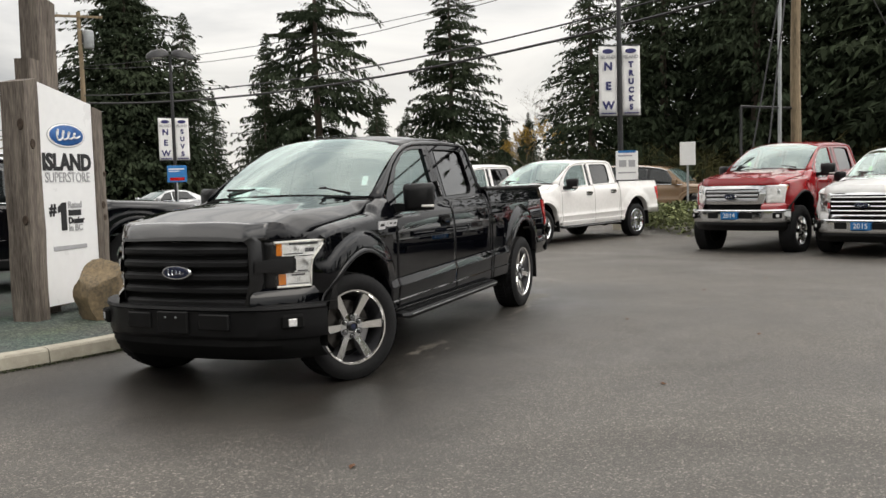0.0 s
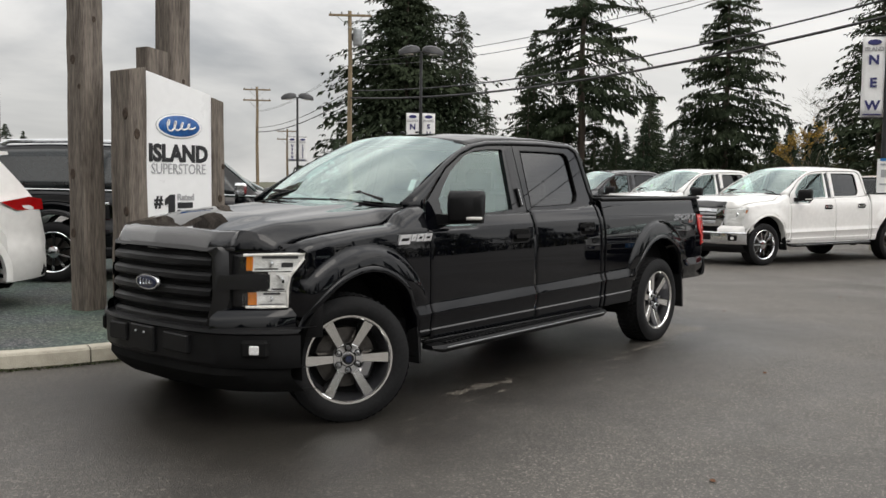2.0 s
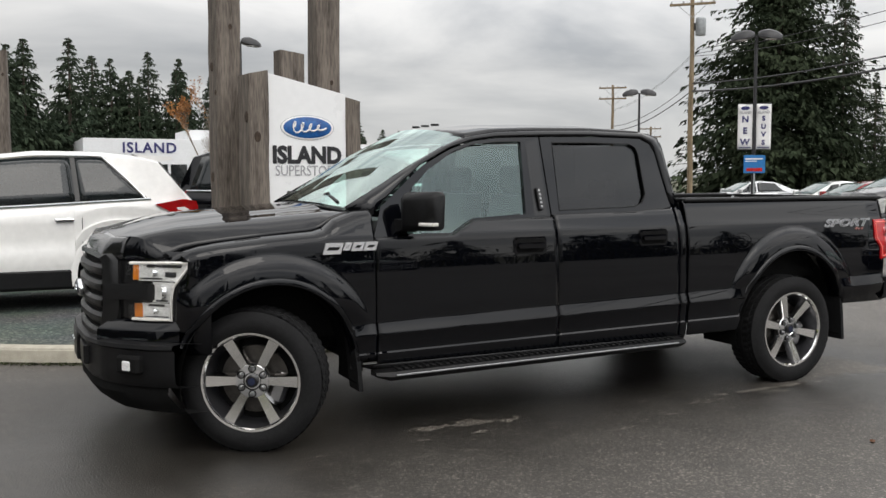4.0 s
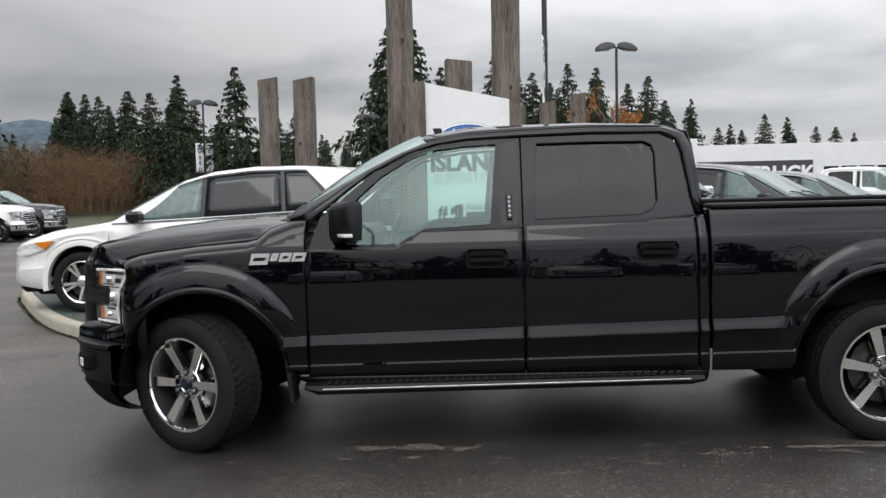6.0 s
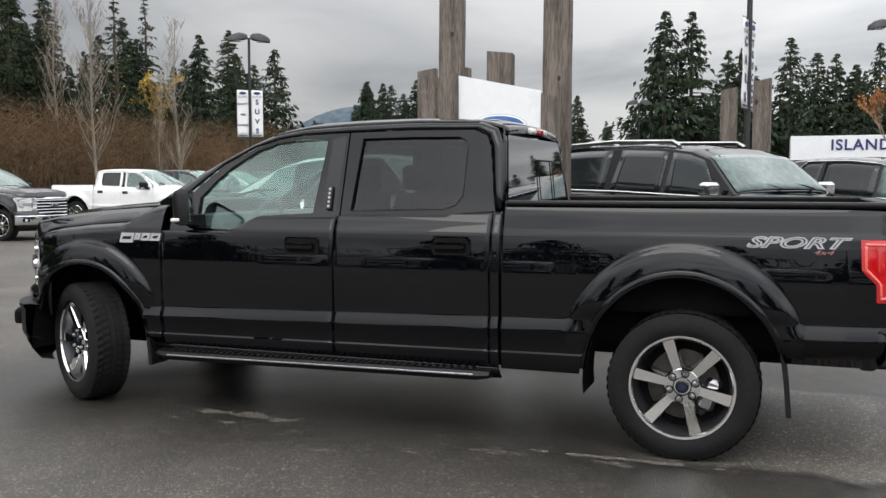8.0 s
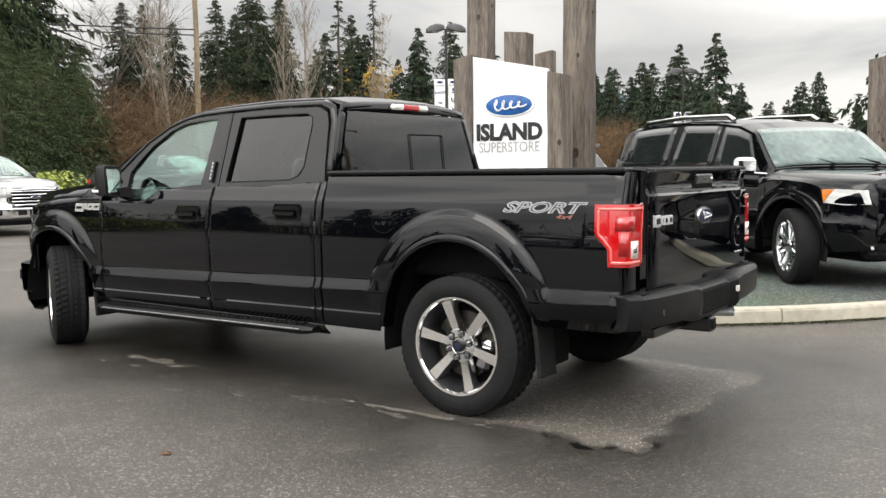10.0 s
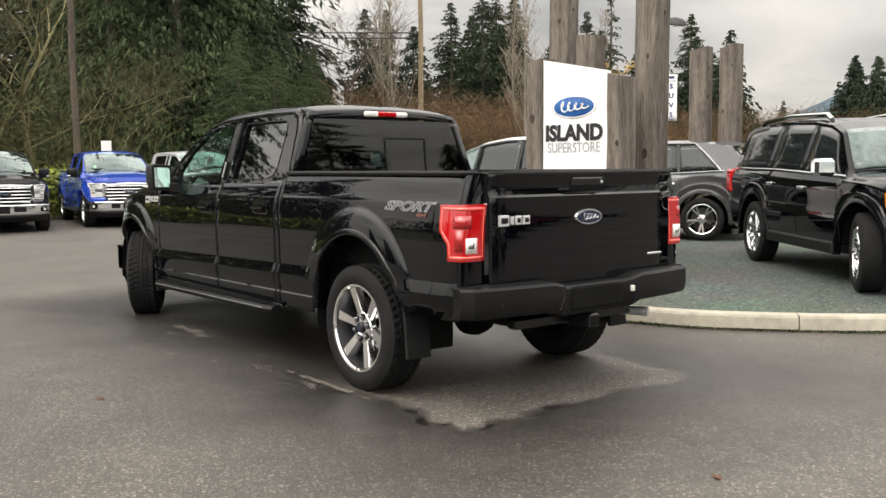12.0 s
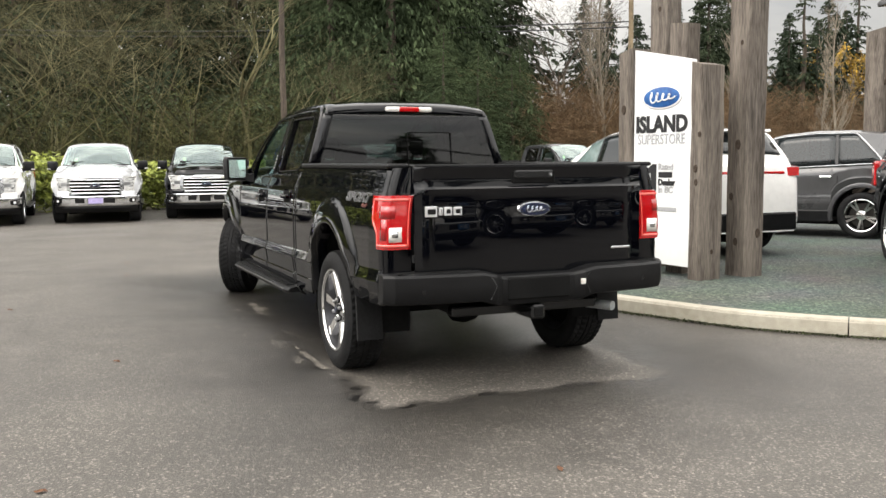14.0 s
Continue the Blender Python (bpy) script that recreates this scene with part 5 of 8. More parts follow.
    # front bumper
    by, bx = [0, 0.4, 0.6, 0.75, 0.85, 0.92, 0.955], [-2.86, -2.84, -2.79, -2.70, -2.60, -2.52, -2.455]
    sec = [(0.14, 0.635), (0.02, 0.640), (-0.012, 0.632), (-0.020, 0.612), (-0.002, 0.60), (-0.004, 0.50), (0.0, 0.43), (0.02, 0.405), (0.14, 0.40)]
    bump = P("bumper", Geo().grid([[(table(abs(y), by, bx) + dx, y, z) for dx, z in sec] for y in np.linspace(-0.955, 0.955, 45)]), PLASTIC if front == "dark" else CHROME, lab="matte black front bumper" if front == "dark" else "chrome front bumper")
    P("air_dam", Geo().grid([[(table(abs(y), by, bx) * 1.0 + dx, y * 0.97, z) for dx, z in ((0.02, 0.41), (0.015, 0.36), (0.06, 0.30), (0.12, 0.25), (0.25, 0.25))] for y in np.linspace(-0.93, 0.93, 35)]), CAVITY if front == "dark" else PLASTIC)
    for y0, y1, z0, z1 in ((-0.42, -0.17, 0.475, 0.585), (-0.09, 0.17, 0.445, 0.60), (0.24, 0.44, 0.475, 0.585)):
        xx = table(abs((y0 + y1) / 2), by, bx)
        P("bumper_panel", Geo().box(xx - 0.022, xx + 0.03, y0, y1, z0, z1, 0.008), PLASTIC, bump)
    if front == "dark":
        for q in (0.0, 0.09):
            P("plate_bolt", Geo().lathe([(0.008, 0), (0.007, -0.008), (0.001, -0.008)], (-2.885, q, 0.56), "x", 8), GALV, bump)
    if card:
        cd = P("year_card", Geo().box(-2.90, -2.885, -0.16, 0.16, 0.46, 0.59, 0.004), CARD_BLUE, bump, "blue card with the model year")
        if card != "-":
            lettering(card, 0.12, WHITE_CARD, Matrix.Translation((0, 0, dz)) @ pose(-2.905, 0, 0.525, 0, 0, -90), cd)
    # bed: rail caps, inner walls, floor, front wall
    for s in (1, -1):
        P("rail_cap", Geo().box(1.0, TAIL - 0.01, min(-s * 0.77, -s * 0.905), max(-s * 0.77, -s * 0.905), 1.348, 1.376, 0.01), PLASTIC)
        P("bed_wall", Geo().box(1.02, TAIL - 0.02, min(-s * 0.77, -s * 0.79), max(-s * 0.77, -s * 0.79), 0.78, 1.36), CAVITY)
    P("bed_floor", Geo().box(1.02, TAIL - 0.02, -0.77, 0.77, 0.76, 0.80, 0.005), CAVITY)
    P("bed_front", Geo().box(1.0, 1.03, -0.84, 0.84, 0.56, 1.345, 0.005), body)
    # tailgate
    tg = [(0.66, 0.040), (0.70, 0.050), (0.80, 0.0525), (0.90, 0.0530), (1.0, 0.0528), (1.1, 0.0518), (1.18, 0.0500), (1.226, 0.0560), (1.238, 0.0440), (1.27, 0.0385), (1.30, 0.0400), (1.335, 0.050), (1.352, 0.053), (1.36, 0.03), (1.36, -0.03)]
    rows = [[(TAIL + dx + 0.010 - 0.010 * (y / 0.76) ** 4, y, z) for z, dx in [(0.66, -0.03)] + tg] for y in np.linspace(-0.765, 0.765, 13)]
    gate = P("tailgate", Geo().grid(rows), body, solid=0.01)
    P("gate_cap", Geo().box(TAIL - 0.035, TAIL + 0.056, -0.765, 0.765, 1.352, 1.370, 0.006), PLASTIC, gate)
    P("handle_recess", Geo().box(TAIL + 0.02, TAIL + 0.062, -0.155, 0.155, 1.245, 1.345, 0.015), CAVITY, gate)
    P("gate_handle", Geo().box(TAIL + 0.04, TAIL + 0.070, -0.14, 0.14, 1.275, 1.338, 0.014), SATIN, gate)
    P("rear_camera", Geo().lathe([(0.012, 0.0), (0.010, 0.008), (0.001, 0.008)], (TAIL + 0.068, 0.11, 1.305), "x", 10), CHROME, gate)
    tb = P("emblem", oval(0.116, 0.048, 0, 0.0, -0.02).moved(pose(TAIL + 0.058, 0, 1.10, 0, 0, 90)), CHROME, gate, "chrome oval emblem")
    P("emblem_face", oval(0.101, 0.038, 0, -0.016, -0.025).moved(pose(TAIL + 0.058, 0, 1.10, 0, 0, 90)), EMBLEM_BLUE, tb)
    P("emblem_stroke", squiggle(0.12, 0.032, -0.028, 0.0035).moved(pose(TAIL + 0.058, 0, 1.10, 0, 0, 90)), CHROME, tb)
    # rear bumper with step and plate recess
    out = [(-0.955, -0.02), (-0.95, 0.04), (-0.90, 0.095), (-0.80, 0.125), (-0.50, 0.165), (-0.38, 0.172), (-0.30, 0.172), (-0.245, 0.135), (0.245, 0.135), (0.30, 0.172), (0.38, 0.172), (0.50, 0.165), (0.80, 0.125), (0.90, 0.095), (0.95, 0.04), (0.955, -0.02)]
    rows = []
    for y, d in out:
        top = 0.742 if abs(y) > 0.33 else (0.725 if abs(y) > 0.27 else 0.708)
        low = 0.575 if abs(y) > 0.33 else (0.548 if abs(y) > 0.27 else 0.535)
        rows.append([(TAIL - 0.06, y, top), (TAIL + d - 0.035, y, top + 0.003), (TAIL + d - 0.014, y, top - 0.004), (TAIL + d - 0.003, y, top - 0.016), (TAIL + d, y, 0.67), (TAIL + d - 0.002, y, low + 0.04), (TAIL + d - 0.016, y, low + 0.008), (TAIL + d - 0.04, y, low), (TAIL - 0.06, y, low)])
    rb = P("rear_bumper", Geo().grid(rows), PLASTIC if front == "dark" else CHROME, lab="black rear bumper" if front == "dark" else "chrome rear bumper", solid=0.01, angle=24)
    P("plate_recess", Geo().box(TAIL + 0.12, TAIL + 0.146, -0.215, 0.215, 0.565, 0.700, 0.01), CAVITY, rb)
    for s in (1, -1):
        P("bumper_step", Geo().box(TAIL - 0.02, TAIL + 0.085, min(-s * 0.42, -s * 0.88), max(-s * 0.42, -s * 0.88), 0.742, 0.754, 0.005), CAVITY, rb)
        P("bumper_edge", Geo().tube([(TAIL + 0.172, -s * 0.335, 0.715), (TAIL + 0.174, -s * 0.300, 0.66), (TAIL + 0.170, -s * 0.335, 0.585)], 0.005, 5), SATIN, rb)
        P("sensor", Geo().lathe([(0.02, 0), (0.018, 0.01), (0.001, 0.01)], (TAIL + 0.128, -s * 0.74, 0.65), "x", 12), SATIN, rb)
    P("plate_lamp", Geo().box(TAIL + 0.165, TAIL + 0.182, 0.27, 0.30, 0.64, 0.675, 0.003), WHITE_LENS, rb)
    P("hitch", Geo().box(TAIL - 0.1, TAIL + 0.13, -0.045, 0.045, 0.44, 0.525, 0.01).box(TAIL - 0.1, TAIL - 0.02, -0.5, 0.5, 0.46, 0.52, 0.01), SATIN)
    P("hitch_mouth", Geo().box(TAIL + 0.12, TAIL + 0.134, -0.028, 0.028, 0.456, 0.508), CAVITY)
    P("exhaust", Geo().tube([(TAIL - 0.6, 0.42, 0.45), (TAIL - 0.2, 0.46, 0.47), (TAIL + 0.06, 0.57, 0.47)], 0.030, 12), GALV)
    # chassis, axles, fuel tank, spare
    P("chassis", Geo().box(-2.5, TAIL - 0.1, -0.50, 0.50, 0.47, 0.62, 0.02).box(-1.42, 1.02, -0.84, 0.84, 0.42, 0.50, 0.02), CAVITY)
    P("rear_axle", Geo().tube([(AX_R, -0.72, HUB_Z), (AX_R, 0.72, HUB_Z)], 0.05, 10).lathe([(0.05, -0.14), (0.14, -0.08), (0.16, 0), (0.14, 0.08), (0.05, 0.14)], (AX_R, 0, HUB_Z), "y", 16), CAVITY)
    P("front_axle", Geo().tube([(AX_F, -0.72, HUB_Z), (AX_F, 0.72, HUB_Z)], 0.045, 8).box(-2.4, -1.6, -0.35, 0.35, 0.30, 0.50, 0.04), CAVITY)
    P("spare_wheel", Geo().lathe([(0.05, -0.1), (0.36, -0.1), (0.38, 0), (0.36, 0.1), (0.05, 0.1)], (TAIL - 0.45, 0, 0.56), "z", 28), RUBBER)
    P("firewall", Geo().grid([[(-1.40, y, z) for y in (-0.86, 0.86)] for z in (0.5, 1.30)]), CAVITY, solid=0.02)
    # cabin
    for y in (-0.40, 0.40):
        seat = P("seat", Geo().box(-0.72, -0.18, y - 0.26, y + 0.26, 0.62, 0.86, 0.05), SEAT)
        P("backrest", Geo().loft([[(-0.25 + dx, y - w, z), (-0.25 + dx, y + w, z), (-0.12 + dx, y + w, z), (-0.12 + dx, y - w, z)] for dx, w, z in ((0.0, 0.25, 0.80), (0.06, 0.26, 1.1), (0.12, 0.20, 1.40))]), SEAT, seat)
        P("head_rest", Geo().box(-0.13, -0.03, y - 0.13, y + 0.13, 1.42, 1.60, 0.03), SEAT, seat)
        P("rear_head_rest", Geo().box(0.62, 0.71, y - 0.13, y + 0.13, 1.36, 1.50, 0.03), SEAT, seat)
    P("rear_bench", Geo().box(0.20, 0.70, -0.68, 0.68, 0.62, 0.86, 0.05).box(0.62, 0.78, -0.68, 0.68, 0.8, 1.36, 0.04), SEAT)
    P("dashboard", Geo().box(-1.38, -0.98, -0.78, 0.78, 0.95, 1.26, 0.05), SEAT)
    wheel_path = [(-0.86 + 0.06 * math.sin(a), -0.40 + 0.19 * math.cos(a), 1.17 + 0.18 * math.sin(a)) for a in np.linspace(0, 2 * math.pi, 25)]
    sw = P("steering_wheel", Geo().tube(wheel_path, 0.016, 6), SEAT)
    P("wheel_boss", Geo().box(-0.90, -0.85, -0.56, -0.24, 1.12, 1.20, 0.02), SEAT, sw)
    P("cab_floor", Geo().box(-1.38, 0.95, -0.84, 0.84, 0.50, 0.62), CAVITY)
    P("inner_door", Geo().box(-1.3, 0.9, -0.84, -0.82, 0.6, 1.16).box(-1.3, 0.9, 0.82, 0.84, 0.6, 1.16), SEAT)
    P("headliner", Geo().grid([[(x, y, 1.79) for y in np.linspace(-0.63, 0.63, 5)] for x in (-0.55, 0.2, 0.85)]), HEADLINER)
    if not hero:
        P("window_sticker", Geo().box(-1.08, -1.075, 0.46, 0.52, 1.43, 1.53).moved(pose(-1.10, 0, 1.46, 0, 30, 0) @ Matrix.Translation((1.10, 0, -1.46))), STICKER, scr)
    if hero:
        P("inspection_sticker", Geo().box(-1.08, -1.075, -0.58, -0.53, 1.44, 1.53).moved(pose(-1.10, 0, 1.46, 0, 30, 0) @ Matrix.Translation((1.10, 0, -1.46))), WHITE_CARD, scr)
        # wing and tailgate nameplates as plain chrome shapes
        for s in (1, -1):
            ny = side_y(-1.5, 1.11) + 0.004
            for k, (wd, hh, z) in enumerate(((0.105, 0.064, 1.118), (0.040, 0.044, 1.128), (0.066, 0.050, 1.126), (0.074, 0.050, 1.126))):
                x0 = -1.632 + (0, 0.118, 0.168, 0.242)[k]
                q = 0.018
                P("nameplate", Geo().prism([(x0, z - hh / 2), (x0 + wd, z - hh / 2), (x0 + wd + q, z + hh / 2), (x0 + q, z + hh / 2)], "y", min(-s * (ny - 0.02), -s * (ny + 0.012)), max(-s * (ny - 0.02), -s * (ny + 0.012))), PLATE)
                P("nameplate_core", Geo().prism([(x0 + 0.020, z - hh / 7), (x0 + wd - 0.016, z - hh / 7), (x0 + wd + q - 0.020, z + hh / 7), (x0 + q + 0.016, z + hh / 7)], "y", min(-s * (ny - 0.02), -s * (ny + 0.014)), max(-s * (ny - 0.02), -s * (ny + 0.014))), SATIN)
        lean = math.degrees(math.atan2(side_y(2.53, 1.15, True) - side_y(2.53, 1.19, True), 0.04))
        def decal(text, size, x, z, mat, proud, name, **k):
            return lettering(text, size, mat, pose(x, -side_y(x, z, True) - proud, z, -lean, 0, 0), truck, name=name, **k)
        decal("SPORT", 0.076, 2.528, 1.172, DECAL, 0.009, "decal", stretch=2.0, bold=0.0035, slant=0.38)
        decal("SPORT", 0.076, 2.528, 1.172, SATIN, 0.0105, "decal_core", stretch=2.0, bold=-0.0022, slant=0.38)
        decal("4x4", 0.034, 2.665, 1.128, RED_DECAL, 0.009, "decal", stretch=1.8, slant=0.35)
        for k, (wd, hh) in enumerate(((0.075, 0.062), (0.026, 0.045), (0.05, 0.05), (0.055, 0.05))):
            y0 = -0.705 + (0, 0.085, 0.118, 0.176)[k]
            P("nameplate", Geo().box(TAIL + 0.050, TAIL + 0.072, y0, y0 + wd, 1.10 - hh / 2, 1.10 + hh / 2, 0.003), PLATE, gate)
            P("nameplate_core", Geo().box(TAIL + 0.05, TAIL + 0.074, y0 + 0.012, y0 + wd - 0.010, 1.10 - hh / 4, 1.10 + hh / 4, 0.003), SATIN, gate)
        P("nameplate", Geo().box(TAIL + 0.046, TAIL + 0.068, 0.55, 0.69, 0.835, 0.850, 0.003), CHROME, gate)
        # fuel flap outline
        rim = [(1.488 + 0.082 * math.cos(a), -(side_y(1.488 + 0.082 * math.cos(a), 1.068 + 0.056 * math.sin(a), True) + 0.006), 1.068 + 0.056 * math.sin(a)) for a in np.linspace(0, 2 * math.pi, 29)]
        P("fuel_flap", Geo().tube(rim, 0.0025, 5), CAVITY, truck)
        ky = 0.852 - (1.37 - 1.289) * 0.3147
        pad = P("keypad", Geo().box(-0.150, -0.118, -0.006, 0.012, -0.075, 0.075, 0.004).moved(pose(0, -ky - 0.004, 1.385, -17.5, 0, 4)), SATIN)
        for k in range(5):
            P("keypad_button", Geo().box(-0.141, -0.127, -0.009, -0.003, -0.062 + k * 0.027, -0.046 + k * 0.027, 0.002).moved(pose(0, -ky - 0.004, 1.385, -17.5, 0, 4)), GREY_INK, pad)
    return truck

# ---------------------------------------------------------------- sport utilities, crossovers and saloons
SPECS = {
    "suv": dict(x0=-2.46, x1=2.77, axle=1.51, half=0.985, hub=0.40, r=0.40, rim=0.27, base=0.36, arch=0.50, style="ten",
                top=[(-2.46, 0.98), (-2.40, 1.12), (-1.9, 1.165), (-1.25, 1.205), (-1.12, 1.228), (-0.62, 1.655), (-0.3, 1.755), (0.2, 1.815), (0.8, 1.84), (1.6, 1.845), (2.3, 1.815), (2.52, 1.755), (2.68, 1.38), (2.76, 1.15), (2.77, 0.95)],
                belt=[(-2.5, 1.06), (-1.2, 1.135), (0.83, 1.20), (2.8, 1.225)], roof=0.72,
                windows=[(-1.0, -0.02, -0.56, -0.02), (0.06, 0.98, 0.06, 0.90), (1.10, 2.50, 1.08, 2.38)], screen=(-1.10, -0.58)),
    "crossover": dict(x0=-2.37, x1=2.33, axle=1.425, half=0.955, hub=0.365, r=0.365, rim=0.255, base=0.27, arch=0.445, style="five",
                      top=[(-2.37, 0.72), (-2.30, 0.86), (-1.85, 0.99), (-1.25, 1.07), (-1.10, 1.10), (-0.25, 1.56), (0.1, 1.66), (0.6, 1.71), (1.2, 1.71), (1.70, 1.665), (1.88, 1.62), (2.12, 1.31), (2.26, 1.16), (2.33, 0.88)],
                      belt=[(-2.4, 0.92), (-1.1, 1.04), (0.5, 1.10), (2.4, 1.20)], roof=0.70,
                      windows=[(-0.95, 0.02, -0.28, 0.02), (0.07, 1.00, 0.07, 0.96), (1.05, 1.72, 1.01, 1.28)], screen=(-1.07, -0.22)),
    "saloon": dict(x0=-2.35, x1=2.35, axle=1.38, half=0.91, hub=0.33, r=0.33, rim=0.23, base=0.22, arch=0.41, style="five",
                   top=[(-2.35, 0.62), (-2.25, 0.74), (-1.75, 0.86), (-1.1, 0.94), (-0.95, 0.97), (-0.15, 1.38), (0.4, 1.45), (1.0, 1.40), (1.75, 1.10), (2.2, 1.05), (2.33, 0.98), (2.35, 0.7)],
                   belt=[(-2.4, 0.80), (-1.0, 0.92), (2.4, 1.0)], roof=0.66,
                   windows=[(-0.78, 0.10, -0.2, 0.10), (0.16, 1.35, 0.16, 0.95)], screen=(-0.92, -0.12)),
}


def wagon(kind, label, body, m, group="", front=CHROME, bright=CHROME, rails=False, steer=0.0):
    """A closed car that faces -x, with its base at the origin of m."""
    S = SPECS[kind]
    names = {"suv": ("suv", "suv"), "crossover": ("crossover", "crossover suv"), "saloon": ("saloon_car", "car")}[kind]
    car = thing(names[0], label, names[1], m, group)
    half, x0, x1, hub, arch = S["half"], S["x0"], S["x1"], S["hub"], S["arch"]
    tx, tz = [p[0] for p in S["top"]], [p[1] for p in S["top"]]
    bx, bz = [p[0] for p in S["belt"]], [p[1] for p in S["belt"]]
    PROF = [(0.0, 0.93), (0.08, 0.965), (0.25, 0.99), (0.42, 1.0), (0.46, 0.985), (0.60, 0.975), (0.78, 0.985), (0.86, 0.98), (0.94, 0.955), (1.0, 0.915)]

    def plan(x):
        return table(x, [x0, x0 + 0.12, x0 + 0.35, x0 + 0.8, x1 - 0.7, x1 - 0.25, x1 - 0.08, x1], [0.70, 0.84, 0.94, 1.0, 1.0, 0.965, 0.91, 0.84])

    def low(x):
        z = S["base"] + 0.10 * max(0, abs(x) - S["axle"] - 0.4)
        for xc in (-S["axle"], S["axle"]):
            k = (x - xc) / arch
            if abs(k) < 1:
                z = max(z, hub + (arch + 0.01) * math.sqrt(1 - k * k))
        return z

    def side_pt(x, w):
        """A point of the glasshouse side: w from 0 at the belt to 1 at the roof edge."""
        zt = table(x, tx, tz) - 0.05
        zb = min(table(x, bx, bz), zt - 0.02)
        y = half * plan(x) * (0.915 + (S["roof"] - 0.915) * w * max(0.15, min(1, (zt - zb) / 0.55)))
        return y, zb + (zt - zb) * w

    def ring(x):
        zl = low(x)
        yb, zb = side_pt(x, 0)
        pts = [(half * plan(x) * k, max(zl, zl + (zb - zl) * s)) for s, k in PROF]
        pts = [(y, z) for y, z in pts]
        pts += [side_pt(x, w) for w in (0.33, 0.66, 1.0)]
        ye, ze = pts[-1]
        zt = table(x, tx, tz)
        pts += [(ye * math.cos(radians(a)) ** 0.6, ze + (zt - ze) * math.sin(radians(a))) for a in (30, 60, 80)]
        left = [(x, -y, z) for y, z in pts]
        right = [(x, y, z) for y, z in pts[::-1]]
        return left + [(x, 0, zt)] + right

    xs = np.unique(np.round(np.r_[np.linspace(x0, x1, 50), tx, [c + arch * q for c in (-S["axle"], S["axle"]) for q in (-1, -0.97, -0.85, -0.65, -0.4, 0, 0.4, 0.65, 0.85, 0.97, 1)]], 3))
    part("body", Geo().loft([ring(x) for x in xs]), body, car, angle=28)
    for s in (1, -1):
        for xa, xb, xc, xd in S["windows"]:
            rows = []
            for w in np.linspace(0.06, 0.94, 6):
                row = []
                for u in np.linspace(0, 1, 9):
                    k = (w - 0.06) / 0.88
                    x = (xa + (xc - xa) * k) * (1 - u) + (xb + (xd - xb) * k) * u
                    y, z = side_pt(x, w)
                    row.append((x, -s * (y + 0.006), z))
                rows.append(row)
            part("window_pane", Geo().grid(rows), SCREEN_GLASS if (xa, kind) == (S["windows"][0][0], "crossover") else DARK_GLASS, car, solid=0.006)
        if kind != "saloon":
            (xa, _, xc, _), (_, xb, _, xd) = S["windows"][0], S["windows"][-1]
            rows = []
            for w in np.linspace(0.05, 0.95, 7):
                k = (w - 0.05) / 0.90
                rows.append([(x, -s * (side_pt(x, w)[0] + 0.003), side_pt(x, w)[1]) for x in np.linspace(xa + (xc - xa) * k - 0.01, xb + (xd - xb) * k + 0.015, 30)])
            part("pillar_band", Geo().grid(rows), SATIN, car)
            if not rails:
                edge = [(x, -s * (side_pt(x, 0.975)[0] + 0.008), side_pt(x, 0.975)[1]) for x in np.linspace(xc, xd, 14)]
                edge += [(xd + (xb - xd) * q + 0.03 * math.sin(math.pi * q), -s * (side_pt(xd + (xb - xd) * q, 0.975 - 0.95 * q)[0] + 0.008), side_pt(xd + (xb - xd) * q, 0.975 - 0.95 * q)[1]) for q in np.linspace(0.08, 1, 9)]
                part("window_trim", Geo().tube(edge, 0.011, 5), bright, car)
        belt = [(x, -s * (side_pt(x, 0)[0] + 0.012), side_pt(x, 0)[1] + 0.012) for x in np.linspace(S["windows"][0][0] - 0.1, S["windows"][-1][1] + 0.05, 14)]
        part("belt_moulding", Geo().tube(belt, 0.012, 5), bright, car)
        for xh in ((-0.06, 0.92) if kind != "saloon" else (-0.02, 0.95)):
            y = half * 0.985
            zz = table(xh, bx, bz) - 0.16
            part("handle", Geo().box(xh - 0.13, xh + 0.06, min(-s * (y - 0.01), -s * (y + 0.03)), max(-s * (y - 0.01), -s * (y + 0.03)), zz - 0.018, zz + 0.018, 0.01), bright, car)
        for xg in (S["windows"][0][0] - 0.12, S["windows"][0][1] + 0.04, S["windows"][1][1] + 0.06):
            gap = []
            for z in np.linspace(S["base"] + 0.12, table(xg, bx, bz), 8):
                zl = S["base"]
                q = (z - zl) / (table(xg, bx, bz) - zl)
                gap.append((xg, -s * (half * plan(xg) * table(q, [p[0] for p in PROF], [p[1] for p in PROF]) + 0.0015), z))
            part("door_gap", Geo().tube(gap, 0.004, 4), CAVITY, car)
        # mirror
        over = kind == "crossover"
        zm = table(-0.9, bx, bz) + (0.08 if over else 0.10)
        xm = S["windows"][0][0] + (0.26 if over else 0.12)
        part("door_mirror", Geo().box(xm - 0.10, xm + 0.06, min(-s * (half - 0.04), -s * (half + 0.19)), max(-s * (half - 0.04), -s * (half + 0.19)), zm - (0.07 if over else 0.09), zm + (0.07 if over else 0.09), 0.035), CHROME if rails else SATIN if over else body, car, "chrome mirror shell" if rails else "")
        # sill, arch lips
        part("sill", Geo().box(-S["axle"] + arch + 0.02, S["axle"] - arch - 0.02, min(-s * (half - 0.12), -s * (half - 0.005)), max(-s * (half - 0.12), -s * (half - 0.005)), S["base"] - 0.03, S["base"] + (0.17 if kind == "crossover" else 0.10), 0.02), PLASTIC if kind != "saloon" else body, car)
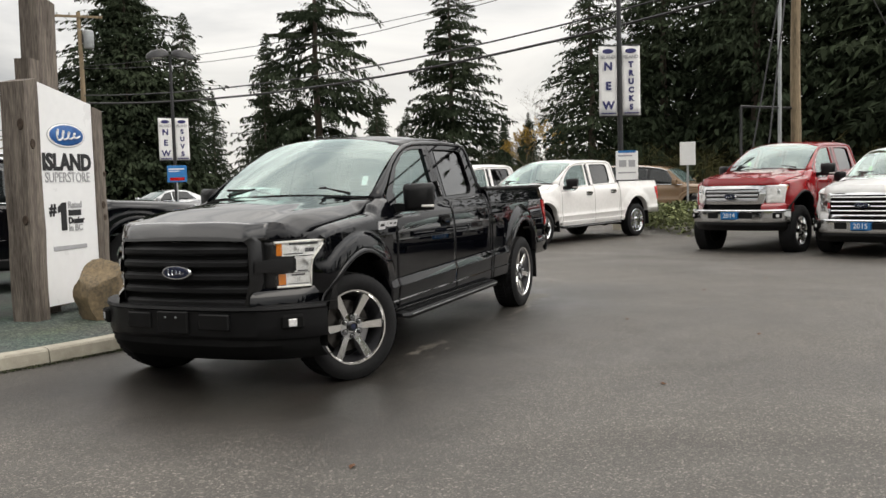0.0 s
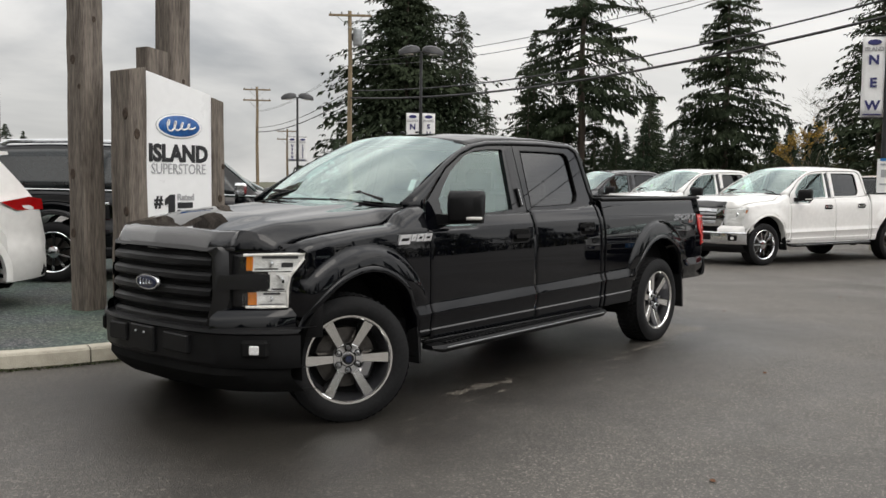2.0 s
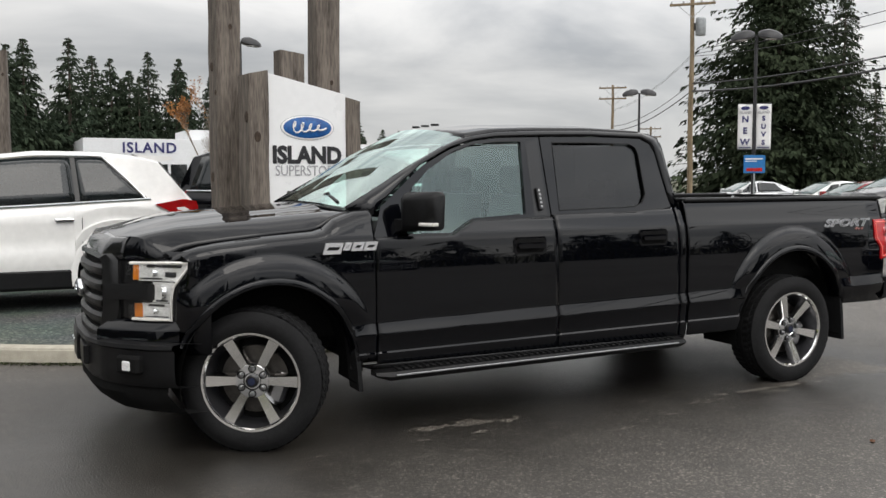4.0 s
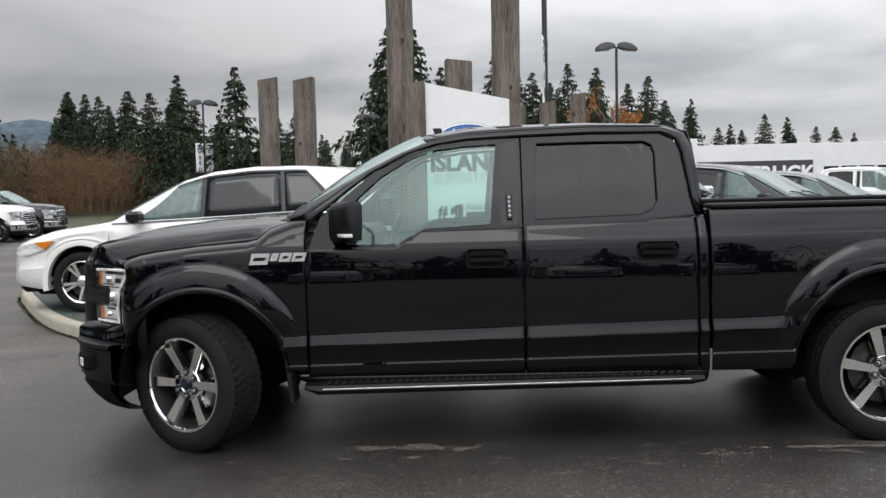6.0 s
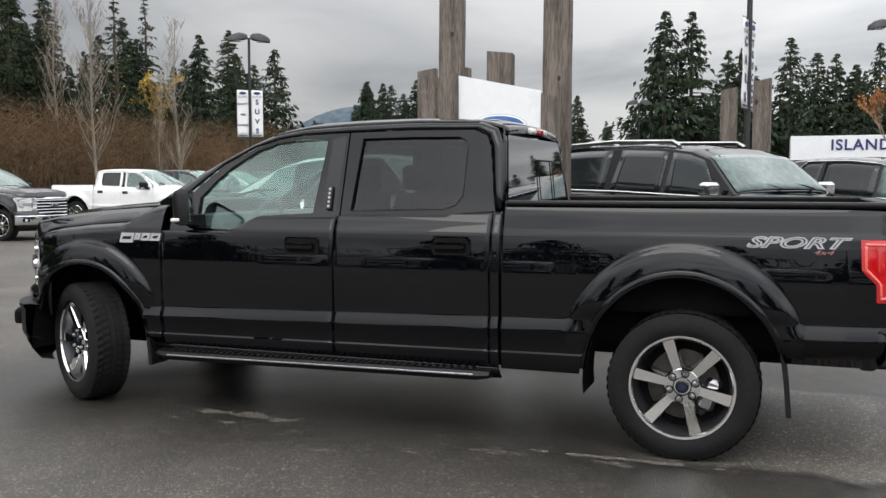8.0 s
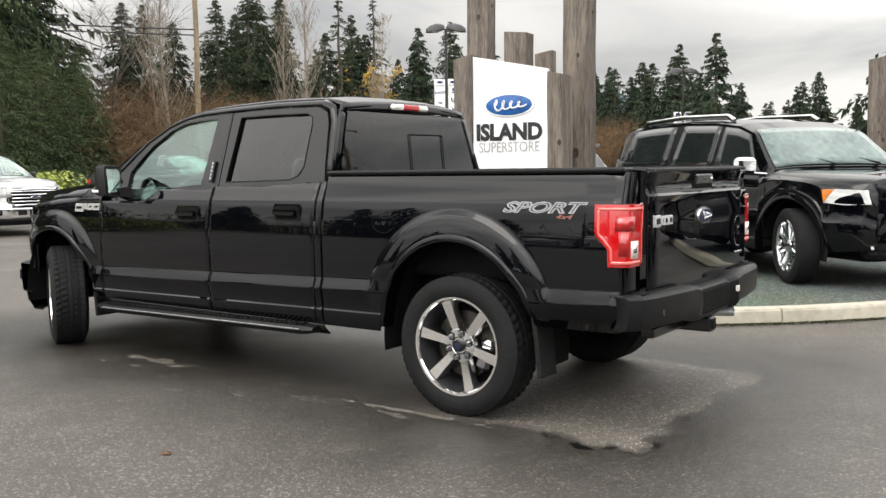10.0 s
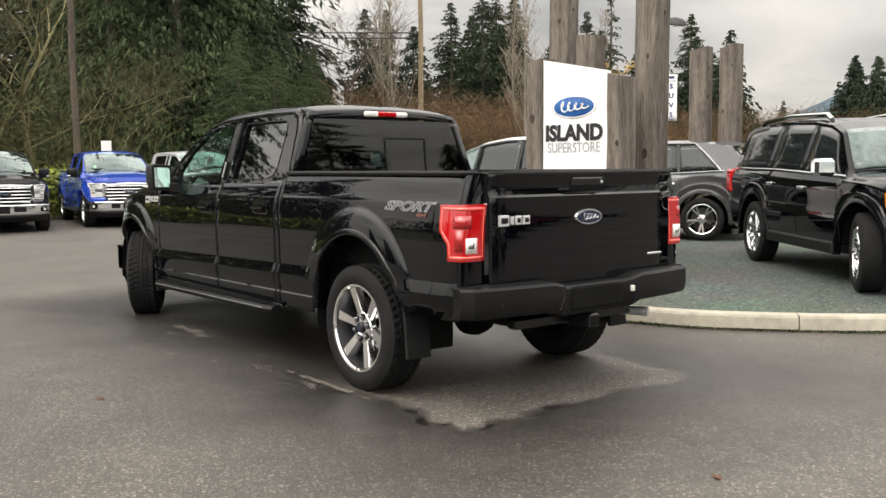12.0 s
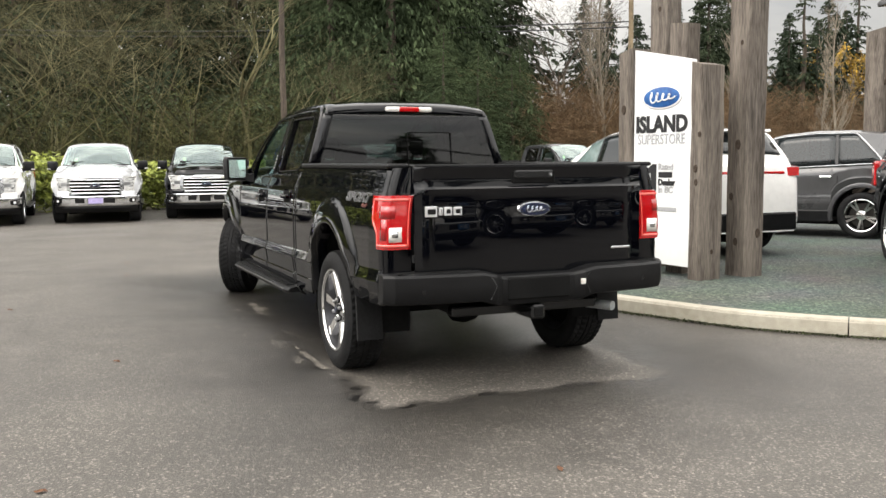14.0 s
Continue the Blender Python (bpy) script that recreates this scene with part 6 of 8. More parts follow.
        for xc in (-S["axle"], S["axle"]):
            rows = []
            for a in range(-12, 193, 8):
                rows.append([(xc - (arch + d) * math.cos(radians(a)), -s * (half * plan(xc - arch * math.cos(radians(a))) * 0.985 + o), hub + (arch + d + 0.01) * math.sin(radians(a))) for d, o in ((-0.02, -0.06), (-0.015, 0.012), (0.03, 0.016), (0.055, 0.004), (0.06, -0.02))])
            part("arch_lip", Geo().grid(rows), body, car)
            part("wheel_liner", Geo().grid([[(xc - arch * 0.99 * math.cos(radians(a)), -s * y, hub + arch * 0.99 * math.sin(radians(a))) for y in (half - 0.05, half - 0.4)] for a in range(-5, 186, 10)]), CAVITY, car)
            wheel(car, xc, -s * (half - 0.135), hub, steer if xc < 0 else 0, S["style"], S["r"], 0.25, S["rim"], spin=20)
        # lamps
        zh = 0.93 if kind == "suv" else tz[1] - 0.10
        def wrapped(outline, deep):
            g = Geo().prism(outline, "y", 0, 1)
            g.v = [(x, -s * half * (plan(x) * 1.012 - deep * k), z) for x, k, z in g.v]
            return g
        nose = [(0.03, -0.07), (0.06, 0.065), (0.30, 0.075), (0.44, 0.07), (0.42, -0.06), (0.20, -0.08)] if kind == "suv" else [(0.05, -0.06), (0.10, 0.03), (0.36, 0.085), (0.62, 0.105), (0.50, 0.0), (0.25, -0.075)]
        hl = part("headlamp", wrapped([(x0 + a, zh + b) for a, b in nose], 0.10), LAMP_CHROME, car)
        tail_of = nose[2:5]
        part("turn_lens", wrapped([(x0 + a + 0.004, zh + b * 1.02) for a, b in tail_of], 0.09).moved(Matrix.Translation((0, -s * 0.004, 0))), AMBER, hl)
        zt = {"suv": 1.10, "crossover": 1.09, "saloon": 0.86}[kind]
        if kind == "suv":
            part("tail_lamp", Geo().box(x1 - 0.22, x1 - 0.01, min(-s * half * 0.75, -s * half * 0.955), max(-s * half * 0.75, -s * half * 0.955), zt - 0.22, zt + 0.12, 0.03), RED_LENS, car)
        else:
            outl = [(x1 - 0.52, zt + 0.03), (x1 - 0.36, zt - 0.055), (x1 - 0.04, zt - 0.050), (x1 - 0.07, zt + 0.06), (x1 - 0.22, zt + 0.085)]
            g = Geo().prism(outl, "y", 0, 1)
            g.v = [(x, -s * half * (0.70 + (plan(x) * 1.008 - 0.70) * (1 - k)), z) for x, k, z in g.v]
            part("tail_lamp", g, RED_LENS, car)
        part("fog_lamp", Geo().box(x0 + 0.02, x0 + 0.14, min(-s * 0.52, -s * 0.70), max(-s * 0.52, -s * 0.70), 0.42, 0.48, 0.012), LAMP_CHROME, car)
        if rails:
            part("roof_rail", Geo().tube([(0.0, -s * 0.60, 1.785), (0.12, -s * 0.60, 1.845), (1.2, -s * 0.60, 1.880), (2.1, -s * 0.60, 1.855), (2.22, -s * 0.60, 1.80)], 0.030, 8), CHROME, car)
    # windscreen and rear glass laid on the shell
    def top_patch(xa, xb, n=7, wide=0.94):
        rows = []
        for x in np.linspace(xa, xb, n):
            ye, ze = side_pt(x, 1.0)
            zt = table(x, tx, tz)
            rows.append([(x - 0.005, ye * wide * k, ze + (zt - ze) * math.sqrt(max(0.0, 1 - (abs(k) * wide) ** (1 / 0.6 * 1.2))) + 0.010) for k in np.linspace(-1, 1, 13)])
        return Geo().grid(rows)
    part("windscreen", top_patch(S["screen"][0], S["screen"][1]), SCREEN_GLASS, car, solid=0.006)
    for y0, y1 in ((-0.55, 0.0), (0.05, 0.55)):
        xw = S["screen"][0]
        zw = table(xw, tx, tz)
        part("wiper", Geo().tube([(xw - 0.02, y0, zw + 0.01), (xw + 0.10, (y0 + y1) / 2, zw + 0.085), (xw + 0.12, y1, zw + 0.10)], 0.010, 4), PLASTIC, car)
    rx = {"suv": (2.53, 2.67), "crossover": (1.90, 2.11), "saloon": (1.08, 1.68)}[kind]
    part("rear_window", top_patch(rx[0], rx[1], 5, 0.86).moved(Matrix.Translation((0.014, 0, 0))), DARK_GLASS, car, solid=0.006)
    if kind == "crossover":
        part("roof_spoiler", Geo().loft([[(1.62, -y, 1.675), (2.04, -y * 0.96, 1.645), (2.05, -y * 0.96, 1.615), (1.82, -y, 1.58)] for y in (0.60, 0.2, -0.2, -0.60)]), body, car)
        part("tail_band", Geo().box(x1 - 0.10, x1 - 0.045, -0.62, 0.62, 1.06, 1.10, 0.008), RED_LENS, car)
    gz = (0.72, 1.02) if kind == "suv" else ((0.52, 0.78) if kind == "crossover" else (0.46, 0.62))
    grille = part("grille", Geo().box(x0 - 0.03, x0 + 0.10, -0.56, 0.56, gz[0], gz[1], 0.03), front, car)
    for k in range(4):
        z = gz[0] + (gz[1] - gz[0]) * (k + 0.6) / 4.3
        part("grille_slot", Geo().box(x0 - 0.034, x0 - 0.02, -0.50, 0.50, z - 0.014, z + 0.014), CAVITY, grille)
    part("lower_bumper", Geo().box(x0 + 0.03, x0 + 0.25, -half * 0.70, half * 0.70, S["base"] - 0.04, S["base"] + 0.22, 0.05), PLASTIC, car)
    part("rear_bumper", Geo().box(x1 - 0.30, x1 + 0.015, -half * 0.86, half * 0.86, S["base"] + 0.04, S["base"] + 0.33, 0.05), PLASTIC if kind != "saloon" else body, car)
    part("underbody", Geo().box(x0 + 0.2, x1 - 0.25, -half * 0.62, half * 0.62, S["base"] - 0.08, S["base"] + 0.25, 0.04), CAVITY, car)
    return car


# ---------------------------------------------------------------- plants
def rand_dir(rng, flat=1.0):
    a = rng.uniform(0, 2 * math.pi)
    return Vector((math.cos(a), math.sin(a), rng.uniform(-flat, flat))).normalized()


def conifer_meshes(seed, base=0.06, width=0.20, whorls=34, per=6, sprays=7, size=0.028, droop=0.35, sparse=0.0, mat=NEEDLE, power=0.85, frond=0.17):
    """A conifer of height 1: the trunk, and a crown of drooping needle sprays along its limbs."""
    rng = random.Random(seed)
    trunk = Geo().tube([(0.004 * rng.uniform(-1, 1), 0.004 * rng.uniform(-1, 1), z) for z in np.linspace(0, 0.99, 9)], 0.016, 8, 0.12)
    v, f = [], []
    lean = rng.uniform(0, 6.28)
    for w in range(whorls):
        q = w / (whorls - 1)
        z = base + (0.985 - base) * q ** 0.92
        reach = width * ((1 - q) ** power) * (1 + 0.16 * math.sin(7 * q + seed)) + 0.006
        for b in range(per):
            if rng.random() < sparse:
                continue
            a = 2 * math.pi * (b + rng.uniform(-0.5, 0.5)) / per + w * 2.4
            zq = min(1.0, max(0.0, (w + rng.uniform(-2.2, 2.2)) / (whorls - 1)))
            z = base + (0.985 - base) * zq ** 0.92
            reach = width * ((1 - zq) ** power) * (1 + 0.14 * math.sin(11 * zq + seed)) + 0.006
            L = reach * rng.choice((rng.uniform(0.5, 0.95), rng.uniform(0.8, 1.15))) * (1 + 0.15 * math.cos(a - lean))
            out = Vector((math.cos(a), math.sin(a), 0))
            across = Vector((-out.y, out.x, 0))
            tip_drop = L * droop * rng.uniform(0.2, 1.4)
            rise = rng.uniform(-0.12, 0.30) * L
            limb = [Vector((0, 0, z)) + out * L * t + Vector((0, 0, rise * t - tip_drop * t * t)) for t in (0, 0.5, 1.0)]
            k = len(v)
            thin = 0.0022 + 0.010 * L
            v += [tuple(limb[0] + Vector((0, 0, thin))), tuple(limb[0] - Vector((0, 0, thin))), tuple(limb[2])]
            f.append((k, k + 1, k + 2))
            twigs = max(4, sprays // 4)
            for tw in range(twigs):
                t = 0.12 + 0.88 * (tw + rng.random()) / twigs
                root = Vector((0, 0, z)) + out * L * t + Vector((0, 0, rise * t - tip_drop * t * t))
                side = 1 if tw % 2 else -1
                td = (out * rng.uniform(0.35, 0.9) + across * side * rng.uniform(0.35, 1.0) + Vector((0, 0, rng.uniform(-0.45, 0.10)))).normalized()
                tl = (frond * 2.1 * L * (1.12 - t) + 0.006) * rng.uniform(0.6, 1.25)
                for q in range(4):
                    c = root + td * tl * (q + rng.random()) / 4 + Vector((0, 0, -tl * 0.12 * q * q / 9))
                    d = (td * rng.uniform(0.3, 1.0) + across * rng.uniform(-0.5, 0.5) + Vector((0, 0, rng.uniform(-0.9, 0.05)))).normalized()
                    n = (Vector((0, 0, 1)) + across * rng.uniform(-1.2, 1.2) + out * rng.uniform(-1.0, 1.0)).normalized()
                    wd = d.cross(n).normalized()
                    ln = size * rng.uniform(0.55, 1.5) * (0.34 + 0.72 * (1 - zq))
                    ww = ln * rng.uniform(0.16, 0.30)
                    k = len(v)
                    mid = c + d * ln * 0.45
                    end = c + d * ln + Vector((0, 0, -ln * 0.30))
                    v += [tuple(c), tuple(mid + wd * ww), tuple(end), tuple(mid - wd * ww)]
                    f += [(k, k + 1, k + 2, k + 3)]
    crown = Geo().add(v, f).mesh("crown", mat, smooth=False, clean=False)
    return trunk.mesh("trunk", BARK), crown


FIRS = [conifer_meshes(11, width=0.24, whorls=38, per=8, sprays=32, size=0.022), conifer_meshes(12, width=0.28, whorls=36, per=8, sprays=32, size=0.023), conifer_meshes(13, width=0.21, whorls=38, per=7, sprays=32, sparse=0.08, size=0.021), conifer_meshes(14, width=0.26, whorls=36, per=8, sprays=32, droop=0.5, base=0.06, size=0.021)]
BIG_FIRS = [conifer_meshes(21, width=0.27, whorls=42, per=9, sprays=36, size=0.019, droop=0.45, base=0.02, power=0.74), conifer_meshes(22, width=0.31, whorls=42, per=9, sprays=36, size=0.020, droop=0.5, base=0.02, power=0.68)]
CEDARS = [conifer_meshes(24, width=0.27, whorls=44, per=9, sprays=64, size=0.0125, droop=0.65, base=0.01, power=0.74, frond=0.20, mat=CEDAR), conifer_meshes(25, width=0.31, whorls=42, per=9, sprays=64, size=0.0130, droop=0.7, base=0.01, power=0.68, frond=0.20, mat=CEDAR)]
LAYERED = conifer_meshes(23, width=0.25, whorls=30, per=9, sprays=96, size=0.019, droop=0.26, base=0.12, sparse=0.12, power=0.62)
PINES = [conifer_meshes(31, base=0.26, width=0.23, whorls=24, per=5, sprays=170, size=0.016, droop=0.40, sparse=0.16, power=0.32, frond=0.14), conifer_meshes(32, base=0.15, width=0.13, whorls=26, per=5, sprays=20, sparse=0.3, size=0.022, frond=0.10)]
FAR_FIRS = [conifer_meshes(41, width=0.28, whorls=38, per=7, sprays=12, size=0.036, mat=NEEDLE2, droop=0.22, power=0.98), conifer_meshes(42, width=0.33, whorls=38, per=7, sprays=12, size=0.038, mat=NEEDLE2, droop=0.26, power=1.0), conifer_meshes(43, width=0.24, whorls=38, per=7, sprays=12, size=0.034, mat=NEEDLE2, sparse=0.05, droop=0.16)]


def plant(meshes, x, y, h, wide=1.0, turn=0.0, z=-0.05, name="conifer", label="tall dark green conifer standing behind the car park", category="tree", group=""):
    ob = thing(name, label, category, pose(x, y, z, 0, 0, turn), group)
    scale = Matrix.Diagonal((h * wide, h * wide, h, 1))
    part("trunk", meshes[0], None, ob, m=scale)
    part("crown", meshes[1], None, ob, m=scale)
    return ob


def bare_tree_meshes(seed, leaf=None, depth=5, spread=0.5, leaves=0, stems=1, bark=None, thick=0.014):
    """A leafless broad-leaved tree of height 1, with twigs, and a few clinging leaves where leaf is given."""
    rng = random.Random(seed)
    g, gb, lv, lf = Geo(), Geo(), [], []

    def grow(p, d, length, r, level):
        q = p + d * length * 0.5 + Vector((rng.uniform(-1, 1), rng.uniform(-1, 1), 0)) * length * 0.05
        e = q + (d + Vector((rng.uniform(-1, 1), rng.uniform(-1, 1), rng.uniform(-0.2, 0.6))) * 0.18).normalized() * length * 0.5
        (g if level < 2 else gb).tube([p, q, e], r, 5 if level < 2 else 3, 0.55)
        if level >= depth - 2 and leaves:
            for _ in range(leaves):
                c = p + (e - p) * rng.random() + rand_dir(rng) * 0.012
                a, b = rand_dir(rng) * 0.009, rand_dir(rng) * 0.007
                k = len(lv)
                lv.extend([tuple(c - a), tuple(c + b), tuple(c + a), tuple(c - b)])
                lf.append((k, k + 1, k + 2, k + 3))
        if level < depth:
            for n in range(rng.choice((2, 3, 3) if level else (3, 4))):
                side = rand_dir(rng, 0.3)
                nd = (d * rng.uniform(0.7, 1.1) + side * spread * rng.uniform(0.6, 1.2) + Vector((0, 0, 0.12))).normalized()
                grow(p + (e - p) * rng.uniform(0.55, 1.0), nd, length * rng.uniform(0.62, 0.82), r * 0.55, level + 1)

    for _ in range(stems):
        d = (Vector((0, 0, 1)) + rand_dir(rng, 0.1) * (0.05 if stems == 1 else 0.35)).normalized()
        grow(Vector((0, 0, 0)), d, 0.30, thick / stems ** 0.5, 0)
    top = max(p[2] for p in gb.v)
    gb.v = [(x / top, y / top, z / top) for x, y, z in gb.v]
    g.v = [(x / top, y / top, z / top) for x, y, z in g.v]
    trunk = g.mesh("trunk", bark or GREYBARK, smooth=False, clean=False)
    twigs = gb.mesh("crown", bark or GREYBARK, smooth=False, clean=False)
    if not leaf or not lv:
        return (trunk, None, twigs)
    crown = Geo().add([(x / top, y / top, z / top) for x, y, z in lv], lf).mesh("crown", leaf, smooth=False, clean=False)
    return trunk, crown, twigs


def birch_meshes(seed, bark=None, reach=0.20):
    """A slender leafless tree of height 1: one wavering stem with thin rising side branches and twigs."""
    rng = random.Random(seed)
    stem = [Vector((0.012 * math.sin(5 * q + seed), 0.012 * math.sin(7 * q + 2 * seed), q)) for q in np.linspace(0, 1, 14)]
    g, gb = Geo().tube(stem, 0.0085, 6, 0.12), Geo()
    for _ in range(64):
        q = 0.16 + 0.80 * rng.random() ** 0.9
        k = min(12, int(q * 13))
        p = stem[k] + (stem[k + 1] - stem[k]) * (q * 13 - k)
        a = rng.uniform(0, 6.28)
        L = (reach * (1 - q) ** 0.7 + 0.05) * rng.uniform(0.6, 1.25)
        out = Vector((math.cos(a), math.sin(a), 0))
        tip = p + out * L * rng.uniform(0.35, 0.6) + Vector((0, 0, L))
        mid = p + (tip - p) * 0.5 + out * L * 0.07
        gb.tube([p, mid, tip], 0.0026 * (1.15 - q), 3, 0.35)
        for _ in range(7):
            t = rng.uniform(0.25, 1.0)
            c = p + (tip - p) * t
            e = c + (rand_dir(rng, 0.2) * 0.5 + Vector((0, 0, 0.8))).normalized() * L * rng.uniform(0.18, 0.45)
            gb.tube([c, e], 0.0011, 3, 0.4)
    return g.mesh("trunk", bark or GREYBARK, smooth=False, clean=False), None, gb.mesh("crown", bark or GREYBARK, smooth=False, clean=False)


BARE = [bare_tree_meshes(54, spread=0.85, depth=6, thick=0.011, bark=DUSKBARK), birch_meshes(52), birch_meshes(57, reach=0.15)]
MOSSY = [bare_tree_meshes(61, spread=0.9, depth=6, bark=LICHEN, thick=0.006), bare_tree_meshes(62, spread=1.0, depth=6, stems=4, bark=LICHEN, thick=0.007)]
YELLOW = bare_tree_meshes(71, LEAF_YELLOW, depth=5, spread=0.6, leaves=9)
ORANGE = bare_tree_meshes(72, LEAF_ORANGE, depth=5, spread=0.5, leaves=9)


def plant_bare(meshes, x, y, h, turn=0.0, wide=1.0, label="bare leafless tree with thin grey branches", z=-0.05):
    ob = thing("broadleaf_tree", label, "tree", pose(x, y, z, 0, 0, turn))
    scale = Matrix.Diagonal((h * wide, h * wide, h, 1))
    part("trunk", meshes[0], None, ob, m=scale)
    part("crown", meshes[2], None, ob, m=scale)
    if meshes[1]:
        part("crown", meshes[1], None, ob, m=scale)
    return ob


def brush(name, label, seed, spots, count, height, mat, spread=1.4, twigs=5, thick=0.02, base=0.0, lean=0.4):
    """A thicket of leafless stems and twigs round a run of spots."""
    rng = random.Random(seed)
    v, f = [], []
    for _ in range(count):
        k = rng.randrange(len(spots) - 1)
        t = rng.random()
        (xa, ya), (xb, yb) = spots[k], spots[k + 1]
        p = Vector((xa + (xb - xa) * t + rng.gauss(0, spread), ya + (yb - ya) * t + rng.gauss(0, spread), base))
        h = height * rng.uniform(0.45, 1.1)
        d = (Vector((0, 0, 1)) + rand_dir(rng, 0.2) * lean * rng.random()).normalized()
        e = p + d * h
        side = rand_dir(rng, 0.0)
        i = len(v)
        v += [tuple(p - side * thick), tuple(p + side * thick), tuple(e)]
        f.append((i, i + 1, i + 2))
        for _ in range(twigs):
            c = p + d * h * rng.uniform(0.25, 0.95)
            td = (d * rng.uniform(0.2, 0.9) + rand_dir(rng, 0.6)).normalized()
            ln = h * rng.uniform(0.12, 0.34)
            side = td.cross(rand_dir(rng)).normalized()
            i = len(v)
            m = c + td * ln * 0.6
            v += [tuple(c - side * thick * 0.6), tuple(c + side * thick * 0.6), tuple(m + side * thick * 0.5), tuple(c + td * ln), tuple(m - side * thick * 0.5)]
            f += [(i, i + 1, i + 2, i + 4), (i + 4, i + 2, i + 3)]
    ob = new(name, Geo().add(v, f).mesh(name, mat, smooth=False, clean=False))
    return tagged(ob, label, "thicket", kind="stuff")


def leafy(name, label, seed, spots, count, height, depth, leaf, mat, base=0.0, category="hedge"):
    """A clipped or low leafy mass of single leaves with an uneven top."""
    rng = random.Random(seed)
    v, f = [], []
    for _ in range(count):
        k = rng.randrange(len(spots) - 1)
        t = rng.random()
        (xa, ya), (xb, yb) = spots[k], spots[k + 1]
        px, py = xa + (xb - xa) * t, ya + (yb - ya) * t
        top = height * (0.75 + 0.35 * noise.noise(Vector((px * 0.9, py * 0.9, seed))) + 0.12 * noise.noise(Vector((px * 4, py * 4, seed))))
        q = rng.random()
        c = Vector((px + rng.gauss(0, depth * 0.4), py + rng.gauss(0, depth * 0.4), base + top * q ** 0.6))
        a, b = rand_dir(rng) * leaf * rng.uniform(0.6, 1.3), rand_dir(rng) * leaf * 0.5
        i = len(v)
        v += [tuple(c - a), tuple(c + b), tuple(c + a), tuple(c - b)]
        f.append((i, i + 1, i + 2, i + 3))
    ob = new(name, Geo().add(v, f).mesh(name, mat, smooth=False, clean=False))
    return tagged(ob, label, category, kind="stuff")

# ---------------------------------------------------------------- ground, car park, island and kerb


def ground_height(x, y):
    z = -0.03
    z += 2.6 * smoothstep(-23, -60, x) if x < -23 else 0.0
    return z


xs = [-900, -300, -120, -80, -60, -50, -42, -36, -30, -26, -23, -20, 0, 30, 60, 120, 300, 900]
ys = [-900, -300, -100, -50, -20, 0, 20, 50, 100, 300, 900]
ground = part("ground", Geo().grid([[(x, y, ground_height(x, y)) for y in ys] for x in xs]), SOIL)
tagged(ground, "rough brown and green ground with leaf litter", "ground", kind="structure")
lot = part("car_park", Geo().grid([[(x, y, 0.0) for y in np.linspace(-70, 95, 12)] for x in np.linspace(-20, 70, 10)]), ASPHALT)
tagged(lot, "worn damp grey asphalt of an open car park", "asphalt", kind="structure")

KERB = [(-7.2, 7.6), (-6.3, 5.9), (-5.2, 4.15), (-4.2, 3.05), (-3.3, 2.39), (-2.6, 2.02), (-2.0, 1.85), (-1.4, 1.74), (-0.5, 1.72), (0.3, 1.86), (0.95, 2.06), (1.9, 2.42), (2.4, 2.76), (2.9, 3.2), (3.35, 3.72), (4.1, 4.65), (5.0, 6.0), (6.4, 8.4), (8.6, 12.0), (9.4, 14.5), (8.0, 16.5), (2.5, 17.6), (-4.0, 16.5), (-7.5, 13.0), (-7.9, 10.0), (-7.2, 7.6)]
ISLAND_Z = 0.125


def along(points, step):
    """Even points along a run, corners rounded by a smooth curve through them."""
    dense = []
    n = len(points)
    for k in range(n - 1):
        p0, p1, p2, p3 = (Vector((*points[i], 0)) for i in ((k - 1) if k else n - 2, k, k + 1, k + 2 if k + 2 < n else 1))
        for t in np.linspace(0, 1, 14, endpoint=False):
            dense.append(0.5 * (2 * p1 + (p2 - p0) * t + (2 * p0 - 5 * p1 + 4 * p2 - p3) * t * t + (3 * p1 - p0 - 3 * p2 + p3) * t ** 3))
    dense.append(Vector((*points[-1], 0)))
    out, need = [dense[0]], step
    for a, b in zip(dense, dense[1:]):
        while (b - out[-1]).length >= step and (b - a).length > 0:
            d = (b - out[-1]).normalized()
            out.append(out[-1] + d * step)
    return out


run = along(KERB, 0.2)
island = part("island_top", Geo().add([(p.x, p.y, ISLAND_Z) for p in run], [tuple(range(len(run)))]), GRAVEL, smooth=False)
tagged(island, "grey-green fine gravel top of the raised display island", "gravel", kind="structure")
kerb = thing("kerb", "pale cream concrete kerb round the gravel island", "kerb", kind="structure")
SEC = [(0.02, 0.0), (0.0, 0.02), (0.012, 0.115), (0.035, 0.135), (0.075, 0.14), (0.15, 0.14), (0.15, 0.0)]
per = 13
for k in range(0, len(run) - 1, per):
    seg = run[k:k + per + 1]
    if len(seg) < 2:
        continue
    rings = []
    for i, p in enumerate(seg):
        j = k + i
        d = (run[min(j + 1, len(run) - 1)] - run[max(j - 1, 0)]).normalized()
        nrm = Vector((-d.y, d.x, 0))
        q = p + d * (0.005 if i == 0 else (-0.005 if i == len(seg) - 1 else 0))
        rings.append([tuple(q + nrm * (o - 0.02) + Vector((0, 0, z))) for o, z in SEC])
    part("kerb_stone", Geo().loft(rings), CONCRETE, kerb)

